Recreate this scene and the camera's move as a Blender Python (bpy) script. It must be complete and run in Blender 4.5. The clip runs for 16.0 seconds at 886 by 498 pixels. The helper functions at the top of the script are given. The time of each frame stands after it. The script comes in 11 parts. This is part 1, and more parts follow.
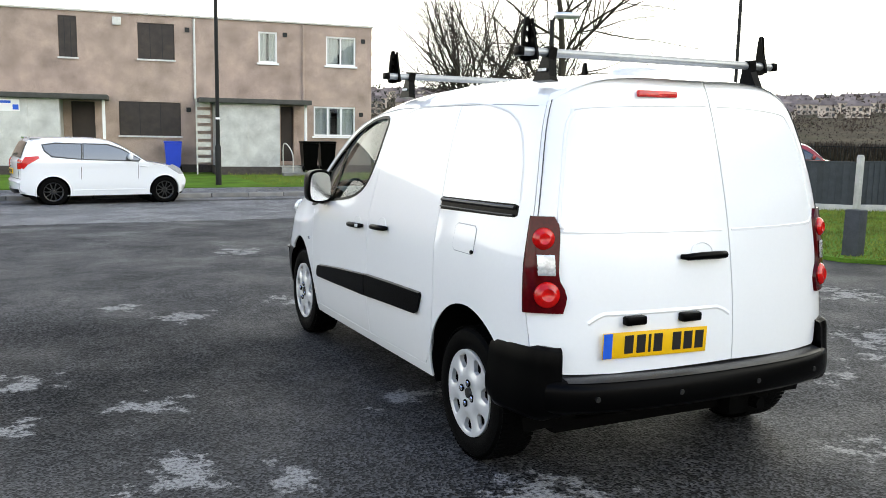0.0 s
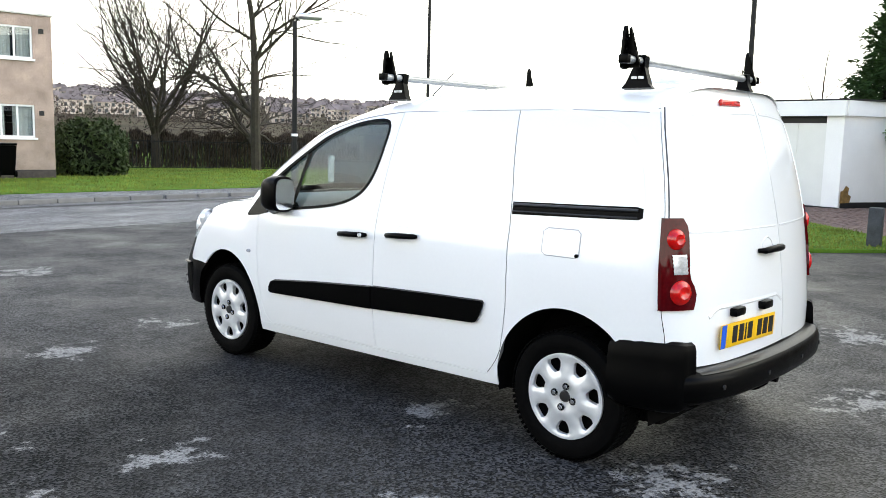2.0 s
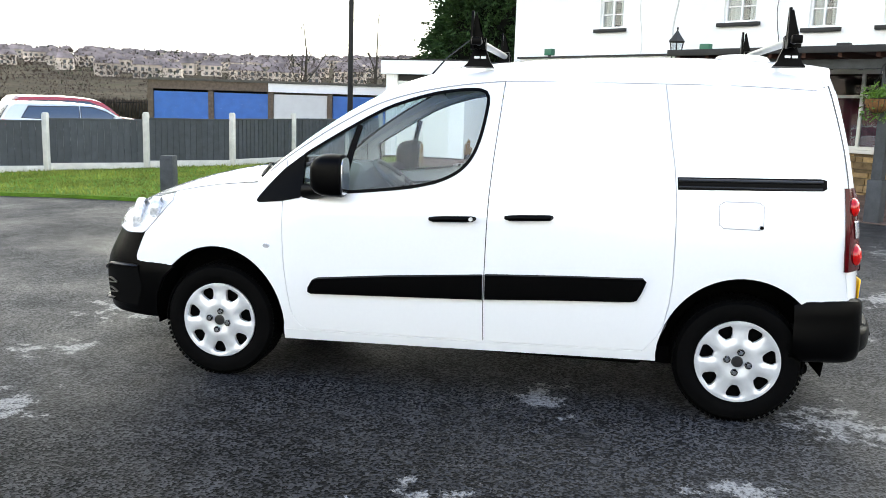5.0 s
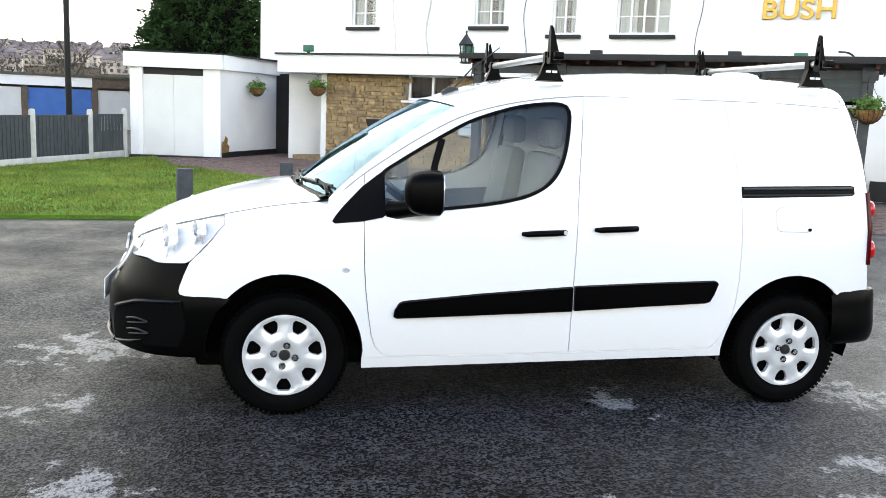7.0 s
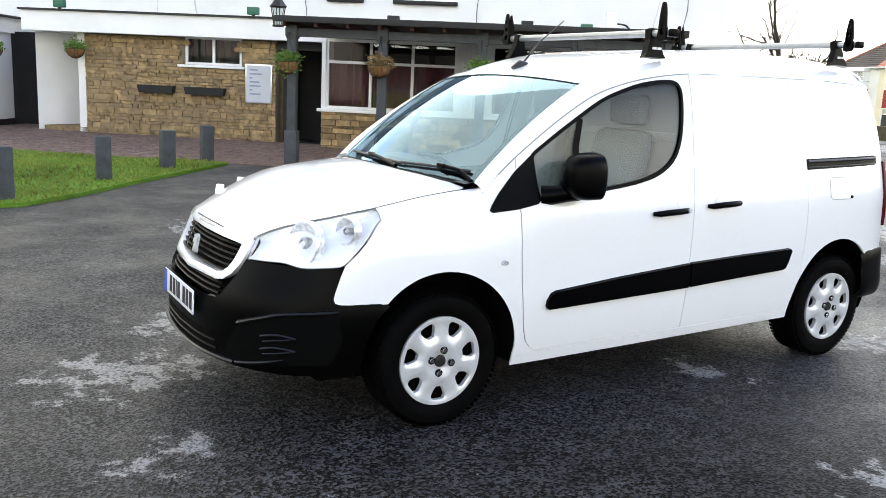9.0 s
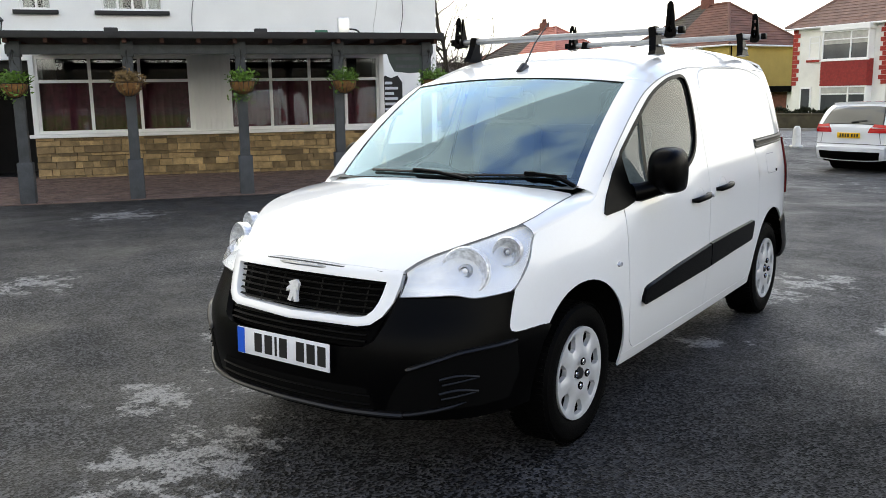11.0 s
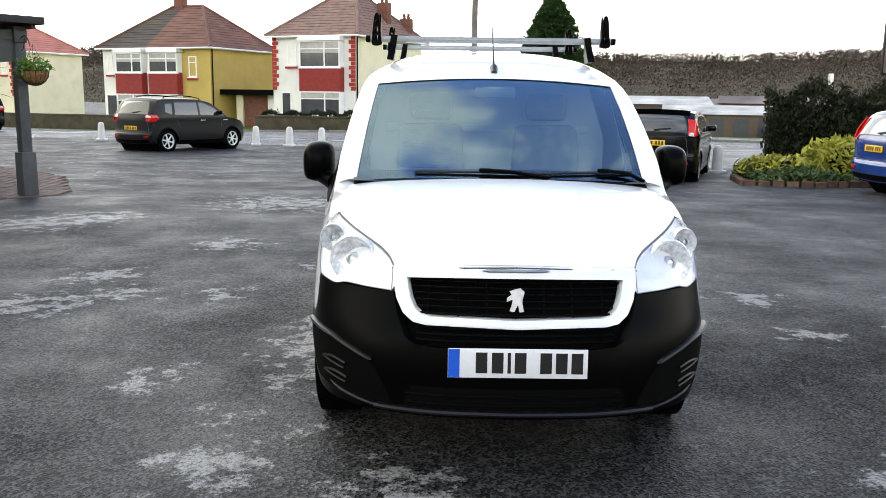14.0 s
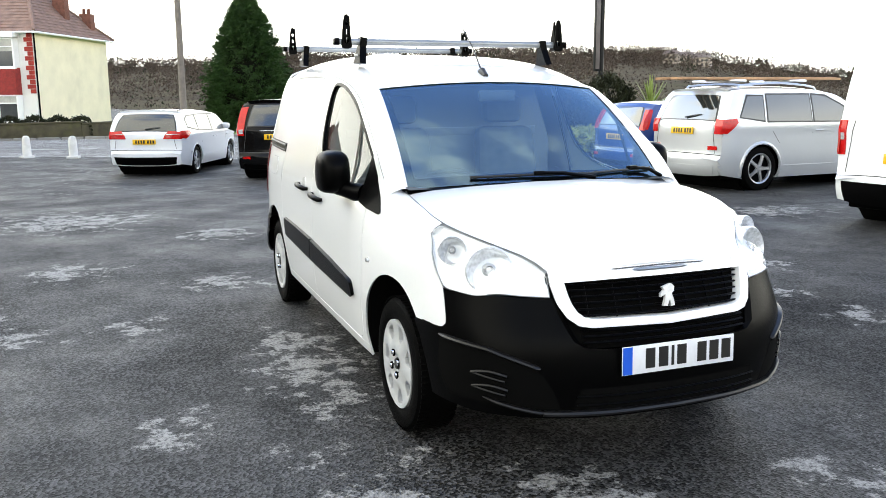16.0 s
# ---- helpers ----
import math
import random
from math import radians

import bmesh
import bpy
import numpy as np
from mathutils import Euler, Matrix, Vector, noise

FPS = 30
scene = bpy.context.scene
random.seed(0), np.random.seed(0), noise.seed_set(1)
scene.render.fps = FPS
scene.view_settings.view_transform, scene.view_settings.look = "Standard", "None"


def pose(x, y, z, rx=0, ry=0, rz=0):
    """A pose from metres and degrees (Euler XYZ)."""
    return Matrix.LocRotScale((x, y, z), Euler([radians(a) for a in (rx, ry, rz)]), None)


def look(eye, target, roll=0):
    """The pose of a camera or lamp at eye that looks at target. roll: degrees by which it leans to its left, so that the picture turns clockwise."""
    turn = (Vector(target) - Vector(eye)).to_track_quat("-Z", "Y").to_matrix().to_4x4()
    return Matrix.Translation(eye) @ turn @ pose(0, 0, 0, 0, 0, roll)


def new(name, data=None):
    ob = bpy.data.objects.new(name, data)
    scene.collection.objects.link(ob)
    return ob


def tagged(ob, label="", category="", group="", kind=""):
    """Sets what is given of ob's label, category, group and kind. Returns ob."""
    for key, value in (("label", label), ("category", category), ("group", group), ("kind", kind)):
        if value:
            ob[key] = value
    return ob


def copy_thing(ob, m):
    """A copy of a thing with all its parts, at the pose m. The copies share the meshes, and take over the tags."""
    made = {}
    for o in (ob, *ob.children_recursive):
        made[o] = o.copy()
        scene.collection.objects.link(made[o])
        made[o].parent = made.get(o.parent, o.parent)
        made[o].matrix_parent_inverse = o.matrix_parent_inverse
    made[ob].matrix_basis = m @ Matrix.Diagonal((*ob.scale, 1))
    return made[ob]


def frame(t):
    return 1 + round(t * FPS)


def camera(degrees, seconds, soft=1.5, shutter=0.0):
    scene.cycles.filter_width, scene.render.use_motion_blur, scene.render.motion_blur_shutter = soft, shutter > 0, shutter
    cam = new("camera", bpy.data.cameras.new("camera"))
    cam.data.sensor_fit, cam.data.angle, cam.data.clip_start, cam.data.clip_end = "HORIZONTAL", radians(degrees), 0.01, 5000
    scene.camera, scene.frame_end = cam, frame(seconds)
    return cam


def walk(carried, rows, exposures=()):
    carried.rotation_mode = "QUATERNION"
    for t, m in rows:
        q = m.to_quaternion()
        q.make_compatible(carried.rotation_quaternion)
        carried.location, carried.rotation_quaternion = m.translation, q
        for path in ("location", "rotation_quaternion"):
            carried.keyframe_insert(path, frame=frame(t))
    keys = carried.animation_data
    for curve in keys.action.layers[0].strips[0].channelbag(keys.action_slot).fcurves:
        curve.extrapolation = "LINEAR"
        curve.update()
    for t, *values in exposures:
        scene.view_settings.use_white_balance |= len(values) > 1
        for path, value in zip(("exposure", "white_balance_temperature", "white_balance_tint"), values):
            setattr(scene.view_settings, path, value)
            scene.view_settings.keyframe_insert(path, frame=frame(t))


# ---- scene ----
cam = camera(54.8, 16.0, soft=0.5)
PATH = [
    (0, (-2.681, -4.887, 1.53), (-1.815, -3.105, 1.253), 1.1),
    (0.5, (-3.122, -4.649, 1.54), (-2.068, -2.974, 1.253), 1.2),
    (1, (-3.492, -4.313, 1.541), (-2.298, -2.733, 1.266), -0.4),
    (1.5, (-3.877, -3.984, 1.538), (-2.535, -2.53, 1.25), -1.5),
    (2, (-4.193, -3.595, 1.5), (-2.702, -2.287, 1.244), 1.4),
    (2.5, (-4.467, -3.165, 1.511), (-2.865, -1.998, 1.243), 0.8),
    (3, (-4.706, -2.731, 1.478), (-2.991, -1.749, 1.172), 2.2),
    (3.5, (-4.832, -2.242, 1.492), (-3.048, -1.391, 1.19), 3.2),
    (3.7, (-4.877, -2.038, 1.476), (-3.066, -1.238, 1.19), 2.3),
    (5.8, (-5.188, 0.109, 1.543), (-3.216, 0.103, 1.206), 2.1),
    (6, (-5.177, 0.316, 1.526), (-3.205, 0.226, 1.205), 1.6),
    (6.5, (-5.152, 0.822, 1.543), (-3.193, 0.564, 1.23), 2.0),
    (7, (-5.004, 1.312, 1.551), (-3.068, 0.928, 1.226), 2.4),
    (7.5, (-4.851, 1.831, 1.553), (-2.957, 1.287, 1.213), 2.1),
    (8, (-4.595, 2.282, 1.519), (-2.78, 1.505, 1.197), 3.1),
    (8.2, (-4.474, 2.473, 1.54), (-2.683, 1.651, 1.2), 3.1),
    (10.3, (-3.06, 4.056, 1.511), (-1.701, 2.627, 1.173), 1.6),
    (10.5, (-2.894, 4.166, 1.525), (-1.6, 2.678, 1.192), 1.3),
    (11, (-2.473, 4.495, 1.507), (-1.314, 2.903, 1.155), -0.9),
    (11.5, (-2.038, 4.716, 1.496), (-1.033, 3.023, 1.143), -1.3),
    (12, (-1.58, 4.868, 1.503), (-0.798, 3.062, 1.149), -0.8),
    (12.5, (-1.124, 5.082, 1.52), (-0.543, 3.2, 1.17), -0.1),
    (13, (-0.655, 5.154, 1.521), (-0.253, 3.228, 1.16), 0.1),
    (13.5, (-0.173, 5.26, 1.522), (-0.036, 3.296, 1.168), 0.3),
    (14, (0.289, 5.261, 1.495), (0.283, 3.292, 1.145), 0.8),
    (14.5, (0.762, 5.214, 1.499), (0.568, 3.252, 1.163), 1.7),
    (15, (1.224, 5.145, 1.503), (0.856, 3.213, 1.137), 2.2),
    (15.5, (1.628, 4.988, 1.521), (1.102, 3.09, 1.171), 1.7),
    (16, (2.017, 4.874, 1.525), (1.305, 3.039, 1.172), -0.4),
]
walk(cam, [(t, look(eye, target, roll)) for t, eye, target, roll in PATH], [(0, 0.02, 6920, 2), (1.5, 0.25, 6920, 2), (3.5, 0.45, 6920, 2), (6.0, 0.62, 6920, 2), (8.0, 0.58, 6920, 4), (10.5, -0.08, 7080, 4), (11.5, -0.26, 7080, 4), (12.5, -0.38, 7080, 4), (13.5, -0.09, 6920, 4), (14.5, 0.34, 7150, 3), (16.0, 0.41, 6920, 2)])

# ---- world, sun ----
SUN_EL, SUN_AZ = 32.0, 135.0
world = bpy.data.worlds.new("sky")
scene.world = world
world.use_nodes = True
wn, wl = world.node_tree.nodes, world.node_tree.links
wn.clear()
w_out, w_bg = wn.new("ShaderNodeOutputWorld"), wn.new("ShaderNodeBackground")
w_sky = wn.new("ShaderNodeTexSky")
w_sky.sky_type, w_sky.sun_disc = "NISHITA", False
w_sky.sun_elevation, w_sky.sun_rotation = radians(SUN_EL), radians(SUN_AZ)
w_sky.dust_density, w_sky.ozone_density = 0.4, 2.0
w_dim = wn.new("ShaderNodeMix")
w_dim.data_type, w_dim.blend_type = "RGBA", "MULTIPLY"
w_dim.inputs[0].default_value = 1.0
w_dim.inputs[7].default_value = (0.120, 0.192, 0.300, 1)
w_co = wn.new("ShaderNodeTexCoord")
w_map = wn.new("ShaderNodeMapping")
w_map.inputs["Scale"].default_value = (1.0, 1.0, 1.6)
w_noise = wn.new("ShaderNodeTexNoise")
w_noise.inputs["Scale"].default_value, w_noise.inputs["Detail"].default_value = 2.3, 7
w_noise.inputs["Roughness"].default_value = 0.55
w_ramp = wn.new("ShaderNodeValToRGB")
w_ramp.color_ramp.elements[0].position, w_ramp.color_ramp.elements[1].position = 0.50, 0.63
w_ramp.color_ramp.elements[0].color, w_ramp.color_ramp.elements[1].color = (0.14, 0.14, 0.14, 1), (1, 1, 1, 1)
w_noise2 = wn.new("ShaderNodeTexNoise")
w_noise2.inputs["Scale"].default_value, w_noise2.inputs["Detail"].default_value = 4.0, 5
w_cl = wn.new("ShaderNodeValToRGB")
w_cl.color_ramp.elements[0].position, w_cl.color_ramp.elements[1].position = 0.3, 0.7
w_cl.color_ramp.elements[0].color, w_cl.color_ramp.elements[1].color = (1.09, 1.06, 1.03, 1), (1.39, 1.36, 1.32, 1)
w_mix = wn.new("ShaderNodeMix")
w_mix.data_type = "RGBA"
wl.new(w_co.outputs["Generated"], w_map.inputs["Vector"])
wl.new(w_map.outputs["Vector"], w_noise.inputs["Vector"])
wl.new(w_map.outputs["Vector"], w_noise2.inputs["Vector"])
w_sep, w_bank = wn.new("ShaderNodeSeparateXYZ"), wn.new("ShaderNodeMath")
w_bank.operation = "MULTIPLY_ADD"
w_bank.inputs[1].default_value = 0.24
wl.new(w_co.outputs["Generated"], w_sep.inputs[0])
wl.new(w_sep.outputs[0], w_bank.inputs[0])
wl.new(w_noise.outputs["Fac"], w_bank.inputs[2])
wl.new(w_bank.outputs[0], w_ramp.inputs["Fac"])
wl.new(w_noise2.outputs["Fac"], w_cl.inputs["Fac"])
wl.new(w_sky.outputs["Color"], w_dim.inputs[6])
w_low, w_max = wn.new("ShaderNodeMapRange"), wn.new("ShaderNodeMath")
w_low.interpolation_type = "SMOOTHSTEP"
for key, val in (("From Min", 0.22), ("From Max", 0.70), ("To Min", 1.0), ("To Max", 0.0)):
    w_low.inputs[key].default_value = val
w_max.operation = "MAXIMUM"
wl.new(w_sep.outputs[2], w_low.inputs["Value"])
wl.new(w_low.outputs[0], w_max.inputs[0])
wl.new(w_ramp.outputs["Color"], w_max.inputs[1])
wl.new(w_max.outputs[0], w_mix.inputs[0])
wl.new(w_dim.outputs[2], w_mix.inputs[6])
wl.new(w_cl.outputs["Color"], w_mix.inputs[7])
wl.new(w_mix.outputs[2], w_bg.inputs["Color"])
wl.new(w_bg.outputs["Background"], w_out.inputs["Surface"])
w_haze = wn.new("ShaderNodeMath")
w_haze.operation = "MULTIPLY_ADD"
w_haze.inputs[1].default_value, w_haze.inputs[2].default_value = 0.9, 1.45
wl.new(w_low.outputs[0], w_haze.inputs[0])
wl.new(w_haze.outputs[0], w_bg.inputs["Strength"])

sun_data = bpy.data.lights.new("sun", "SUN")
sun_data.energy, sun_data.angle, sun_data.color = 1.1, radians(50), (1.0, 0.96, 0.90)
sun = new("sun", sun_data)
_az, _el = radians(SUN_AZ), radians(SUN_EL)
_d = Vector((math.sin(_az) * math.cos(_el), math.cos(_az) * math.cos(_el), math.sin(_el)))
sun.matrix_world = look(_d * 60, (0, 0, 0))
scene.view_settings.exposure = 0.0

# ---- materials ----
def surf(name, col, rough=0.6, var=0.18, scale=4.0, bump=0.0, bscale=40.0, metal=0.0, coat=0.0, dirt=0.0, dirt_col=(0.05, 0.045, 0.04), rand=0.0, fine=60.0, spec=0.5):
    """A plain surface with colour variation at two scales, relief, and worn or dirty patches."""
    m = bpy.data.materials.new(name)
    m.use_nodes = True
    n, l = m.node_tree.nodes, m.node_tree.links
    b = n["Principled BSDF"]
    b.inputs["Roughness"].default_value, b.inputs["Metallic"].default_value = rough, metal
    b.inputs["Coat Weight"].default_value, b.inputs["Coat Roughness"].default_value = coat, 0.06
    b.inputs["Specular IOR Level"].default_value = spec
    geo = n.new("ShaderNodeNewGeometry")
    n1, n2 = n.new("ShaderNodeTexNoise"), n.new("ShaderNodeTexNoise")
    n1.inputs["Scale"].default_value, n1.inputs["Detail"].default_value = scale, 5
    n2.inputs["Scale"].default_value, n2.inputs["Detail"].default_value = fine, 3
    l.new(geo.outputs["Position"], n1.inputs["Vector"])
    l.new(geo.outputs["Position"], n2.inputs["Vector"])
    mr1, mr2 = n.new("ShaderNodeMapRange"), n.new("ShaderNodeMapRange")
    for mr, node, k in ((mr1, n1, var), (mr2, n2, var * 0.7)):
        mr.inputs["From Min"].default_value, mr.inputs["From Max"].default_value = 0.25, 0.75
        mr.inputs["To Min"].default_value, mr.inputs["To Max"].default_value = 1 - k, 1 + k
        l.new(node.outputs["Fac"], mr.inputs["Value"])
    mul = n.new("ShaderNodeMath")
    mul.operation = "MULTIPLY"
    l.new(mr1.outputs[0], mul.inputs[0])
    l.new(mr2.outputs[0], mul.inputs[1])
    last = mul
    if rand:
        oi, mr3, mul2 = n.new("ShaderNodeObjectInfo"), n.new("ShaderNodeMapRange"), n.new("ShaderNodeMath")
        mr3.inputs["To Min"].default_value, mr3.inputs["To Max"].default_value = 1 - rand, 1 + rand
        l.new(oi.outputs["Random"], mr3.inputs["Value"])
        mul2.operation = "MULTIPLY"
        l.new(mul.outputs[0], mul2.inputs[0])
        l.new(mr3.outputs[0], mul2.inputs[1])
        last = mul2
    sc = n.new("ShaderNodeVectorMath")
    sc.operation = "SCALE"
    sc.inputs[0].default_value = col
    l.new(last.outputs[0], sc.inputs["Scale"])
    out = sc.outputs[0]
    if dirt:
        n3, r3, mx = n.new("ShaderNodeTexNoise"), n.new("ShaderNodeMapRange"), n.new("ShaderNodeMix")
        n3.inputs["Scale"].default_value, n3.inputs["Detail"].default_value, n3.inputs["Roughness"].default_value = scale * 0.6, 8, 0.65
        l.new(geo.outputs["Position"], n3.inputs["Vector"])
        r3.inputs["From Min"].default_value, r3.inputs["From Max"].default_value = 0.52, 0.75
        r3.inputs["To Max"].default_value = dirt
        l.new(n3.outputs["Fac"], r3.inputs["Value"])
        mx.data_type = "RGBA"
        l.new(r3.outputs[0], mx.inputs[0])
        l.new(out, mx.inputs[6])
        mx.inputs[7].default_value = (*dirt_col, 1)
        out = mx.outputs[2]
    l.new(out, b.inputs["Base Color"])
    if bump:
        n4, bp = n.new("ShaderNodeTexNoise"), n.new("ShaderNodeBump")
        n4.inputs["Scale"].default_value, n4.inputs["Detail"].default_value = bscale, 4
        l.new(geo.outputs["Position"], n4.inputs["Vector"])
        bp.inputs["Strength"].default_value, bp.inputs["Distance"].default_value = bump, 0.02
        l.new(n4.outputs["Fac"], bp.inputs["Height"])
        l.new(bp.outputs["Normal"], b.inputs["Normal"])
    return m


def glass_mat(name, tint=(0.8, 0.86, 0.85), rough=0.0, ior=1.6, reflection_tint=(1.0, 1.0, 1.0)):
    m = bpy.data.materials.new(name)
    m.use_nodes = True
    n, l = m.node_tree.nodes, m.node_tree.links
    n.remove(n["Principled BSDF"])
    tr, gl, mx, fr = n.new("ShaderNodeBsdfTransparent"), n.new("ShaderNodeBsdfGlossy"), n.new("ShaderNodeMixShader"), n.new("ShaderNodeLayerWeight")
    pw, ma = n.new("ShaderNodeMath"), n.new("ShaderNodeMath")
    r0 = ((ior - 1) / (ior + 1)) ** 2
    pw.operation, ma.operation = "POWER", "MULTIPLY_ADD"
    pw.inputs[1].default_value = 5.0
    ma.inputs[1].default_value, ma.inputs[2].default_value = 1 - r0, r0
    fr.inputs["Blend"].default_value = 0.5
    l.new(fr.outputs["Facing"], pw.inputs[0])
    l.new(pw.outputs[0], ma.inputs[0])
    tr.inputs["Color"].default_value = (*tint, 1)
    gl.inputs["Roughness"].default_value = rough
    gl.inputs["Color"].default_value = (*reflection_tint, 1)
    l.new(ma.outputs[0], mx.inputs[0])
    l.new(tr.outputs[0], mx.inputs[1])
    l.new(gl.outputs[0], mx.inputs[2])
    l.new(mx.outputs[0], n["Material Output"].inputs["Surface"])
    return m


def asphalt_mat(name, base=0.0125, patch=0.155, amount=0.566, wet=0.38, wear=False):
    """Damp tarmac: dark binder with pale aggregate, worn pale patches and uneven gloss."""
    m = bpy.data.materials.new(name)
    m.use_nodes = True
    n, l = m.node_tree.nodes, m.node_tree.links
    b = n["Principled BSDF"]
    geo = n.new("ShaderNodeNewGeometry")

    def noise_node(s, d=4, r=0.55, vec=None):
        k = n.new("ShaderNodeTexNoise")
        k.inputs["Scale"].default_value, k.inputs["Detail"].default_value, k.inputs["Roughness"].default_value = s, d, r
        l.new(vec or geo.outputs["Position"], k.inputs["Vector"])
        return k.outputs["Fac"]

    def ranged(v, a, c, lo=0.0, hi=1.0):
        k = n.new("ShaderNodeMapRange")
        for key, val in (("From Min", a), ("From Max", c), ("To Min", lo), ("To Max", hi)):
            k.inputs[key].default_value = val
        l.new(v, k.inputs["Value"])
        return k.outputs[0]

    def math_node(op, x, y):
        k = n.new("ShaderNodeMath")
        k.operation = op
        for i, v in enumerate((x, y)):
            if isinstance(v, float):
                k.inputs[i].default_value = v
            else:
                l.new(v, k.inputs[i])
        return k.outputs[0]

    stone = n.new("ShaderNodeTexVoronoi")
    stone.inputs["Scale"].default_value = 85
    l.new(geo.outputs["Position"], stone.inputs["Vector"])
    chips = ranged(stone.outputs["Color"], 0.42, 0.68, 0.06, 4.6)
    broad = ranged(noise_node(0.35, 5), 0.3, 0.7, 0.72, 1.35)
    mid = ranged(noise_node(5.0, 8, 0.65), 0.3, 0.7, 0.62, 1.5)
    grey = math_node("MULTIPLY", math_node("MULTIPLY", chips, broad), math_node("MULTIPLY", mid, base))
    if wear:
        held = n.new("ShaderNodeAttribute")
        held.attribute_name = "wear"
        lifted = math_node("MULTIPLY_ADD", held.outputs["Fac"], 0.27)
        l.new(noise_node(5.0, 10, 0.76), lifted.node.inputs[2])
        blot = ranged(lifted, 0.700, 0.738)
        # Shade beside the van, put into the tarmac's colour and gloss.
        van_shade = n.new("ShaderNodeAttribute")
        van_shade.attribute_name = "van_shade"
        kept = ranged(van_shade.outputs["Fac"], 0.0, 1.0, 1.0, 0.6)
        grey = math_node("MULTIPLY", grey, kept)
        l.new(ranged(van_shade.outputs["Fac"], 0.0, 1.0, 0.26, 0.09), b.inputs["Specular IOR Level"])
    else:
        blot = math_node("MULTIPLY", ranged(noise_node(1.7, 9, 0.72), amount - 0.012, amount + 0.014), ranged(noise_node(0.30, 3), 0.36, 0.50))
    worn = math_node("MULTIPLY", blot, ranged(noise_node(48, 5, 0.7), 0.36, 0.54))
    cmb = n.new("ShaderNodeCombineColor")
    for i, t in enumerate((1.0, 1.0, 1.04)):
        l.new(math_node("MULTIPLY", grey, t), cmb.inputs[i])
    mx = n.new("ShaderNodeMix")
    mx.data_type = "RGBA"
    l.new(worn, mx.inputs[0])
    l.new(cmb.outputs[0], mx.inputs[6])
    mx.inputs[7].default_value = (patch, patch * 0.99, patch * 0.97, 1)
    l.new(mx.outputs[2], b.inputs["Base Color"])
    gloss = ranged(noise_node(0.9, 8, 0.65), 0.35, 0.65, wet, wet + 0.35)
    l.new(gloss, b.inputs["Roughness"])
    b.inputs["Specular IOR Level"].default_value = 0.26
    bp = n.new("ShaderNodeBump")
    bp.inputs["Strength"].default_value, bp.inputs["Distance"].default_value = 0.6, 0.006
    l.new(stone.outputs["Distance"], bp.inputs["Height"])
    bp2 = n.new("ShaderNodeBump")
    bp2.inputs["Strength"].default_value, bp2.inputs["Distance"].default_value = 0.10, 0.02
    l.new(noise_node(9, 6), bp2.inputs["Height"])
    l.new(bp.outputs["Normal"], bp2.inputs["Normal"])
    l.new(bp2.outputs["Normal"], b.inputs["Normal"])
    return m


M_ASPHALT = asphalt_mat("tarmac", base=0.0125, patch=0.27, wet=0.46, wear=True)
M_ROAD = asphalt_mat("road_tarmac", base=0.055, patch=0.2, amount=0.64, wet=0.4)
M_PAVE = asphalt_mat("pavement_tarmac", base=0.06, patch=0.16, amount=0.6, wet=0.5)
M_GRASS = surf("grass", (0.085, 0.165, 0.018), 0.9, 0.4, 1.3, 0.9, 60, dirt=0.35, dirt_col=(0.10, 0.085, 0.03), fine=35, spec=0.1)
M_PAINT = surf("white_van_paint", (0.83, 0.84, 0.845), 0.28, 0.012, 1.5, coat=1.0)
M_BLACK = surf("black_plastic", (0.0011, 0.0011, 0.0012), 0.28, 0.15, 6, 0.06, 500, spec=0.05)
M_RUBBER = surf("tyre_rubber", (0.0022, 0.0022, 0.0022), 0.6, 0.3, 12, 0.15, 200, spec=0.03)
M_SILVER = surf("silver_trim_paint", (0.66, 0.67, 0.68), 0.32, 0.05, 5, metal=0.35, coat=0.4, dirt=0.2, dirt_col=(0.2, 0.19, 0.18))
M_ALU = surf("aluminium", (0.62, 0.63, 0.64), 0.28, 0.06, 6, metal=0.9)
M_BAR = surf("dull_aluminium", (0.33, 0.34, 0.345), 0.42, 0.12, 12, metal=0.7)
# Near-black for black parts, and for shade under bodies and in recesses.
M_DARK = surf("black_and_shade", (0.002, 0.002, 0.002), 0.9, 0.1, spec=0.06)
M_FIN = surf("grey_plastic_fin", (0.006, 0.006, 0.0065), 0.3, 0.1, spec=0.28)
M_EMBLEM = surf("silver_emblem", (0.68, 0.69, 0.70), 0.3, 0.1, 30, metal=0.2)
M_CARD = surf("door_lining", (0.16, 0.18, 0.19), 0.8, 0.1, 6)
M_SEAM = surf("panel_gap", (0.07, 0.07, 0.072), 0.8, 0.05)
M_GUTTER = surf("roof_joint", (0.25, 0.26, 0.27), 0.7, 0.05)
M_GLASS = glass_mat("car_glass", (0.90, 0.945, 0.94), ior=1.5)
# The reflected sky's blue is put into the windscreen's gloss colour.
M_SCREEN = glass_mat("windscreen_glass", (0.66, 0.80, 0.84), ior=2.5, reflection_tint=(0.56, 0.80, 1.0))
M_CLEAR = glass_mat("clear_lens", (0.96, 0.97, 0.98), ior=1.5)
M_CHROME = surf("chrome", (0.85, 0.86, 0.88), 0.16, 0.03, metal=1.0)
M_REDLENS = surf("red_lens", (0.50, 0.003, 0.003), 0.15, 0.25, 40, coat=0.2)
M_DARKRED = surf("dark_red_lens", (0.060, 0.0015, 0.003), 0.08, 0.35, 9, coat=0.0, spec=0.25)
M_WHITELENS = surf("ribbed_clear_lens", (0.55, 0.56, 0.58), 0.18, 0.25, 30, metal=0.4, coat=1.0)
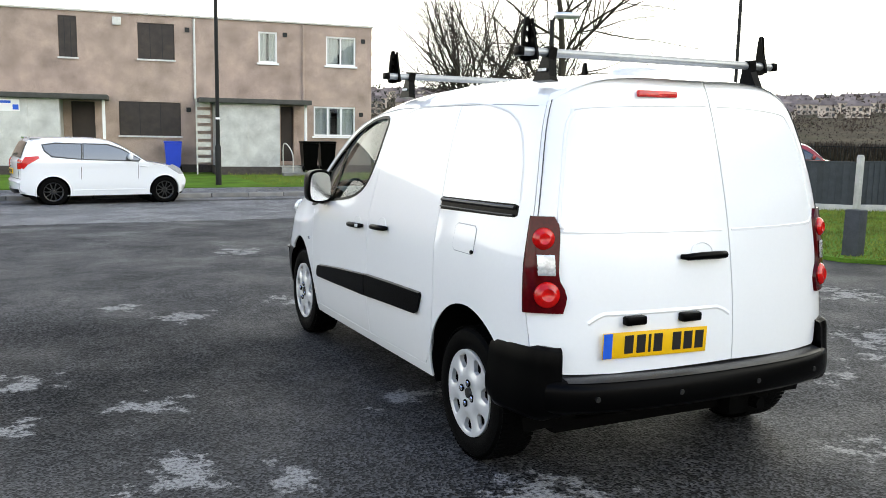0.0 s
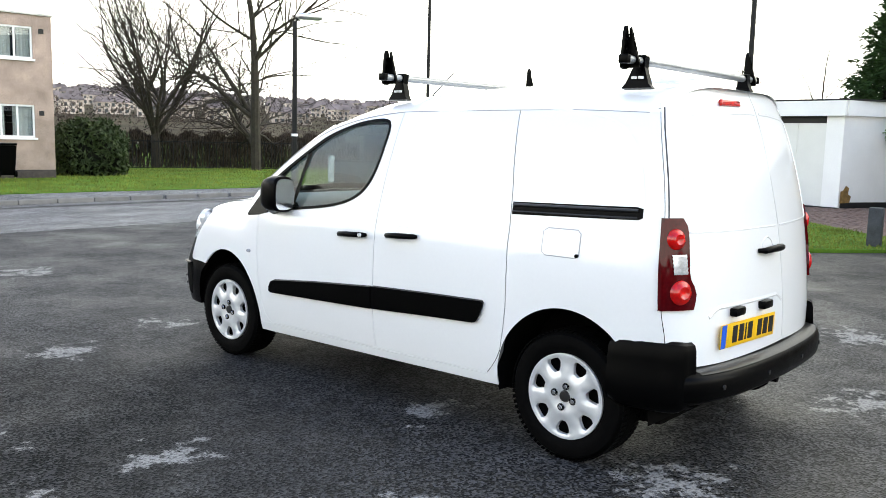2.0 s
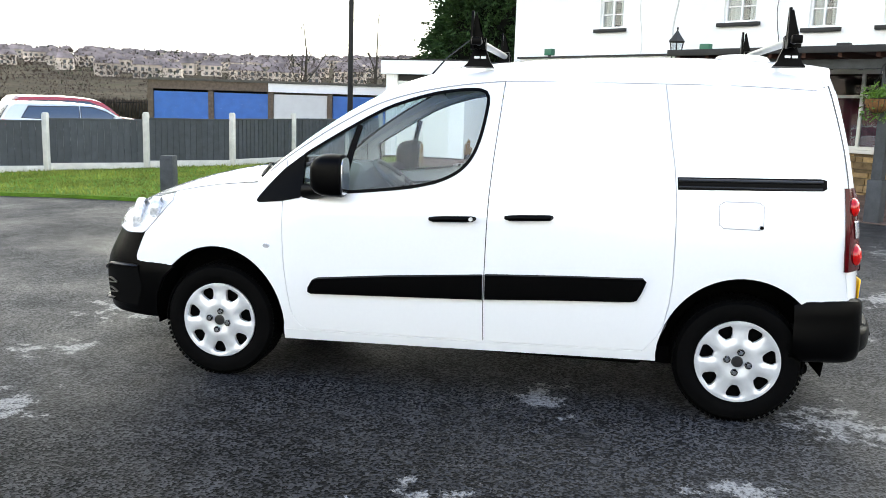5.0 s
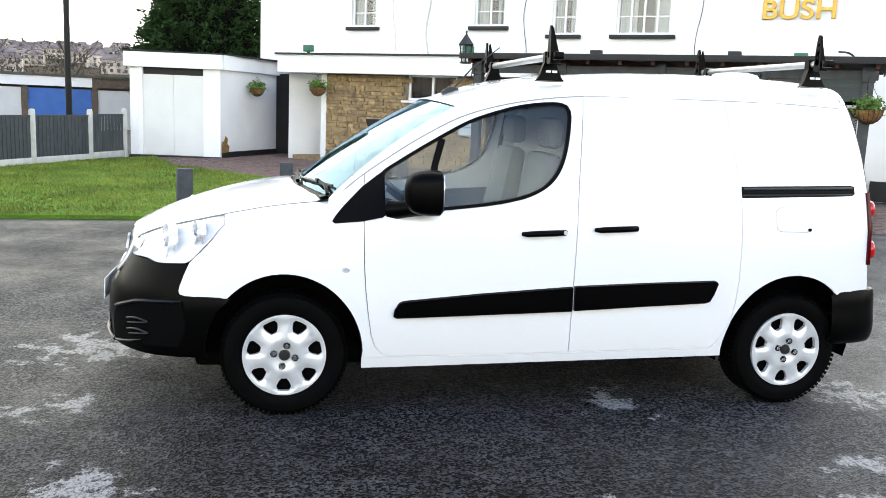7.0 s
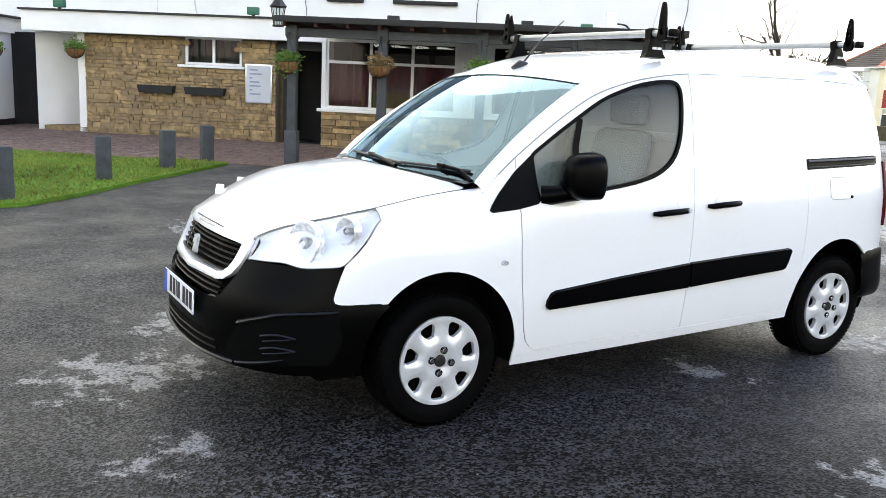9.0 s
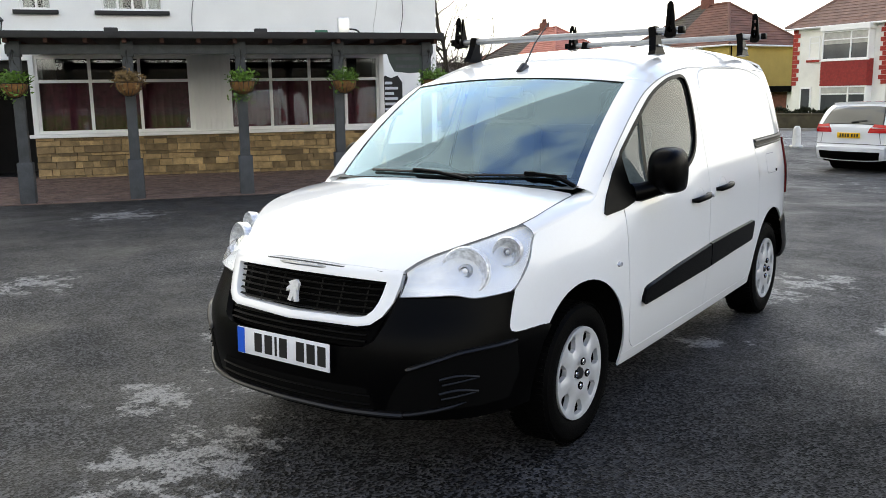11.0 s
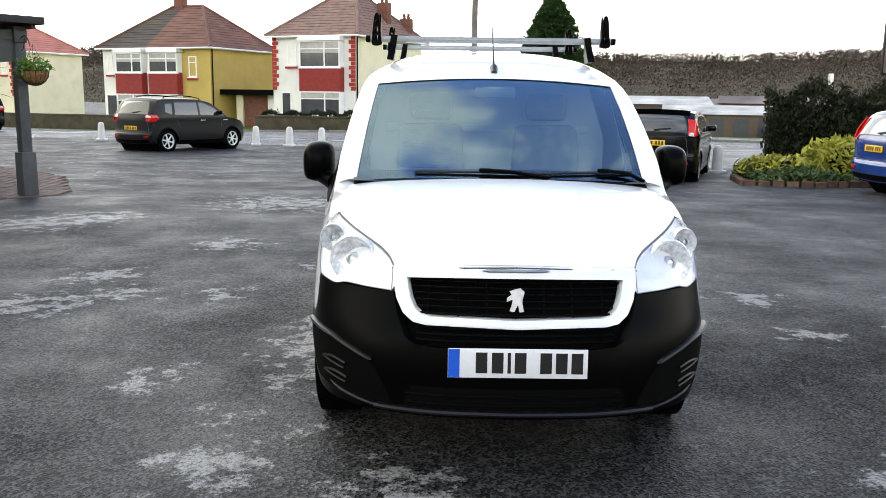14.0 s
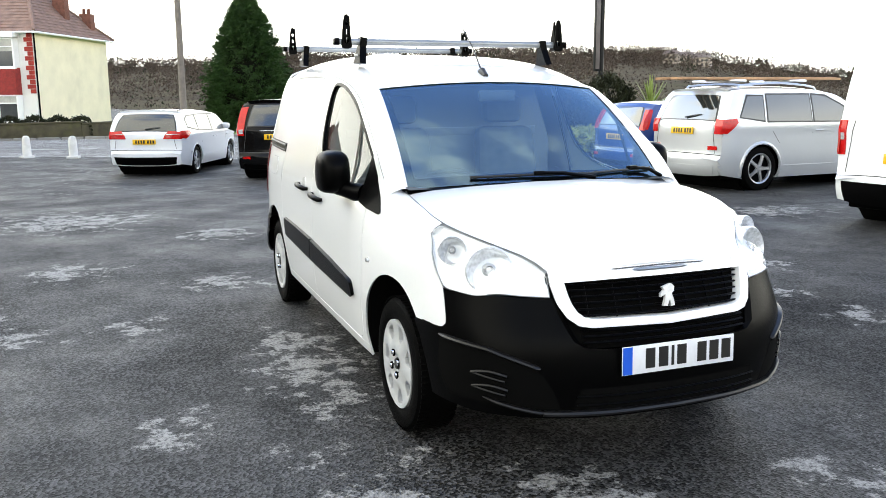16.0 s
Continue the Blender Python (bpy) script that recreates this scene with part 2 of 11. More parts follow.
M_YELLOW = surf("yellow_plate", (0.80, 0.47, 0.005), 0.35, 0.04)
M_WHITEPL = surf("white_plate", (0.78, 0.79, 0.82), 0.35, 0.04)
M_BLUE = surf("blue_plate_band", (0.01, 0.10, 0.62), 0.35, 0.05)
M_INK = surf("plate_black", (0.010, 0.010, 0.010), 0.4, 0.05)
M_SEAT = surf("grey_seat_cloth", (0.17, 0.185, 0.19), 0.9, 0.2, 20)
M_DASH = surf("dashboard_plastic", (0.075, 0.085, 0.09), 0.6, 0.15, 8)
M_LINING = surf("cab_lining", (0.42, 0.43, 0.43), 0.8, 0.06, 3)
M_LAMPBOWL = surf("bright_lamp_bowl", (0.86, 0.87, 0.88), 0.36, 0.06, 20, metal=0.25)
# Worn step plastic, its grey also standing for skylight on the top.
M_STEP = surf("worn_skylit_step_plastic", (0.016, 0.016, 0.017), 0.32, 0.3, 14, 0.1, 300, spec=0.45)
M_BEZEL = surf("lamp_bezel", (0.42, 0.43, 0.45), 0.35, 0.1, 20, metal=0.4)
M_REFLECT = surf("frosted_lamp_reflector", (0.80, 0.81, 0.83), 0.34, 0.22, 60, metal=0.5)

# ---- geometry helpers ----
def ss(a, b, t):
    k = min(1.0, max(0.0, (t - a) / (b - a)))
    return k * k * (3 - 2 * k)


def curve1(pts):
    """A smooth function through points (a, b), a rising."""
    xs, ys = [p[0] for p in pts], [p[1] for p in pts]
    n = len(xs)
    d = [(ys[i + 1] - ys[i]) / (xs[i + 1] - xs[i]) for i in range(n - 1)]
    s = [d[0]] + [0.0 if d[i - 1] * d[i] <= 0 else 2 * d[i - 1] * d[i] / (d[i - 1] + d[i]) for i in range(1, n - 1)] + [d[-1]]

    def f(x):
        if x <= xs[0]:
            return ys[0] + s[0] * 0 * (x - xs[0])
        if x >= xs[-1]:
            return ys[-1]
        i = 0
        while x > xs[i + 1]:
            i += 1
        h = xs[i + 1] - xs[i]
        t = (x - xs[i]) / h
        return ((2 * t**3 - 3 * t**2 + 1) * ys[i] + (t**3 - 2 * t**2 + t) * h * s[i] + (-2 * t**3 + 3 * t**2) * ys[i + 1] + (t**3 - t**2) * h * s[i + 1])
    return f


def smooth_path(pts, per=6, closed=False):
    """Catmull-Rom through points of any dimension."""
    p = [Vector(q) for q in pts]
    n, out = len(p), []
    for i in range(n if closed else n - 1):
        a, b, c, d = (p[(i + k) % n] if closed else p[min(max(i + k, 0), n - 1)] for k in (-1, 0, 1, 2))
        for j in range(per):
            t = j / per
            out.append(0.5 * ((2 * b) + (c - a) * t + (2 * a - 5 * b + 4 * c - d) * t * t + (3 * b - a - 3 * c + d) * t**3))
    if not closed:
        out.append(p[-1].copy())
    return out


def part(name, bm, material, parent=None, label="", sharp=38.0, smooth=True):
    me = bpy.data.meshes.new(name)
    bm.to_mesh(me)
    bm.free()
    if smooth:
        me.polygons.foreach_set("use_smooth", [True] * len(me.polygons))
        me.set_sharp_from_angle(angle=radians(sharp))
    me.materials.append(material)
    ob = new(name, me)
    ob.parent = parent
    if label:
        ob["label"] = label
    return ob


def thing(name, m, label, category, group="", kind=""):
    ob = new(name)
    ob.empty_display_size = 0.1
    ob.matrix_world = m
    return tagged(ob, label, category, group, kind)


def put_box(bm, c, s, bevel=0.0, m=None, taper=1.0):
    """A box of size s round c; its edges chamfered by bevel; taper scales the top."""
    r = bmesh.ops.create_cube(bm, size=1.0)
    vs = r["verts"]
    for v in vs:
        k = taper if v.co.z > 0 else 1.0
        v.co = Vector((v.co.x * s[0] * k, v.co.y * s[1] * k, v.co.z * s[2]))
    if bevel:
        es = list({e for v in vs for e in v.link_edges})
        b = bmesh.ops.bevel(bm, geom=es, offset=bevel, segments=2, affect="EDGES", profile=0.5)
        vs = list({v for f in b["faces"] for v in f.verts} | {v for v in vs if v.is_valid})
    mm = Matrix.Translation(c)
    if m is not None:
        mm = m @ mm
    for v in vs:
        v.co = mm @ v.co
    return vs


def put_tube(bm, path, radius, seg=10, caps=True, flat=1.0):
    """A tube along a path; radius a number or a list."""
    pts = [Vector(p) for p in path]
    rings = []
    up = Vector((0, 0, 1))
    side_prev = None
    for i, p in enumerate(pts):
        d = (pts[min(i + 1, len(pts) - 1)] - pts[max(i - 1, 0)]).normalized()
        if side_prev is None:
            side = d.cross(up)
            if side.length < 0.05:
                side = d.cross(Vector((1, 0, 0)))
        else:
            side = side_prev - d * side_prev.dot(d)
        side.normalize()
        side_prev = side
        w = side.cross(d)
        r = radius[i] if isinstance(radius, (list, tuple)) else radius
        rings.append([bm.verts.new(p + side * (r * math.cos(2 * math.pi * k / seg)) + w * (r * flat * math.sin(2 * math.pi * k / seg))) for k in range(seg)])
    for a, b in zip(rings, rings[1:]):
        for k in range(seg):
            bm.faces.new((a[k], a[(k + 1) % seg], b[(k + 1) % seg], b[k]))
    if caps:
        bm.faces.new(rings[0][::-1])
        bm.faces.new(rings[-1])


def put_loft(bm, rows, closed_rows=False):
    """Quads between rows of points."""
    vs = [[bm.verts.new(p) for p in r] for r in rows]
    for a, b in zip(vs, vs[1:]):
        k = len(a)
        for i in range(k if closed_rows else k - 1):
            q = (a[i], a[(i + 1) % k], b[(i + 1) % k], b[i])
            bm.faces.new(q)
    return vs


def put_prism(bm, outline, z0, z1, m=None):
    """An outline (x, y), extruded from z0 to z1."""
    a = [bm.verts.new((*p, z0)) for p in outline]
    b = [bm.verts.new((*p, z1)) for p in outline]
    n = len(a)
    bm.faces.new(a[::-1])
    bm.faces.new(b)
    for i in range(n):
        bm.faces.new((a[i], a[(i + 1) % n], b[(i + 1) % n], b[i]))
    if m is not None:
        for v in a + b:
            v.co = m @ v.co
    return a + b


def put_spin(bm, profile, seg=32, m=None):
    """A profile (radius, height) turned round z."""
    rings = []
    for r, z in profile:
        if r < 1e-5:
            rings.append([bm.verts.new((0, 0, z))])
        else:
            rings.append([bm.verts.new((r * math.cos(2 * math.pi * k / seg), r * math.sin(2 * math.pi * k / seg), z)) for k in range(seg)])
    for a, b in zip(rings, rings[1:]):
        if len(a) == 1 and len(b) == 1:
            continue
        for k in range(seg):
            k2 = (k + 1) % seg
            if len(a) == 1:
                bm.faces.new((a[0], b[k2], b[k]))
            elif len(b) == 1:
                bm.faces.new((a[k], a[k2], b[0]))
            else:
                bm.faces.new((a[k], a[k2], b[k2], b[k]))
    if m is not None:
        for ring in rings:
            for v in ring:
                v.co = m @ v.co


def _cut(poly, ax, val, above):
    out = []
    n = len(poly)
    for i in range(n):
        p, q = poly[i], poly[(i + 1) % n]
        a, b = (p[ax] >= val, q[ax] >= val) if above else (p[ax] <= val, q[ax] <= val)
        if a:
            out.append(p)
        if a != b:
            t = (val - p[ax]) / (q[ax] - p[ax])
            r = [p[0] + (q[0] - p[0]) * t, p[1] + (q[1] - p[1]) * t]
            r[ax] = val
            out.append((r[0], r[1]))
    return out


def simple_loops(ring):
    """A ring that may touch itself, as rings that do not."""
    todo, done = [list(ring)], []
    while todo:
        r = todo.pop()
        n = len(r)
        hit = None
        for i in range(n):
            for j in range(i + 1, n):
                if r[i] is r[j]:
                    hit = (i, j)
                    break
            if hit:
                break
        if hit:
            todo += [r[hit[0]:hit[1]], r[hit[1]:] + r[:hit[0]]]
        elif n > 2:
            done.append(r)
    return done


def put_panel(bm, outline, f, du=0.06, dv=0.06, lip=0.012, centre=(0, 0, 0.9), joint=None):
    """A sheet over an outline (u, v), or several that meet at u = joint, laid on the surface f(u, v), with a lip turned in along its edge."""
    outlines = [outline] if not isinstance(outline[0][0], (tuple, list, Vector)) else outline
    keep, faces, at_joint, at_uv = {}, [], set(), {}

    def vert(p):
        i, j = round(p[0] * 5000), round(p[1] * 5000)
        for di in (0, -1, 1):
            for dj in (0, -1, 1):
                if (i + di, j + dj) in keep:
                    return keep[(i + di, j + dj)]
        v = bm.verts.new(f(p[0], p[1]))
        keep[(i, j)] = v
        at_uv[v] = (p[0], p[1])
        if joint is not None and abs(p[0] - joint) < 1e-4:
            at_joint.add(v)
        return v

    for line in outlines:
        line = [(float(p[0]), float(p[1])) for p in line]
        us, vv = [p[0] for p in line], [p[1] for p in line]
        i0, i1 = math.floor(min(us) / du), math.ceil(max(us) / du)
        j0, j1 = math.floor(min(vv) / dv), math.ceil(max(vv) / dv)
        for i in range(i0, i1):
            col = _cut(_cut(line, 0, i * du, True), 0, (i + 1) * du, False)
            if len(col) < 3:
                continue
            for j in range(j0, j1):
                c = _cut(col, 1, j * dv, True)
                c = _cut(c, 1, (j + 1) * dv, False) if len(c) > 2 else []
                if len(c) < 3:
                    continue
                ring = []
                for p in c:
                    v = vert(p)
                    if not ring or ring[-1] is not v:
                        ring.append(v)
                if len(ring) > 1 and ring[0] is ring[-1]:
                    ring.pop()
                for loop in simple_loops(ring):
                    try:
                        faces.append(bm.faces.new(loop))
                    except ValueError:
                        pass
    if lip:
        segs = [(line[i], line[(i + 1) % len(line)]) for line in outlines for i in range(len(line))]

        def on_edge(e):
            p = [(a + b) / 2 for a, b in zip(at_uv[e.verts[0]], at_uv[e.verts[1]])]
            for (x0, y0), (x1, y1) in segs:
                dx, dy = x1 - x0, y1 - y0
                k = min(1.0, max(0.0, ((p[0] - x0) * dx + (p[1] - y0) * dy) / (dx * dx + dy * dy + 1e-12)))
                if abs(x0 + k * dx - p[0]) + abs(y0 + k * dy - p[1]) < 1e-3:
                    return True
            return False
        edges = {e for fc in faces for e in fc.edges if len(e.link_faces) == 1 and not (e.verts[0] in at_joint and e.verts[1] in at_joint) and on_edge(e)}
        low = {}
        for v in {v for e in edges for v in e.verts}:
            inward = Vector((centre[0], v.co.y * 0.7 + centre[1] * 0.3, centre[2])) - v.co
            low[v] = bm.verts.new(v.co + inward.normalized() * lip)
        for e in edges:
            a, b = e.verts
            try:
                bm.faces.new((a, b, low[b], low[a]))
            except ValueError:
                pass
    return faces


def inset_poly(poly, d):
    """An outline moved in by d."""
    n, out = len(poly), []
    area = sum(poly[i][0] * poly[(i + 1) % n][1] - poly[(i + 1) % n][0] * poly[i][1] for i in range(n))
    sgn = 1 if area > 0 else -1
    for i in range(n):
        p, a, b = Vector(poly[i]), Vector(poly[i - 1]), Vector(poly[(i + 1) % n])
        e1, e2 = (p - a), (b - p)
        e1 = e1.normalized() if e1.length > 1e-9 else e2.normalized()
        e2 = e2.normalized() if e2.length > 1e-9 else e1
        nrm = Vector((-(e1 + e2).y, (e1 + e2).x))
        nrm = nrm.normalized() if nrm.length > 1e-6 else Vector((-e1.y, e1.x))
        out.append(tuple(p + nrm * d * sgn))
    return out


# ---- the white van, its nose towards +y ----
TAB = curve1([(0.12, 0.79), (0.20, 0.84), (0.32, 0.876), (0.45, 0.895), (0.60, 0.905), (0.80, 0.905), (0.97, 0.899), (1.06, 0.884),
              (1.20, 0.853), (1.40, 0.803), (1.55, 0.757), (1.65, 0.716), (1.74, 0.655)])
LEAN = curve1([(0.12, -0.14), (0.22, -0.05), (0.30, -0.012), (0.45, 0.0), (0.58, -0.012), (0.66, -0.045), (0.74, -0.085), (0.85, -0.13), (1.0, -0.25)])
PLAN = [(0.905, 0.7), (0.898, 0.95), (0.886, 1.2), (0.863, 1.42), (0.845, 1.58), (0.824, 1.72), (0.787, 1.84), (0.72, 1.955), (0.61, 2.055), (0.475, 2.125),
        (0.27, 2.175), (0.0, 2.192)]
_pl = smooth_path([Vector(p) for p in PLAN], 8)[::-1]
_sl = [0.0]
for _a, _b in zip(_pl, _pl[1:]):
    _sl.append(_sl[-1] + (_b - _a).length)
PX, PY = curve1([(s, p.x / 0.905) for s, p in zip(_sl, _pl)]), curve1([(s, p.y) for s, p in zip(_sl, _pl)])
YS = sorted((p.y, s) for s, p in zip(_sl, _pl))
XS = sorted((p.x, s) for s, p in zip(_sl, _pl))


DRAWN = curve1([(0.1, 0.0), (0.6, 0.0), (0.7, 0.005), (0.8, 0.014), (0.86, 0.023), (0.94, 0.052), (0.98, 0.062), (1.04, 0.066), (1.12, 0.045), (1.22, 0.0), (1.9, 0.0)])


def drawn(y, z):
    """How the front wings draw in towards their tops."""
    return 1 - DRAWN(z) * ss(0.7, 1.25, y)


def s_of_y(y):
    return float(np.interp(y, [a for a, _ in YS], [b for _, b in YS]))


def s_of_x(x):
    return math.copysign(float(np.interp(abs(x), [a for a, _ in XS], [b for _, b in XS])), x)


def nose(s, z, out=0.0):
    """The front of the body: s along its plan from the middle, z up."""
    x, y = PX(abs(s)), PY(abs(s))
    k = TAB(z) * drawn(y, z)
    p = Vector((math.copysign(k * x, s), y + LEAN(z) * ss(1.2, 2.1, y), z))
    if out:
        d = 0.01
        x2, y2 = PX(abs(s) + d), PY(abs(s) + d)
        t = Vector((k * (x2 - x), y2 - y))
        n2 = Vector((-t.y, t.x))
        n2 = n2.normalized() if n2.length > 1e-9 else Vector((0, 1))
        p += Vector((math.copysign(n2.x, s) if abs(s) > 1e-6 else 0.0, n2.y, 0)) * out
    return p


REARF = curve1([(-2.05, 0.885), (-1.98, 0.920), (-1.9, 0.950), (-1.8, 0.975), (-1.6, 0.995), (-1.3, 1.0)])
FRONTF = curve1([(p.y, p.x / 0.905) for p in reversed(_pl)])


def half(y, z):
    """Half the body's width at y, z; the cab draws in towards the windscreen."""
    cab = 1 - 0.055 * ss(-0.15, 1.0, y) * ss(0.93, 1.22, z)
    if y < 0.9:
        return TAB(z) * REARF(y) * (FRONTF(y) if y > 0.7 else 1.0) * cab * drawn(y, z)
    lo, hi = y, y + 0.4
    for _ in range(22):
        mid = (lo + hi) / 2
        if mid + LEAN(z) * ss(1.2, 2.1, mid) < y:
            lo = mid
        else:
            hi = mid
    return TAB(z) * FRONTF(min(lo, 2.19)) * cab * drawn(y, z)


def flank(sgn, out=0.0):
    return lambda y, z: Vector((sgn * (half(y, z) + out), y, z))


CANT = curve1([(-1.8, 1.64), (-1.3, 1.655), (-0.3, 1.648), (-0.1, 1.632), (0.1, 1.602), (0.25, 1.567), (0.4, 1.517), (0.6, 1.412), (0.787, 1.292), (0.95, 1.172), (1.06, 1.062)])
ROOF = curve1([(-2.0, 1.69), (-1.95, 1.735), (-1.88, 1.768), (-1.75, 1.787), (-1.5, 1.80), (-1.18, 1.806), (-0.735, 1.797), (-0.31, 1.770), (0.0, 1.735), (0.2, 1.686), (0.337, 1.640), (0.47, 1.592)])
BON = curve1([(0.95, 1.128), (1.13, 1.122), (1.27, 1.111), (1.4, 1.092), (1.57, 1.054), (1.8, 0.984), (1.93, 0.932), (2.0, 0.898), (2.065, 0.862), (2.15, 0.81)])
EDGE = curve1([(0.93, 0.70), (1.15, 0.728), (1.3, 0.742), (1.45, 0.745), (1.56, 0.730), (1.7, 0.660), (1.8, 0.588), (1.88, 0.525), (1.95, 0.484), (1.995, 0.468)])
SHOULDER = curve1([(0.95, 1.075), (1.06, 1.06), (1.1, 1.04), (1.3, 1.0), (1.56, 0.955), (1.62, 0.93)])
ARCH_F, ARCH_R = (1.265, 0.31, 0.385, 0.416), (-1.463, 0.31, 0.397, 0.424)


def bonnet(x, y, out=0.0):
    k = (x / 0.7) ** 2
    return Vector((x, y, BON(y + 0.12 * k * ss(1.5, 2.0, y)) - 0.055 * k + out))


def wing_row(sgn, y):
    """The wing's rounded top at y, from the flank to the bonnet's edge."""
    zs = SHOULDER(y) if y > 1.06 else CANT(y)
    a, e = flank(sgn)(y, zs), bonnet(sgn * EDGE(y), y)
    c = Vector((sgn * (abs(a.x) - 0.003), y, max(e.z - 0.018, a.z + 0.006)))
    return [a * (1 - t) ** 2 + c * 2 * t * (1 - t) + e * t * t for t in (0, 0.1, 0.2, 0.32, 0.45, 0.6, 0.8, 1)]


def arch(a, t0, t1, n=18, grow=0.0):
    return [(a[0] + (a[2] + grow) * math.cos(radians(t0 + (t1 - t0) * i / n)), a[1] + (a[3] + grow) * math.sin(radians(t0 + (t1 - t0) * i / n))) for i in range(n + 1)]


WINDOW = [tuple(p) for p in smooth_path([(0.80, 1.028), (0.65, 1.040), (0.513, 1.053), (0.36, 1.070), (0.223, 1.089), (0.079, 1.122), (-0.03, 1.175), (-0.10, 1.25), (-0.142, 1.36), (-0.166, 1.50),
          (-0.166, 1.565), (-0.135, 1.597), (-0.05, 1.60), (0.092, 1.580), (0.234, 1.541), (0.376, 1.487), (0.546, 1.391), (0.67, 1.316), (0.80, 1.232)], 3)]


def even(path, n, closed=False):
    """n points at even steps along a path."""
    p = [Vector(q) for q in path] + ([Vector(path[0])] if closed else [])
    run = [0.0]
    for a, b in zip(p, p[1:]):
        run.append(run[-1] + (b - a).length)
    out = []
    for i in range(n):
        d = run[-1] * i / (n if closed else n - 1)
        k = max(j for j in range(len(run) - 1) if run[j] <= d + 1e-9)
        out.append(p[k].lerp(p[k + 1], min(1.0, (d - run[k]) / max(1e-9, run[k + 1] - run[k]))))
    return out


def with_hole(outer, hole, at):
    """An outline with a hole, as two outlines that meet at u = at."""
    made = []
    for above in (True, False):
        o, h = _cut(outer, 0, at, above), _cut(hole, 0, at, above)
        i = [k for k in range(len(o)) if abs(o[k][0] - at) < 1e-9 and abs(o[(k + 1) % len(o)][0] - at) < 1e-9][0]
        j = [k for k in range(len(h)) if abs(h[k][0] - at) < 1e-9 and abs(h[(k + 1) % len(h)][0] - at) < 1e-9][0]
        run = h[j + 1:] + h[:j + 1]
        if abs(run[0][1] - o[i][1]) > abs(run[-1][1] - o[i][1]):
            run.reverse()
        made.append(o[:i + 1] + run + o[i + 1:])
    return made


def ribbon(bm, f, path, width, lift=0.0):
    """A narrow strip along a path (u, v) on a surface."""
    p = [Vector(q) for q in path]
    rows = []
    for i, q in enumerate(p):
        d = (p[min(i + 1, len(p) - 1)] - p[max(i - 1, 0)])
        n2 = Vector((-d.y, d.x)).normalized() * width / 2
        rows.append([f(*(q + n2)), f(*q), f(*(q - n2))])
    put_loft(bm, rows)


van = thing("van", pose(0, 0, 0), "white panel van, black bumpers, roof rack, standing on damp tarmac", "van")

SEAM_DOOR_F = [(0.891, 1.0), (0.889, 0.9), (0.886, 0.79), (0.876, 0.65), (0.86, 0.526), (0.842, 0.42), (0.822, 0.36), (0.79, 0.325), (0.755, 0.308)]
SEAM_MID = [(-0.198, 0.318), (-0.193, 0.50), (-0.193, 0.66), (-0.196, 0.9), (-0.20, 1.07), (-0.211, 1.25), (-0.222, 1.384), (-0.234, 1.52), (-0.243, 1.64)]
SEAM_SLIDE = [(-1.0, 0.335), (-1.035, 0.372), (-1.068, 0.42), (-1.092, 0.47), (-1.112, 0.58), (-1.122, 0.70), (-1.120, 0.9), (-1.115, 1.09), (-1.098, 1.25), (-1.076, 1.378), (-1.055, 1.52), (-1.035, 1.655)]
SEAM_REAR0 = [(-1.945, 0.645), (-1.922, 0.785), (-1.910, 1.0), (-1.896, 1.18), (-1.870, 1.335), (-1.840, 1.46), (-1.811, 1.568), (-1.785, 1.66)]


YSEAM = curve1([(p[1], p[0]) for p in [(-1.955, 0.40)] + SEAM_REAR0] + [(1.74, -1.75)])
SEAM_REAR = [(YSEAM(0.645 + (1.66 - 0.645) * i / 24), 0.645 + (1.66 - 0.645) * i / 24) for i in range(25)]


def shifted(path, dy):
    return [(p[0] + dy, p[1]) for p in path]


def cant_path(a, b, n=14):
    return [(a + (b - a) * i / n, CANT(a + (b - a) * i / n)) for i in range(n + 1)]


G = 0.0022
door_out = shifted(SEAM_DOOR_F, -G) + shifted(SEAM_MID[:-1], G) + cant_path(-0.243 + G, 0.885, 20)
slide_out = [(-0.198 - G, 0.318)] + shifted(SEAM_MID, -G)[1:-1] + cant_path(-0.2455, -1.032, 14)[:-1] + shifted(SEAM_SLIDE, G)[::-1]
quarter_out = shifted(SEAM_SLIDE[4:], -G) + cant_path(-1.038, -1.785, 12)[1:] + shifted(SEAM_REAR, G)[::-1] + [(-1.9, 0.632), (-1.78, 0.617)] + \
    [p for p in arch(ARCH_R, 132, 24, 20)] + [(-1.066, 0.39), (-1.06, 0.36), (-1.092 - G, 0.47), (-1.112 - G, 0.58)][2:]
wing_out = shifted(SEAM_DOOR_F, G)[::-1] + [(0.89, 1.1), (0.89, 1.215), (0.95, 1.172), (1.06, 1.062)] + [(1.06 + 0.455 * i / 8, SHOULDER(1.06 + 0.455 * i / 8)) for i in range(1, 9)] + \
    [(1.545, 0.957), (1.577, 0.925), (1.613, 0.878), (1.667, 0.818), (1.720, 0.766), (1.742, 0.715), (1.765, 0.655), (1.772, 0.628), (1.765, 0.612), (1.745, 0.606), (1.60, 0.600)] + arch(ARCH_F, 44, 176, 22) + [(0.885, 0.30), (0.758, 0.301)]
sill_out = [(0.885, 0.242), (0.4, 0.252), (-1.07, 0.283), (-1.066, 0.32), (-1.070, 0.372), (-1.081, 0.42), (-1.098, 0.478), (-1.0945, 0.468), (-1.0705, 0.42), (-1.0375, 0.372), (-1.0035, 0.331), (-0.198, 0.312), (0.752, 0.300), (0.885, 0.298)]

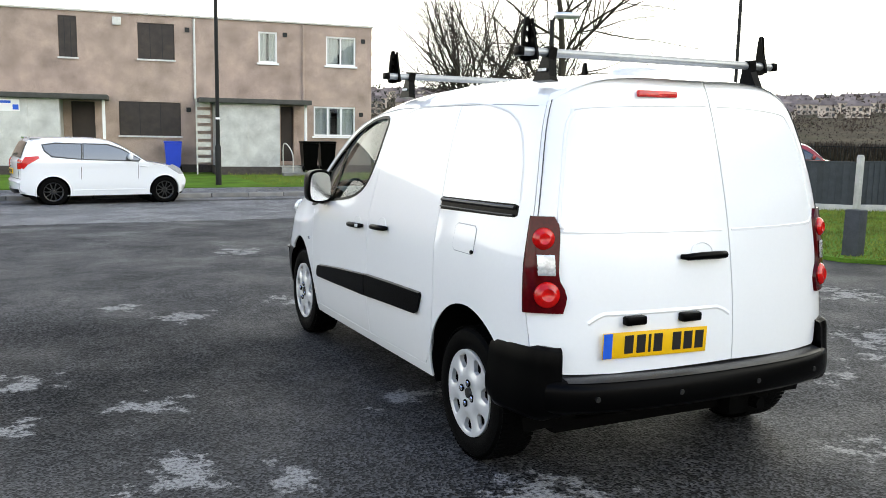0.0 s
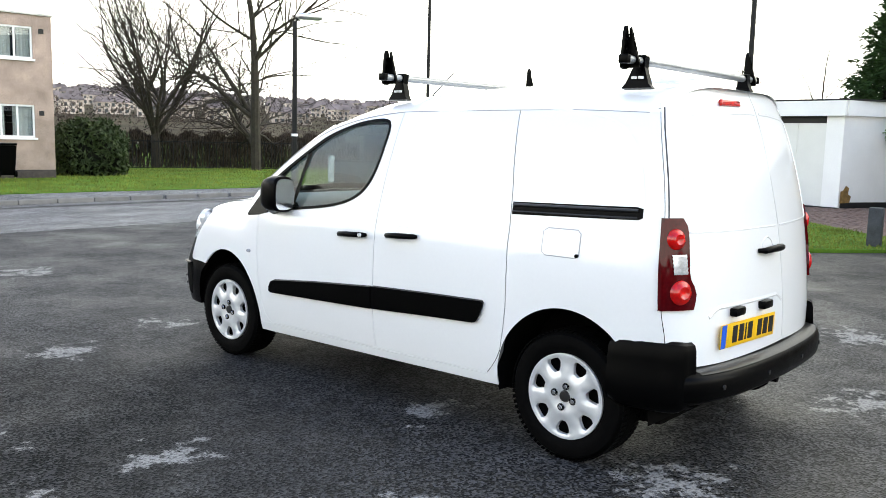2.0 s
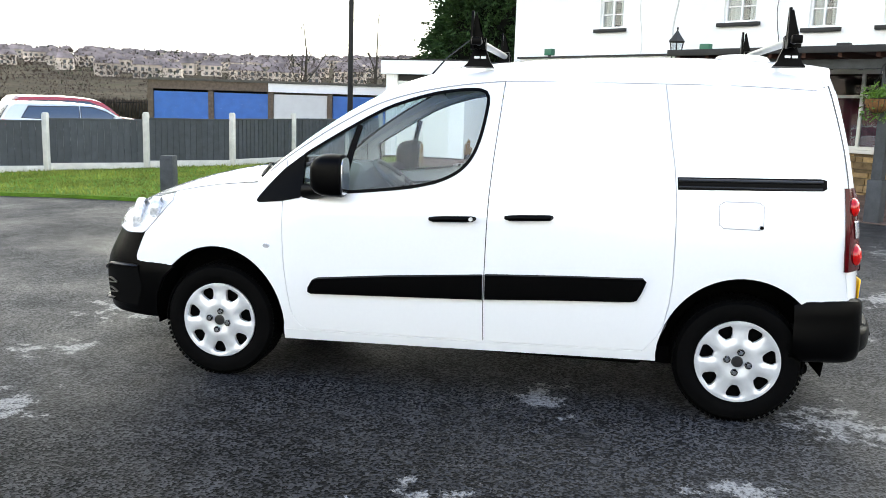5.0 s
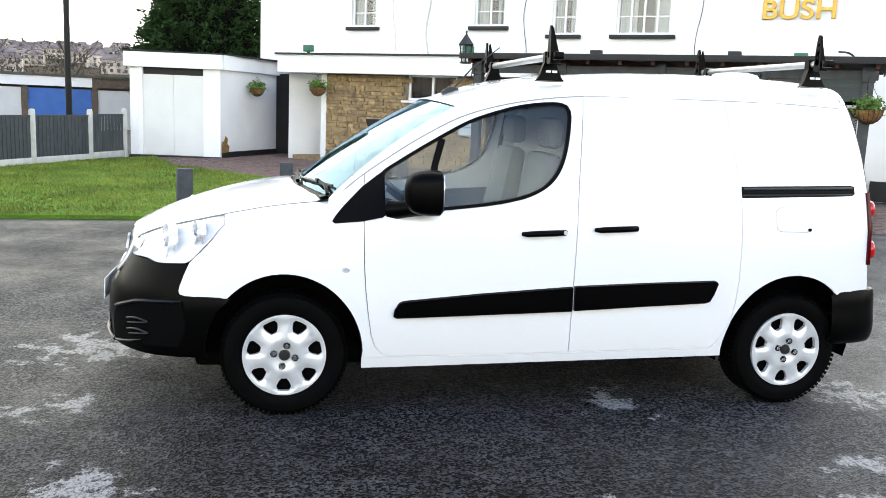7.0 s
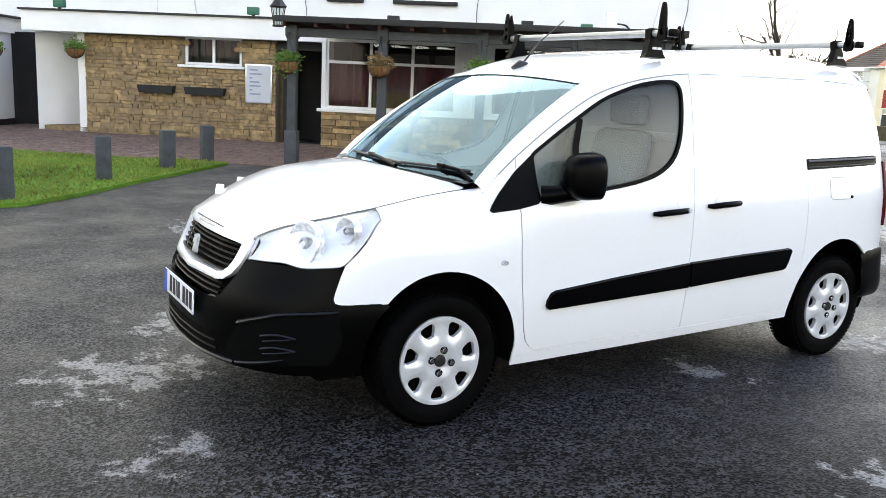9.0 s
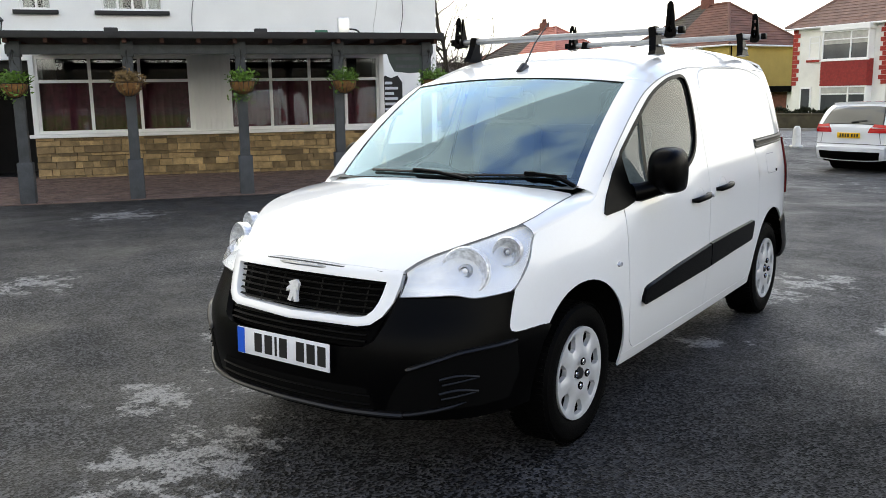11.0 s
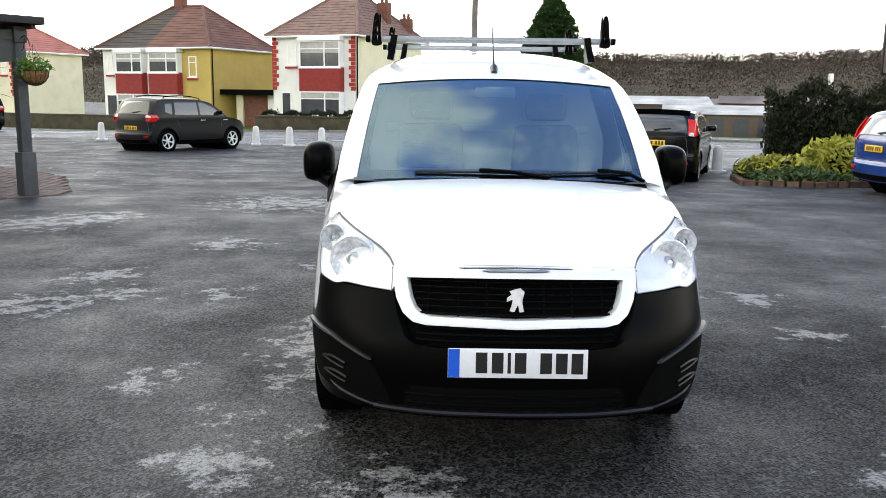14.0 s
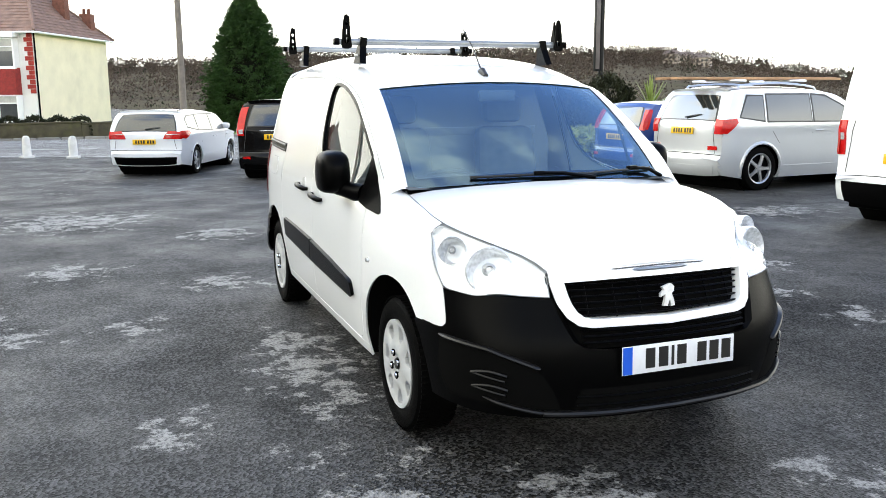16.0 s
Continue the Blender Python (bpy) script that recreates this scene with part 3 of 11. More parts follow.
for sgn in (-1, 1):
    f = flank(sgn)
    door = new("front_door")
    door.parent = van
    bm = bmesh.new()
    put_panel(bm, with_hole(door_out, WINDOW, 0.315), f, 0.03, 0.03, joint=0.315)
    part("door_panel", bm, M_PAINT, door)
    bm = bmesh.new()
    put_panel(bm, slide_out, f, 0.07, 0.07)
    slide = part("sliding_door", bm, M_PAINT, van)
    bm = bmesh.new()
    put_panel(bm, quarter_out, f, 0.07, 0.07)
    quarter = part("quarter_panel", bm, M_PAINT, van)
    bm = bmesh.new()
    put_panel(bm, wing_out, f, 0.05, 0.05)
    rows = []
    for i in range(15):
        y = 1.0 + 0.555 * i / 14
        rows.append(wing_row(sgn, y))
    put_loft(bm, rows)
    bmesh.ops.remove_doubles(bm, verts=bm.verts, dist=0.0015)
    bmesh.ops.recalc_face_normals(bm, faces=bm.faces)
    wing = part("front_wing", bm, M_PAINT, van)
    bm = bmesh.new()
    put_panel(bm, sill_out, f, 0.08, 0.04)
    part("sill", bm, M_PAINT, van)
    # dark rebates under the panel gaps
    bm = bmesh.new()
    fi = flank(sgn, -0.010)
    for s_path in (SEAM_DOOR_F, SEAM_MID[:-1], SEAM_SLIDE, SEAM_REAR[12:], [(0.755, 0.306), (0.3, 0.313), (-0.198, 0.316), (-1.0, 0.334)]):
        ribbon(bm, fi, s_path, 0.03)
    part("panel_gap_seal", bm, M_SEAM, van, "dark rubber seal")
    bm = bmesh.new()
    ribbon(bm, flank(sgn, 0.0012), [(y, CANT(y) - 0.004) for y in [0.98 - 1.22 * i / 26 for i in range(27)]], 0.006)
    ribbon(bm, flank(sgn, 0.0012), [(y, CANT(y) - 0.004) for y in [-0.24 - 1.50 * i / 20 for i in range(21)]], 0.0035)
    part("gutter_line", bm, M_GUTTER, van, "fine grey roof joint")
    # glass, its black surround and the mirror's triangle
    bm = bmesh.new()
    put_panel(bm, inset_poly(WINDOW, -0.004), flank(sgn, -0.012), 0.03, 0.03, lip=0)
    glass = part("window_glass", bm, M_GLASS, door, "tinted side glass")
    glass.visible_shadow = False
    bm = bmesh.new()
    ring = [tuple(p) for p in even(WINDOW, 84, True)]
    ring_o, ring_i = inset_poly(ring, -0.004), inset_poly(ring, 0.013)
    fo, fb = flank(sgn, 0.003), flank(sgn, -0.014)
    put_loft(bm, [[fb(*p) for p in ring_o], [fo(*p) for p in ring_o], [fo(*p) for p in ring_i], [fb(*p) for p in ring_i]], True)
    ribbon(bm, flank(sgn, -0.006), [(0.575, 1.05), (0.56, 1.15), (0.535, 1.28), (0.50, 1.40)], 0.035)
    part("window_surround", bm, M_BLACK, door, "black window rubber")
    bm = bmesh.new()
    put_panel(bm, [(1.045, 0.985), (1.03, 1.01), (0.985, 1.065), (0.90, 1.155), (0.815, 1.222), (0.79, 1.236), (0.785, 1.025), (0.80, 1.012), (0.9, 0.99), (1.03, 0.975)], flank(sgn, 0.006), 0.04, 0.04)
    part("mirror_triangle", bm, M_BLACK, door, "black plastic corner")
    bm = bmesh.new()
    put_panel(bm, [(-0.18, 0.36), (0.74, 0.36), (0.76, 0.60), (0.80, 0.985), (0.55, 0.97), (-0.2, 1.02)], flank(sgn, -0.045), 0.08, 0.08, lip=0)
    part("door_card", bm, M_CARD, door, "grey inner door lining")
    # mirror
    mirror = new("wing_mirror")
    mirror.parent = van
    bm = bmesh.new()
    prof = [(0.0, 0.0), (0.03, 0.012), (0.07, 0.022), (0.12, 0.026), (0.17, 0.022), (0.205, 0.010), (0.22, 0.0)]
    mm = Matrix.Translation((sgn * 0.955, 0.585, 1.040))
    sec = smooth_path([(0.115, 0.03), (0.118, 0.14), (0.095, 0.20), (0.04, 0.222), (-0.05, 0.222), (-0.102, 0.19), (-0.115, 0.10), (-0.108, 0.02), (-0.06, -0.015), (0.07, -0.01)], 3, True)
    sec = [Vector((p.x * 0.69, 0.10 + (p.y - 0.10) * 0.90)) for p in sec]
    rows = []
    for dy, k in ((-0.055, 0.92), (-0.046, 1.0), (0.0, 1.01), (0.05, 0.97), (0.088, 0.84), (0.112, 0.60), (0.122, 0.25)):
        cx, cz = 0.0, 0.10
        rows.append([mm @ Vector((sgn * (cx + (p.x - cx) * k), dy, cz + (p.y - cz) * k)) for p in sec])
    vs = put_loft(bm, rows, True)
    bm.faces.new(vs[0])
    bm.faces.new(vs[-1])
    bmesh.ops.recalc_face_normals(bm, faces=bm.faces)
    part("mirror_housing", bm, M_BLACK, mirror)
    bm = bmesh.new()
    put_tube(bm, [(sgn * 0.845, 0.76, 1.045), (sgn * 0.875, 0.72, 1.050), (sgn * 0.91, 0.67, 1.062), (sgn * 0.94, 0.62, 1.075)], [0.05, 0.045, 0.042, 0.045], 10)
    part("mirror_arm", bm, M_BLACK, mirror)
    bm = bmesh.new()
    put_prism(bm, [(p.x * 0.86, 0.10 + (p.y - 0.10) * 0.86) for p in sec], -0.002, 0.002, mm @ pose(0, -0.0585, 0) @ Matrix.Rotation(radians(90), 4, "X"))
    part("mirror_glass", bm, M_CHROME, mirror, "mirror glass")
    # handles in their shallow cups
    for y0, z0, dad in ((-0.02, 0.95, door), (-0.405, 0.976, slide)):
        bm = bmesh.new()
        fo = flank(sgn, 0.0)
        path = [(y0 + 0.115, z0 - 0.007), (y0 + 0.09, z0 - 0.006), (y0 + 0.03, z0), (y0 - 0.05, z0 + 0.003), (y0 - 0.105, z0 + 0.005), (y0 - 0.115, z0 + 0.005)]
        lifts = [0.004, 0.022, 0.034, 0.034, 0.024, 0.004]
        put_tube(bm, [fo(*p) + Vector((sgn * h, 0, 0)) for p, h in zip(path, lifts)], [0.010, 0.015, 0.016, 0.016, 0.015, 0.010], 10)
        part("door_handle", bm, M_BLACK, dad if dad is slide else door, "black pull handle")
        bm = bmesh.new()
        ring = [(y0 - 0.01 + 0.062 * math.cos(a * math.pi / 12), z0 + 0.004 + 0.05 * math.sin(a * math.pi / 12)) for a in range(25)]
        put_tube(bm, [fo(*p) - Vector((sgn * 0.002, 0, 0)) for p in ring[:13]], 0.0035, 6)
        part("handle_cup", bm, M_PAINT, dad if dad is slide else door)
    if sgn < 0:
        bm = bmesh.new()
        put_tube(bm, [flank(-1, 0.028)(-0.12, 0.956), flank(-1, 0.050)(-0.12, 0.956)], 0.010, 12)
        part("door_lock", bm, M_SILVER, door, "silver lock barrel")
    # black rubbing strips
    for nm, o in (("rubbing_strip", [(0.738, 0.522), (0.735, 0.548), (0.715, 0.583), (0.69, 0.594), (0.3, 0.632), (-0.187, 0.669), (-0.190, 0.545), (0.3, 0.527), (0.72, 0.512)]),
                  ("rubbing_strip", [(-0.199, 0.672), (-0.6, 0.690), (-0.985, 0.703), (-0.997, 0.690), (-0.975, 0.63), (-0.955, 0.594), (-0.93, 0.586), (-0.6, 0.570), (-0.202, 0.547)])):
        bm = bmesh.new()
        put_panel(bm, o, lambda y, z: flank(sgn, 0.018)(y, z), 0.08, 0.05, lip=0.022)
        part(nm, bm, M_BLACK, van, "black plastic side moulding")
    # slide rail
    bm = bmesh.new()
    put_panel(bm, [(-1.117, 1.146), (-1.113, 1.206), (-1.77, 1.224), (-1.80, 1.218), (-1.803, 1.178), (-1.785, 1.168)], flank(sgn, 0.002), 0.08, 0.03, lip=0.012)
    rail = part("slide_rail", bm, M_BLACK, van, "black sliding door rail")
    bm = bmesh.new()
    put_tube(bm, [flank(sgn, 0.006)(-1.12 - 0.66 * i / 8, 1.192 + 0.016 * i / 8) for i in range(9)], 0.009, 8)
    put_tube(bm, [flank(sgn, 0.006)(-1.12 - 0.66 * i / 8, 1.160 + 0.016 * i / 8) for i in range(9)], 0.005, 8)
    part("rail_bead", bm, M_INK, rail)
    # fuel flap outline, side repeater
    bm = bmesh.new()
    fl = [(-1.34, 1.097), (-1.50, 1.099), (-1.517, 1.085), (-1.520, 0.99), (-1.505, 0.975), (-1.34, 0.975), (-1.32, 0.99), (-1.318, 1.083)]
    put_panel(bm, fl, flank(sgn, 0.0025), 0.1, 0.1, lip=0.006)
    flap = part("fuel_flap", bm, M_PAINT, van)
    bm = bmesh.new()
    ribbon(bm, flank(sgn, 0.0009), fl + [fl[0]], 0.009)
    part("flap_gap", bm, surf("flap_gap", (0.35, 0.36, 0.38), 0.7, 0.05), flap)
    if sgn < 0:
        bm = bmesh.new()
        put_tube(bm, [flank(-1, 0.0)(-1.513, 0.985), flank(-1, 0.010)(-1.513, 0.985)], 0.009, 10)
        part("flap_lock", bm, M_BLACK, flap)
    bm = bmesh.new()
    put_tube(bm, [flank(sgn, -0.004)(0.975, 0.75), flank(sgn, 0.010)(0.975, 0.75)], [0.022, 0.016], 14, flat=0.6)
    part("side_repeater", bm, M_WHITELENS, van, "clear indicator lens")
    # pressed line round the load bay
    bm = bmesh.new()
    put_tube(bm, [flank(sgn, -0.0110)(*p) for p in smooth_path([(-0.34, 1.52), (-0.381, 1.599), (-0.481, 1.635), (-0.7, 1.648), (-1.06, 1.655), (-1.25, 1.65), (-1.413, 1.632), (-1.56, 1.60), (-1.658, 1.548), (-1.72, 1.47), (-1.764, 1.38), (-1.79, 1.28), (-1.80, 1.23)], 4)], 0.013, 8, flat=1.0)
    part("pressed_rib", bm, M_PAINT, van)
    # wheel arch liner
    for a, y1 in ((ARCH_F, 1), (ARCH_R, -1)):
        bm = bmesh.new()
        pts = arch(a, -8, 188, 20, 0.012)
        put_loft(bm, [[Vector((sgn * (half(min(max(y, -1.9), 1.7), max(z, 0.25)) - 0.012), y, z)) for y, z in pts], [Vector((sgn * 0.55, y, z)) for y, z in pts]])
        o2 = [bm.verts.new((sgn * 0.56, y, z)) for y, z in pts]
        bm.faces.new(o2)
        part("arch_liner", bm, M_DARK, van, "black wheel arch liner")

# roof
bm = bmesh.new()
rows = []
NX = 28
for i in range(31):
    t = i / 30
    row = []
    for j in range(NX + 1):
        q = -1 + 2 * j / NX
        q = math.copysign(abs(q) ** 0.75, q)
        yb, yf = -1.79 - 0.10 * (1 - q * q), 0.30 + 0.13 * (1 - q * q)
        y = yb + (yf - yb) * t
        zc = CANT(max(y, -1.79))
        xc = half(max(y, -1.79), zc)
        row.append(Vector((q * xc, y, zc + (ROOF(y) - zc) * (1 - abs(q) ** 4.2))))
    rows.append(row)
put_loft(bm, rows)
bmesh.ops.recalc_face_normals(bm, faces=bm.faces)
part("roof", bm, M_PAINT, van)


def screen(u, v, out=0.0):
    """The windscreen: u from -1 to 1 across, v from its foot to its top."""
    a = Vector((0.708 * u, 1.195 - 0.150 * u * u, 1.116 - 0.026 * u * u))
    b = Vector((0.645 * u, 0.465 - 0.065 * u * u, 1.600 - 0.034 * u * u))
    n = Vector((0, 0.55, 0.83))
    return a.lerp(b, v) + n * (0.030 * 4 * v * (1 - v) + out)


# header between the roof's edge and the glass
bm = bmesh.new()
glass_edge = [screen(max(-1, min(1, p.x / 0.645)), 0.985, 0.005) for p in rows[-1]]
put_loft(bm, [rows[-1], [p.lerp(e, 0.5) + Vector((0, 0.004, 0.006)) for p, e in zip(rows[-1], glass_edge)], glass_edge])
bmesh.ops.recalc_face_normals(bm, faces=bm.faces)
part("screen_header", bm, M_PAINT, van)


bm = bmesh.new()
put_loft(bm, [[screen(-1 + 2 * j / 24, i / 14) for j in range(25)] for i in range(15)])
bmesh.ops.recalc_face_normals(bm, faces=bm.faces)
ws = part("windscreen", bm, M_SCREEN, van, "laminated windscreen glass reflecting the sky")
ws.visible_shadow = False
bm = bmesh.new()
for lo, hi in ((0.0, 0.075), (0.962, 1.0)):
    put_loft(bm, [[screen(-1 + 2 * j / 24, v, -0.004) for j in range(25)] for v in (lo, hi)])
for u0, u1 in ((-1.0, -0.945), (0.945, 1.0)):
    put_loft(bm, [[screen(u, i / 14, -0.004) for u in (u0, u1)] for i in range(15)])
part("screen_border", bm, M_BLACK, ws, "black printed border")
# pillars beside the screen
for sgn in (-1, 1):
    bm = bmesh.new()
    rows = []
    for i in range(21):
        t = i / 20
        y = 1.06 + (0.30 - 1.06) * t
        a = flank(sgn)(y, CANT(y))
        v = min(1, max(0, (1.05 - y) / (1.05 - 0.36)))
        e = screen(sgn, v, 0.004)
        c = (a + e) / 2 + Vector((sgn * 0.016, 0.008, 0.016))
        rows.append([a * (1 - k) ** 2 + c * 2 * k * (1 - k) + e * k * k for k in (0, 0.2, 0.4, 0.6, 0.8, 1)])
    put_loft(bm, rows)
    bmesh.ops.recalc_face_normals(bm, faces=bm.faces)
    part("windscreen_pillar", bm, M_PAINT, van)

# bonnet
half_out = [(0.0, 1.235), (0.3, 1.212), (0.55, 1.142), (0.68, 1.075)] + [(EDGE(1.06 + 0.935 * i / 16) - 0.001, 1.06 + 0.935 * i / 16) for i in range(1, 17)] + [(0.38, 2.022), (0.2, 2.055), (0.0, 2.064)]
full = half_out + [(-x, y) for x, y in half_out[::-1][1:-1]]
bm = bmesh.new()
put_panel(bm, full, lambda x, y: bonnet(x, y, 0.004), 0.06, 0.06, lip=0.014, centre=(0, 1.5, 0.6))
bmesh.ops.recalc_face_normals(bm, faces=bm.faces)
part("bonnet", bm, M_PAINT, van)
bm = bmesh.new()
front = [(0.476, 1.998), (0.38, 2.025), (0.2, 2.058), (0.0, 2.067)]
put_tube(bm, [bonnet(x, y, -0.004) for x, y in front + [(-x, y) for x, y in front[::-1][1:]]], 0.0035, 6)
part("bonnet_seal", bm, M_SEAM, van, "dark rubber seal")
for sgn in (-1, 1):
    bm = bmesh.new()
    put_loft(bm, [[bonnet(sgn * (EDGE(y) + k), y, -0.006) for k in (-0.02, 0.003)] for y in [0.96 + 1.03 * i / 20 for i in range(21)]])
    part("bonnet_gap", bm, M_GUTTER, van, "grey rubber in the bonnet's gap")
bm = bmesh.new()
put_loft(bm, [[Vector((0.72 * u, 1.26 - 0.17 * u * u, 1.095 - 0.025 * u * u)) for u in [-1 + j / 8 for j in range(17)]], [Vector((0.72 * u, 1.185 - 0.14 * u * u, 1.112 - 0.025 * u * u)) for u in [-1 + j / 8 for j in range(17)]]])
part("scuttle", bm, M_BLACK, van, "black scuttle panel")
# wipers
for x0, x1, v0, v1, xk in ((0.42, -0.24, 0.040, 0.026, 0.08), (-0.22, -0.655, 0.030, 0.066, -0.50)):
    wip = new("wiper")
    wip.parent = van
    bm = bmesh.new()
    put_tube(bm, [screen((x0 + (x1 - x0) * i / 8) / 0.705, v0 + (v1 - v0) * i / 8, 0.012) for i in range(9)], 0.007, 6)
    part("wiper_blade", bm, M_INK, wip)
    bm = bmesh.new()
    vk = v0 + (v1 - v0) * (xk - x0) / (x1 - x0)
    arm = [(xk + 0.02) / 0.705, (xk - 0.12) / 0.705, (xk - 0.30) / 0.705]
    put_tube(bm, [screen(arm[0], vk, 0.026), screen(arm[1], vk - 0.012, 0.026), screen(max(arm[2], -1.0), -0.01, 0.018)], [0.008, 0.009, 0.011], 8)
    put_box(bm, (0, 0, 0), (0.06, 0.02, 0.022), 0.005, Matrix.Translation(screen(xk / 0.705, vk, 0.022)))
    part("wiper_arm", bm, M_BLACK, wip)

# front bumper
hb = [(s_of_x(0.0), 0.297), (s_of_x(0.4), 0.297), (s_of_x(0.6), 0.297), (s_of_x(0.75), 0.292), (s_of_y(1.65), 0.295), (s_of_y(1.648), 0.35), (s_of_y(1.63), 0.44), (s_of_y(1.59), 0.535), (s_of_y(1.535), 0.592),
      (s_of_y(1.60), 0.625), (s_of_y(1.72), 0.64), (s_of_y(1.72), 0.70), (s_of_y(1.725), 0.766), (s_of_y(1.80), 0.757), (s_of_x(0.73), 0.753), (s_of_x(0.62), 0.755), (s_of_x(0.50), 0.752), (s_of_x(0.475), 0.755),
      (s_of_x(0.455), 0.68), (s_of_x(0.42), 0.60), (s_of_x(0.38), 0.575), (s_of_x(0.3), 0.568), (0.0, 0.565)]
full = hb + [(-s, z) for s, z in hb[::-1][1:-1]]
bumper = new("front_bumper")
bumper.parent = van
bm = bmesh.new()
put_panel(bm, full, lambda s, z: nose(s, z, 0.012 * ss(0.72, 0.45, z) - 0.008 * ss(s_of_y(1.82), s_of_y(1.76), abs(s)) * ss(0.575, 0.61, z)), 0.05, 0.045, lip=0.03, centre=(0, 1.6, 0.5))
part("bumper_shell", bm, M_BLACK, bumper, "textured black plastic bumper")
bm = bmesh.new()
put_tube(bm, [nose(s_of_x(0.54) * (-1 + 2 * i / 30), 0.322, 0.022) for i in range(31)], 0.017, 8, flat=0.7)
part("bumper_lip", bm, M_FIN, bumper)
for sgn in (-1, 1):
    bm = bmesh.new()
    brow = smooth_path([(s_of_y(1.76), 0.580, 0), (s_of_x(0.72), 0.566, 0), (s_of_x(0.66), 0.545, 0), (s_of_x(0.60), 0.522, 0), (s_of_x(0.545), 0.500, 0)], 4)
    put_tube(bm, [nose(sgn * p.x, p.y, 0.013) for p in brow], [0.006] + [0.015] * (len(brow) - 2) + [0.006], 8, flat=0.6)
    part("bumper_ridge", bm, M_FIN, bumper)
    bm = bmesh.new()
    put_tube(bm, [nose(sgn * (s_of_x(0.52) + 0.26 * i / 8), 0.322 + 0.045 * (i / 8) ** 1.5, 0.020) for i in range(9)], [0.006] + [0.014] * 6 + [0.009, 0.003], 8, flat=0.6)
    part("corner_fin", bm, M_FIN, bumper, "slim grey lower fin")
    # flush dark panel: the corner recess is only painted as shade
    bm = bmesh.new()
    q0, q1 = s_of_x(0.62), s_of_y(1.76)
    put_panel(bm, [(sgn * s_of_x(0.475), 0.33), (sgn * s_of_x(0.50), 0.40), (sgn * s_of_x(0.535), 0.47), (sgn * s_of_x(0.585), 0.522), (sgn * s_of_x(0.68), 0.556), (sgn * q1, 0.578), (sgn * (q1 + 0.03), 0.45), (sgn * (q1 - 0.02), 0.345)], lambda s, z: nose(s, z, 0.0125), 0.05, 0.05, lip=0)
    rec = part("fog_recess", bm, M_DARK, bumper, "flush dark panel for shade in the recess")
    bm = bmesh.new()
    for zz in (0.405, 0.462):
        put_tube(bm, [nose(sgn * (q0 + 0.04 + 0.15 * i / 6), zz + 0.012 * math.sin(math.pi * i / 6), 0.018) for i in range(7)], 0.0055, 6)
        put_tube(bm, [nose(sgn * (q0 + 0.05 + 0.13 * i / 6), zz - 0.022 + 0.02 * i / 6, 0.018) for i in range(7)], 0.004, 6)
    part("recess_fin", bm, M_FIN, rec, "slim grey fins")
# lower air opening painted as shade on the shell, not cut
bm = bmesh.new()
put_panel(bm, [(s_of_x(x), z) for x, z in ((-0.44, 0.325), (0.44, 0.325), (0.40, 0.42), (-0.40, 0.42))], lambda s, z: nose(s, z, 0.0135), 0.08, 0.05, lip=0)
low_g = part("lower_opening", bm, M_DARK, bumper, "flush dark panel for shade in the air opening")
for zz in (0.353, 0.388):
    bm = bmesh.new()
    put_tube(bm, [nose(s_of_x(-0.42 + 0.84 * i / 16), zz, 0.016) for i in range(17)], 0.006, 6, flat=0.6)
    part("opening_bar", bm, M_BLACK, low_g)
# grille: backing, bars, white frame
bm = bmesh.new()
put_panel(bm, [(s_of_x(x), z) for x, z in ((-0.46, 0.56), (0.46, 0.56), (0.49, 0.85), (-0.49, 0.85))], lambda s, z: nose(s, z, -0.035), 0.08, 0.05, lip=0)
grille = part("grille", bm, M_DARK, van, "black slatted grille")
bm = bmesh.new()
for zz in (0.685, 0.708, 0.731, 0.754, 0.777, 0.797):
    w = 0.36 + (zz - 0.66) * 0.36
    put_tube(bm, [nose(s_of_x(-w + 2 * w * i / 16), zz, -0.012) for i in range(17)], 0.0075, 6, flat=0.55)
for x in (-0.34, -0.22, -0.11, 0.11, 0.22, 0.34):
    put_tube(bm, [nose(s_of_x(x), 0.675, -0.02), nose(s_of_x(x), 0.80, -0.02)], 0.004, 5)
part("grille_bar", bm, M_BLACK, grille)
bm = bmesh.new()
for zz in (0.590, 0.612, 0.632):
    put_tube(bm, [nose(s_of_x(-0.38 + 0.76 * i / 16), zz, -0.014) for i in range(17)], 0.008, 6, flat=0.6)
part("lower_grille_bar", bm, M_BLACK, grille)
fo_ = [(0.0, 0.862), (0.25, 0.860), (0.478, 0.850), (0.474, 0.80), (0.458, 0.735), (0.43, 0.685), (0.39, 0.655), (0.34, 0.646), (0.0, 0.640)]
fi_ = [(0.0, 0.818), (0.25, 0.816), (0.420, 0.810), (0.412, 0.77), (0.402, 0.735), (0.386, 0.704), (0.362, 0.684), (0.32, 0.676), (0.0, 0.670)]
bm = bmesh.new()
oo = [(s_of_x(x), z) for x, z in fo_] + [(-s_of_x(x), z) for x, z in fo_[::-1][1:-1]]
ii = [(s_of_x(x), z) for x, z in fi_] + [(-s_of_x(x), z) for x, z in fi_[::-1][1:-1]]
put_loft(bm, [[nose(s, z, -0.03) for s, z in oo], [nose(s, z, 0.008) for s, z in oo], [nose(s, z, 0.014) for s, z in [((a[0] + b[0]) / 2, (a[1] + b[1]) / 2) for a, b in zip(oo, ii)]], [nose(s, z, 0.008) for s, z in ii], [nose(s, z, -0.03) for s, z in ii]], True)
bmesh.ops.recalc_face_normals(bm, faces=bm.faces)
part("grille_frame", bm, M_PAINT, grille, "white painted grille frame", sharp=50)
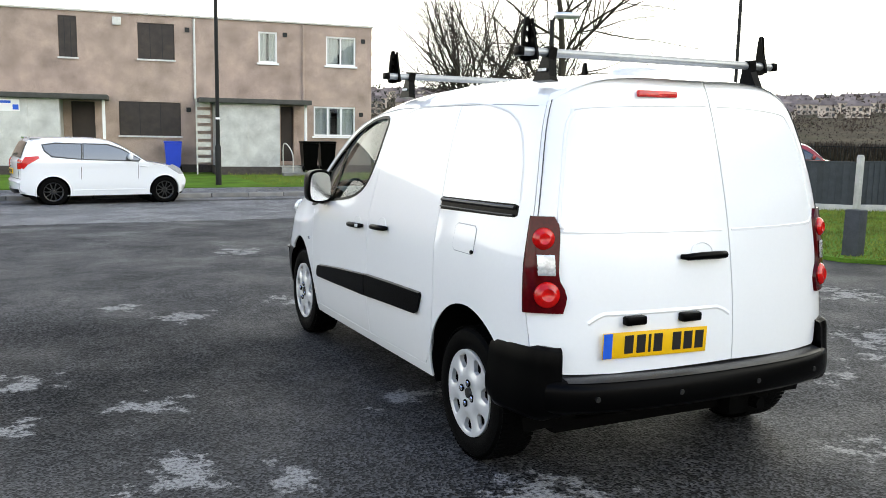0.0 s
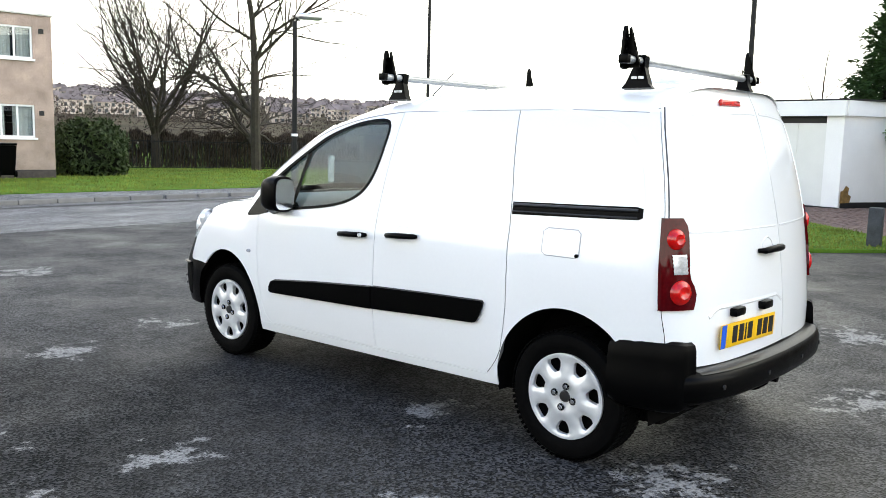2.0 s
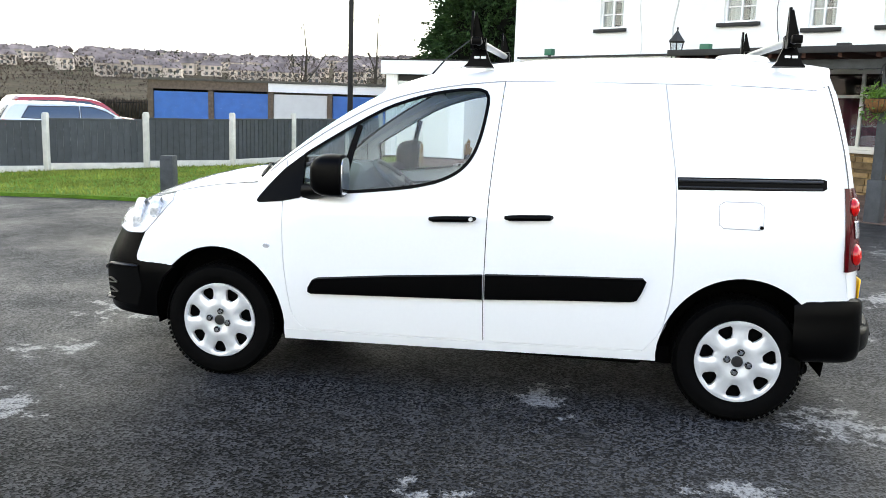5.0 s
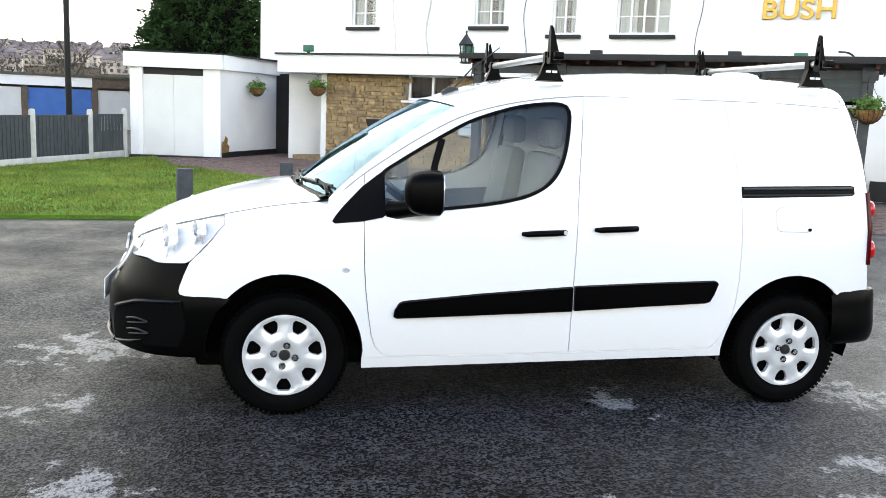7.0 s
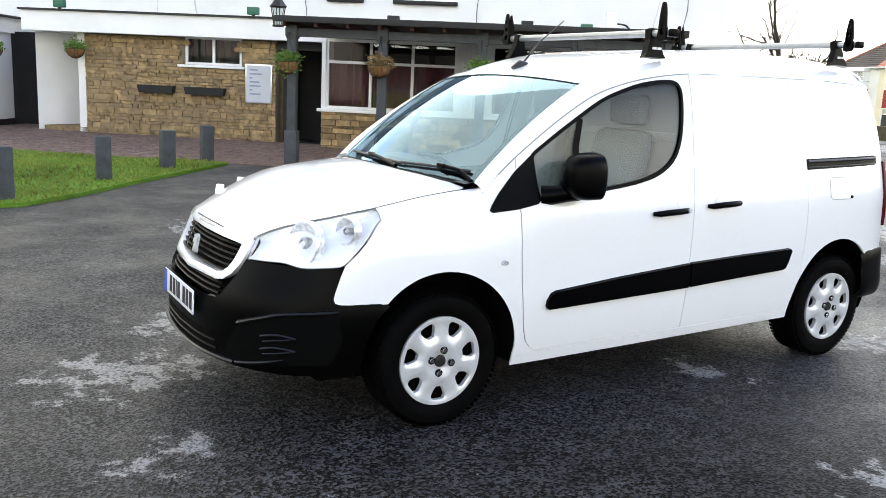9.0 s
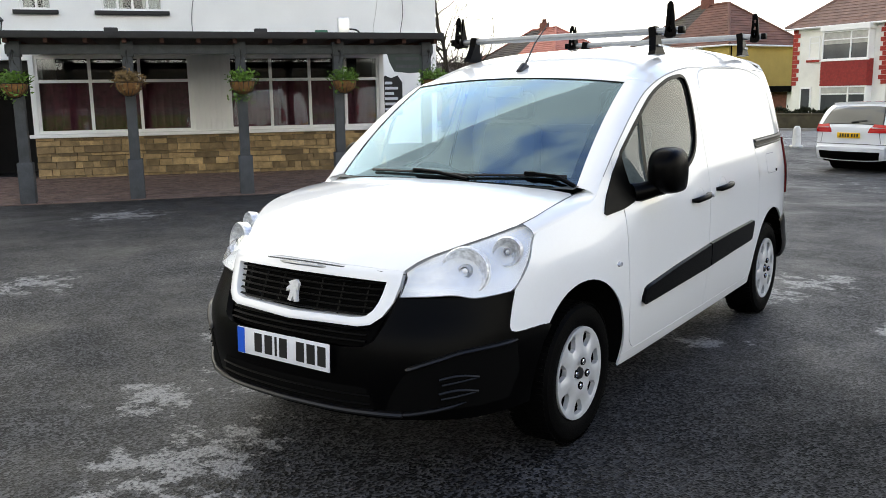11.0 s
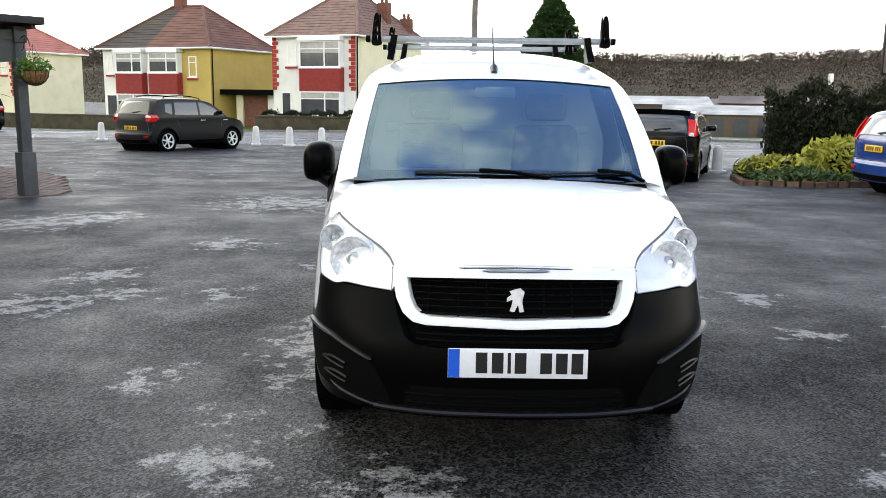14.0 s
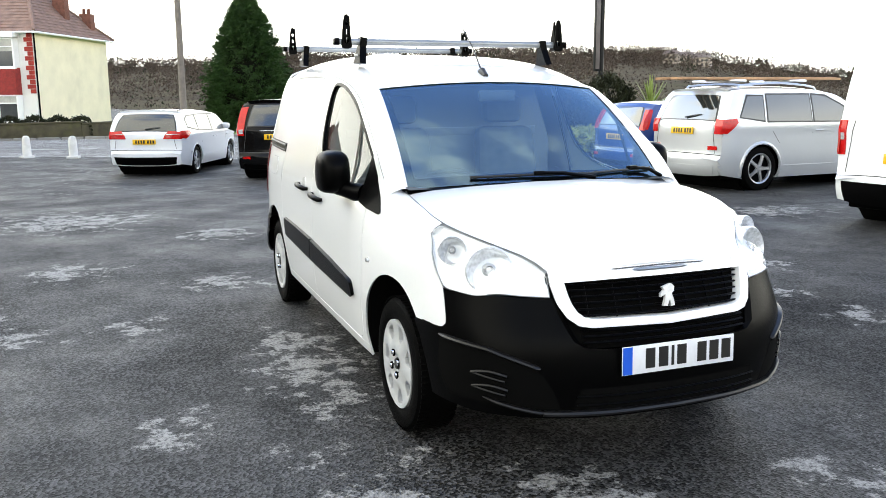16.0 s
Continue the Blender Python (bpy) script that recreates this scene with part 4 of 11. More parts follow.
bm = bmesh.new()
for i in range(2):
    put_tube(bm, [nose(s_of_x(-0.13 + 0.26 * j / 10), 0.846 + 0.0 * i, 0.012) for j in range(11)], [0.003] + [0.009] * 9 + [0.003], 8, flat=0.8)
part("frame_badge_strip", bm, M_ALU, grille, "small silver strip")
# silver emblem, a plain upright shape
bm = bmesh.new()
em = [(-0.012, 0.060), (0.022, 0.068), (0.046, 0.048), (0.040, 0.020), (0.024, 0.012), (0.036, -0.020), (0.044, -0.058), (0.018, -0.062), (0.008, -0.022), (-0.012, -0.060), (-0.040, -0.056), (-0.026, -0.018), (-0.022, 0.008), (-0.056, -0.006), (-0.056, 0.014), (-0.028, 0.034), (-0.042, 0.050)]
put_prism(bm, em, 0.0, 0.014, Matrix.Translation((0, nose(0, 0.74).y + 0.012, 0.742)) @ Matrix.Rotation(radians(180), 4, "Z") @ Matrix.Rotation(radians(80), 4, "X") @ Matrix.Diagonal((0.64, 0.70, 1, 1)))
bmesh.ops.triangulate(bm, faces=[fc for fc in bm.faces if len(fc.verts) > 4])
part("emblem", bm, M_EMBLEM, grille, "plain silver emblem")

PLATE_BARS = [(-0.155, 0.05), (-0.095, 0.05), (-0.052, 0.014), (-0.010, 0.05), (0.085, 0.05), (0.143, 0.05), (0.201, 0.05)]


def number_plate(m, material, label):
    pl = new("number_plate")
    pl.parent = van
    pl.matrix_local = m
    bm = bmesh.new()
    put_box(bm, (0, 0, 0), (0.52, 0.111, 0.006), 0.0015)
    part("plate", bm, material, pl, label)
    bm = bmesh.new()
    put_box(bm, (-0.2375, 0, 0.0035), (0.042, 0.107, 0.002))
    part("blue_band", bm, M_BLUE, pl, "blue band")
    for x, w in PLATE_BARS:
        bm = bmesh.new()
        put_box(bm, (x + 0.02, 0.002, 0.0035), (w * 0.86, 0.079, 0.002))
        part("character_bar", bm, M_INK, pl, "black bar")
    return pl


py = nose(0, 0.52).y + 0.022
number_plate(Matrix.Translation((-0.004, py, 0.524)) @ Matrix.Rotation(radians(180), 4, "Z") @ Matrix.Rotation(radians(88), 4, "X"), M_WHITEPL, "white front number plate")

# headlights
for sgn in (-1, 1):
    head = new("headlight")
    head.parent = van
    edge = [bonnet(EDGE(y) + 0.003, y, -0.002) for y in (1.990, 1.95, 1.90, 1.84, 1.77, 1.70, 1.63, 1.57)] + wing_row(1, 1.556)[-2:0:-1]
    top = even(edge, 33)
    foot = smooth_path([(0.476, 2.034, 0.757), (0.585, 1.990, 0.764), (0.66, 1.938, 0.768), (0.714, 1.875, 0.752), (0.768, 1.785, 0.758)] + [tuple(flank(1, -0.002)(y, z)) for y, z in ((1.726, 0.768), (1.672, 0.820), (1.618, 0.880), (1.580, 0.928), (1.556, 0.950))], 4)
    low = even(foot, 33)
    n = len(top)
    outw = Vector((0.45, 0.75, 0.35)).normalized()
    rows = []
    for k in range(9):
        t = k / 8
        rows.append([low[i].lerp(top[i], t) + outw * (0.036 * 4 * t * (1 - t) * (0.25 + 0.75 * math.sin(math.pi * min(1, (i + 1) / n)))) for i in range(n)])
    bm = bmesh.new()
    put_loft(bm, [[Vector((sgn * p.x, p.y, p.z)) for p in r] for r in rows])
    bmesh.ops.recalc_face_normals(bm, faces=bm.faces)
    lens = part("headlight_lens", bm, M_CLEAR, head, "clear headlight lens")
    lens.visible_shadow = False
    back = Vector((-0.35, -0.85, 0.0)).normalized()
    bm = bmesh.new()
    rows2 = [[p + back * (0.002 + 0.045 * math.sin(math.pi * k / 8) ** 0.5) for p in r] for k, r in enumerate(rows)]
    put_loft(bm, [[Vector((sgn * p.x, p.y, p.z)) for p in r] for r in rows2])
    part("headlight_bowl", bm, M_LAMPBOWL, head, "silver reflector housing")
    for cx, cy, cz, r in ((0.645, 1.842, 0.842, 0.092), (0.742, 1.690, 0.905, 0.056)):
        bm = bmesh.new()
        aim = Vector((sgn * 0.30, 0.92, 0.12)).normalized()
        mm = Matrix.Translation((sgn * cx, cy, cz)) @ aim.to_track_quat("Z", "Y").to_matrix().to_4x4()
        put_spin(bm, [(0.0, -0.045), (r * 0.4, -0.040), (r * 0.75, -0.022), (r * 0.95, 0.004), (r, 0.012), (r * 1.06, 0.006), (r * 1.06, -0.03)], 28, mm)
        put_spin(bm, [(0.0, 0.008), (r * 0.14, 0.004), (r * 0.2, -0.012), (r * 0.2, -0.04)], 12, mm)
        for k in range(-3, 4):
            put_tube(bm, [mm @ Vector((r * 0.26 * k, -r * 0.8 * math.sqrt(1 - (0.26 * k) ** 2), -0.028)), mm @ Vector((r * 0.26 * k, -r * 0.1, -0.040 + 0.02 * abs(k) / 3))], 0.003, 5)
        part("reflector", bm, M_REFLECT, head, "bright ribbed reflector")["kind"] = "stuff"
        bm = bmesh.new()
        put_spin(bm, [(r * 0.30, -0.030), (r * 0.30, 0.006), (r * 0.20, 0.012), (r * 0.18, -0.02)], 16, mm)
        part("bulb_shield", bm, M_BEZEL, head, "grey bulb shield")
    bm = bmesh.new()
    put_loft(bm, [[Vector((sgn * p.x, p.y, p.z)) for p in [low[i].lerp(top[i], q) + Vector((-0.006, -0.012, 0)) for q in (0.03, 0.10, 0.17, 0.22)]] for i in range(12, 24)])
    part("indicator_lens", bm, M_WHITELENS, head, "ribbed clear indicator")
    bm = bmesh.new()
    ring = [Vector((sgn * p.x, p.y, p.z)) for p in low] + [Vector((sgn * p.x, p.y, p.z)) for p in top[::-1]]
    put_tube(bm, ring + [ring[0]], 0.0018, 6, caps=False)
    part("headlight_seal", bm, M_GUTTER, head)

# rear doors
R0 = curve1([(0.40, -2.095), (0.60, -2.098), (0.75, -2.09), (1.0, -2.062), (1.13, -2.042), (1.384, -1.985), (1.57, -1.932), (1.70, -1.885), (1.77, -1.85)])
def rear(x, z, out=0.0):
    ys = YSEAM(z)
    xs = half(ys, z)
    k = min(1.0, abs(x) / xs)
    y = R0(z) + 0.13 * x * x
    y += (ys - R0(z) - 0.13 * xs * xs) * k**9
    return Vector((math.copysign(min(abs(x), xs) + out * k**8, x), y - out * (1 - k**8 * 0.7), z))


def xedge(z):
    return half(YSEAM(z), z) - 0.001


zs_ = [0.648 + (1.69 - 0.648) * i / 24 for i in range(25)]
split = [(0.125, 0.53), (0.118, 0.9), (0.10, 1.3), (0.085, 1.765)]


def split_x(z):
    return float(np.interp(z, [p[1] for p in split], [p[0] for p in split]))


def top_z(x):
    return 1.772 - 0.075 * (abs(x) / 0.66) ** 4


for sgn, lab in ((-1, "wide"), (1, "narrow")):
    o = [(sgn * xedge(z), z) for z in zs_]
    x1 = abs(o[-1][0])
    xt = split_x(1.76)
    n = 12
    tops = [(sgn * x1 + (xt + sgn * 0.003 - sgn * x1) * i / n, top_z(sgn * x1 + (xt - sgn * x1) * i / n)) for i in range(1, n + 1)]
    o = o + tops + [(split_x(z) + sgn * 0.003, z) for z in (1.5, 1.2, 0.9, 0.7, 0.535)] + [(sgn * 0.5, 0.527), (sgn * 0.72, 0.532), (sgn * 0.735, 0.545), (sgn * 0.742, 0.64)]
    bm = bmesh.new()
    put_panel(bm, o, rear, 0.035, 0.05, lip=0.014, centre=(0, 0, 1.0))
    bmesh.ops.recalc_face_normals(bm, faces=bm.faces)
    rd = part("rear_door", bm, M_PAINT, van)
    # pressed frame of the blanked window
    bm = bmesh.new()
    e = 0.64 if sgn < 0 else 0.63
    q0 = split_x(1.4)
    path = [(q0 + sgn * 0.03, 1.655), (q0 + sgn * 0.2, 1.652), (sgn * (e - 0.08), 1.632), (sgn * (e - 0.02), 1.60), (sgn * (e + 0.02), 1.52), (sgn * (e + 0.055), 1.35), (sgn * (e + 0.085), 1.18), (sgn * (e + 0.07), 1.135), (sgn * e, 1.118), (q0 + sgn * 0.03, 1.112)]
    put_tube(bm, [rear(p[0], p[1], -0.0105) for p in smooth_path(path, 4)], 0.013, 8)
    part("pressed_rib", bm, M_PAINT, rd)
    if sgn < 0:
        wide_door = rd
bm = bmesh.new()
ribbon(bm, lambda x, z: rear(x, z, -0.012), [(split_x(z), z) for z in (0.53, 0.8, 1.1, 1.4, 1.7, 1.765)], 0.03)
part("door_gap_seal", bm, M_SEAM, van, "dark rubber seal")
bm = bmesh.new()
path = [rear(-0.17, 1.008, 0.004), rear(-0.15, 1.008, 0.028), rear(-0.08, 1.012, 0.036), rear(0.0, 1.012, 0.036), rear(0.05, 1.012, 0.032), rear(0.066, 1.012, 0.006)]
put_tube(bm, path, [0.010, 0.015, 0.017, 0.018, 0.017, 0.012], 10)
part("door_handle", bm, M_BLACK, wide_door, "black pull handle")
bm = bmesh.new()
put_tube(bm, [rear(-0.05 + 0.06 * math.cos(a * math.pi / 12), 1.02 + 0.045 * math.sin(a * math.pi / 12), 0.0) for a in range(13)], 0.004, 6)
part("handle_cup", bm, M_PAINT, wide_door)
bm = bmesh.new()
put_tube(bm, [rear(-0.60 + 0.72 * i / 20 - 0.02, 0.742 + 0.036 * min(1, 4 * math.sin(math.pi * i / 20)), -0.012) for i in range(21)], 0.016, 8)
part("pressed_rib", bm, M_PAINT, wide_door)
for x in (-0.415, -0.135):
    bm = bmesh.new()
    put_box(bm, (0, 0, 0), (0.105, 0.04, 0.040), 0.010, Matrix.Translation(rear(x, 0.752, 0.014)))
    part("plate_lamp", bm, M_BLACK, wide_door, "black plate lamp housing")
bm = bmesh.new()
put_box(bm, (0, 0, 0), (0.215, 0.02, 0.030), 0.008, Matrix.Translation(rear(-0.20, 1.700, 0.006)) @ Matrix.Rotation(radians(-14), 4, "X"))
part("brake_light", bm, M_REDLENS, wide_door, "red high brake light")
number_plate(Matrix.Translation(rear(-0.31, 0.650, 0.010)) @ Matrix.Rotation(radians(-4.6), 4, "Z") @ Matrix.Rotation(radians(92), 4, "X"), M_YELLOW, "yellow rear number plate")

# tail lights
for sgn in (-1, 1):
    tail = new("tail_light")
    tail.parent = van
    bm = bmesh.new()
    zz = [0.790 + (1.185 - 0.790) * i / 12 for i in range(13)]
    inner = curve1([(0.78, 0.725), (0.86, 0.705), (0.94, 0.735), (1.05, 0.728), (1.12, 0.722), (1.17, 0.725), (1.19, 0.745)])
    rows = []
    for z in zz:
        xs = xedge(z)
        r = [rear(sgn * (inner(z) + (xs - inner(z)) * t), z, -0.005 if t == 0 else 0.016) for t in (0, 0.04, 0.25, 0.45, 0.62, 0.76, 0.88, 0.96, 1.0)]
        r += [flank(sgn, 0.014)(YSEAM(z) + 0.004, z), flank(sgn, 0.010)(YSEAM(z) + 0.010, z), flank(sgn, -0.006)(YSEAM(z) + 0.013, z)]
        rows.append(r)
    put_loft(bm, rows)
    for edge, zc in ((rows[0], -1), (rows[-1], 1)):
        put_loft(bm, [edge, [p + Vector((-sgn * 0.02, 0.02, 0)) for p in edge]])
    bmesh.ops.remove_doubles(bm, verts=bm.verts, dist=0.0005)
    bmesh.ops.recalc_face_normals(bm, faces=bm.faces)
    part("lamp_housing", bm, M_DARKRED, tail, "dark red lamp housing")
    for zc, rr, xo in ((1.094, 0.046, 0.785), (0.866, 0.054, 0.782)):
        p = rear(sgn * xo, zc, 0.010)
        aim = Vector((sgn * 0.35, -0.9, 0.1)).normalized()
        bm = bmesh.new()
        mm = Matrix.Translation(p) @ aim.to_track_quat("Z", "Y").to_matrix().to_4x4()
        put_spin(bm, [(rr * 1.05, -0.02), (rr, 0.006), (rr * 0.85, 0.016), (rr * 0.5, 0.024), (rr * 0.25, 0.020), (0, 0.018)], 28, mm)
        part("red_lens", bm, M_REDLENS, tail, "round red lens")
    bm = bmesh.new()
    rows = [[rear(sgn * (0.752 + 0.058 * t), z, 0.020) for t in (0, 0.25, 0.5, 0.75, 1)] for z in [0.945 + 0.085 * i / 10 for i in range(11)]]
    for i, r in enumerate(rows):
        for p in r:
            p.y -= 0.003 * (i % 2)
    put_loft(bm, rows)
    part("clear_lens", bm, M_WHITELENS, tail, "ribbed clear lens")

# rear bumper
RPLAN = smooth_path([(0.0, -2.180), (0.3, -2.170), (0.55, -2.142), (0.72, -2.095), (0.82, -2.03), (0.876, -1.94), (0.905, -1.80), (0.912, -1.70)], 5)
rl = [0.0]
for _a, _b in zip(RPLAN, RPLAN[1:]):
    rl.append(rl[-1] + (_b - _a).length)
RX, RY = curve1([(s, p[0]) for s, p in zip(rl, RPLAN)]), curve1([(s, p[1]) for s, p in zip(rl, RPLAN)])
SMAX = rl[-1]
rb = new("rear_bumper")
rb.parent = van
bm = bmesh.new()
prof = [(0.33, 0.16), (0.36, 0.08), (0.375, 0.035), (0.390, 0.014), (0.400, 0.004), (0.43, 0.0), (0.475, 0.002), (0.500, 0.012), (0.514, 0.035), (0.520, 0.09), (0.520, 0.13)]
rows = []
for i in range(61):
    s = SMAX * (-1 + 2 * i / 60)
    x, y = math.copysign(RX(abs(s)), s), RY(abs(s))
    d = Vector((-x * 0.35, -y * 0.9 - 1.0, 0)) if abs(s) > 0.9 else Vector((0, 1, 0))
    inw = Vector((0, 1, 0)).lerp(Vector((-math.copysign(1, s), 0.15, 0)), ss(0.62, 1.05, abs(s)))
    k = 1 - 0.55 * ss(0.9, SMAX, abs(s))
    rows.append([Vector((x, y, z)) + inw * (o * k) for z, o in prof])
put_loft(bm, rows)
bmesh.ops.recalc_face_normals(bm, faces=bm.faces)
part("bumper_bar", bm, M_BLACK, rb, "black plastic bumper with a step")
for sgn in (-1, 1):
    bm = bmesh.new()
    prof2 = [(0.335, 0.05), (0.35, 0.016), (0.375, 0.002), (0.41, -0.004), (0.46, -0.004), (0.51, 0.004), (0.57, 0.010), (0.62, 0.014), (0.645, 0.024), (0.655, 0.05)]
    rows = []
    for i in range(17):
        s = 0.77 + (SMAX - 0.77) * i / 16
        x, y = RX(s), RY(s)
        inw = Vector((0, 1, 0)).lerp(Vector((-1, 0.15, 0)), ss(0.62, 1.05, s))
        b0 = 0.030 * (1 - ss(0.80, 0.86, s)) + 0.035 * ss(1.15, SMAX, s) * 0
        rows.append([Vector((sgn * (x + inw.x * (o + b0)), y + inw.y * (o + b0), 0.51 + (z - 0.51) * (0.94 + 0.06 * ss(0.8, 0.9, s)) - 0.028 * ss(1.15, SMAX, s) * (z - 0.51) / 0.14)) for z, o in prof2])
    put_loft(bm, rows)
    put_loft(bm, [rows[0], [p + Vector((sgn * 0.0, 0.10, 0)) for p in rows[0]]])
    put_loft(bm, [[p for p in [r[-1] for r in rows]], [p + Vector((-sgn * 0.05, 0.05, 0)) for p in [r[-1] for r in rows]]])
    bmesh.ops.recalc_face_normals(bm, faces=bm.faces)
    part("bumper_corner", bm, M_BLACK, rb)
# paler strip over the bar: its sky-lit top put into colour
bm = bmesh.new()
put_loft(bm, [[Vector((math.copysign(RX(abs(q)), q), RY(abs(q)) + o, z)) for q in [0.74 * (-1 + i / 12) for i in range(25)]] for o, z in ((0.020, 0.510), (0.032, 0.5175), (0.085, 0.5245), (0.125, 0.5245))])
bmesh.ops.recalc_face_normals(bm, faces=bm.faces)
part("step_pad", bm, M_STEP, rb, "worn bumper step, greyed as if lit by sky")
for x in (-0.62, -0.22, 0.22, 0.62):
    bm = bmesh.new()
    put_tube(bm, [Vector((x, RY(abs(x)) + 0.012, 0.445)), Vector((x, RY(abs(x)) - 0.003, 0.445))], 0.012, 12)
    part("parking_sensor", bm, M_INK, rb)

# floor pan and underside, near-black to stand for the shade below
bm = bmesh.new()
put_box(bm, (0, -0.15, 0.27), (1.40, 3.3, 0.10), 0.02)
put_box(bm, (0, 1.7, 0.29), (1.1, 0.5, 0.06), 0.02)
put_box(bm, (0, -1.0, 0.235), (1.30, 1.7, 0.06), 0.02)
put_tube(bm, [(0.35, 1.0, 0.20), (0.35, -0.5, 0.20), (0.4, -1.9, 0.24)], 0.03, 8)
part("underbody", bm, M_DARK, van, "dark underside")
# unseen tank, exhaust and axle beam, added below the floor to block light
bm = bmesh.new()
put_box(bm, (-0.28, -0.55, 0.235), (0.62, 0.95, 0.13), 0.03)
part("fuel_tank", bm, M_DARK, van, "unseen black fuel tank, added to block light")
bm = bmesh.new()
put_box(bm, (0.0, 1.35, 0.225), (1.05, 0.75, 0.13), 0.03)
part("engine_undertray", bm, M_DARK, van, "unseen black undertray, added to block light")
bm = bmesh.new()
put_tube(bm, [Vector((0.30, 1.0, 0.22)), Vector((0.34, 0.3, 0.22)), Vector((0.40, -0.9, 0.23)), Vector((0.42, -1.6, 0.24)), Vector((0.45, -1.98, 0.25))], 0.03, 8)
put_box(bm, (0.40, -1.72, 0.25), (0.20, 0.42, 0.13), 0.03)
part("exhaust", bm, M_DARK, van, "unseen exhaust pipe and box, added to block light")
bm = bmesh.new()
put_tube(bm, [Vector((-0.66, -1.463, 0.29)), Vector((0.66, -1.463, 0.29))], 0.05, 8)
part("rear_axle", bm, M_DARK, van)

# wheels
def hub_cap(bm):
    """A seven-spoke cap, its axis along z, facing +z."""
    R, holes, cols = 0.205, 7, 18
    r_in, r_out = 0.120, 0.184
    rings = [0.030, 0.045, 0.070, 0.095, 0.112, r_in] + [r_in + (r_out - r_in) * t for t in (0.05, 0.14, 0.28, 0.45, 0.62, 0.78, 0.9, 0.97, 1.0)] + [0.197, R]
    hole_cols = 5

    def wide(r):
        t = min(1.0, max(0.0, (r - r_in) / (r_out - r_in)))
        return (0.185 + 0.095 * t) * max(0.45, (1 - abs(2 * t - 1) ** 4.0)) ** 0.5

    def column(c, r):
        w = wide(r)
        return math.copysign(w * abs(c) / hole_cols if abs(c) <= hole_cols else w + (0.5 - w) * (abs(c) - hole_cols) / (cols / 2 - hole_cols), c) if c else 0.0
    vs = []
    for r in rings:
        row = []
        for q in range(holes):
            for c in range(-cols // 2, cols // 2):
                ph = column(c, r)
                a = 2 * math.pi * (q + ph) / holes
                dip = ss(0.085, 0.125, r) * (1 - ss(0.178, 0.197, r)) * (1 - ss(0.15, 0.40, abs(ph)))
                h = 0.030 - 0.020 * (r / R) ** 2 + 0.010 * ss(0.15, 0.2, r) - (0.016 if r < 0.05 else 0.0) - 0.009 * dip
                row.append(bm.verts.new((r * math.cos(a), r * math.sin(a), h)))
        vs.append(row)
    mid = bm.verts.new((0, 0, 0.014))
    seg = holes * cols
    for k in range(seg):
        bm.faces.new((mid, vs[0][k], vs[0][(k + 1) % seg]))
    for i in range(len(rings) - 1):
        r = (rings[i] + rings[i + 1]) / 2
        for k in range(seg):
            c = k % cols - cols // 2
            if r_in < r < r_out and -hole_cols <= c < hole_cols:
                continue
            bm.faces.new((vs[i][k], vs[i][(k + 1) % seg], vs[i + 1][(k + 1) % seg], vs[i + 1][k]))
    edges = [e for e in bm.edges if len(e.link_faces) == 1]
    ex = bmesh.ops.extrude_edge_only(bm, edges=edges)
    for v in [g for g in ex["geom"] if isinstance(g, bmesh.types.BMVert)]:
        v.co.z -= 0.022


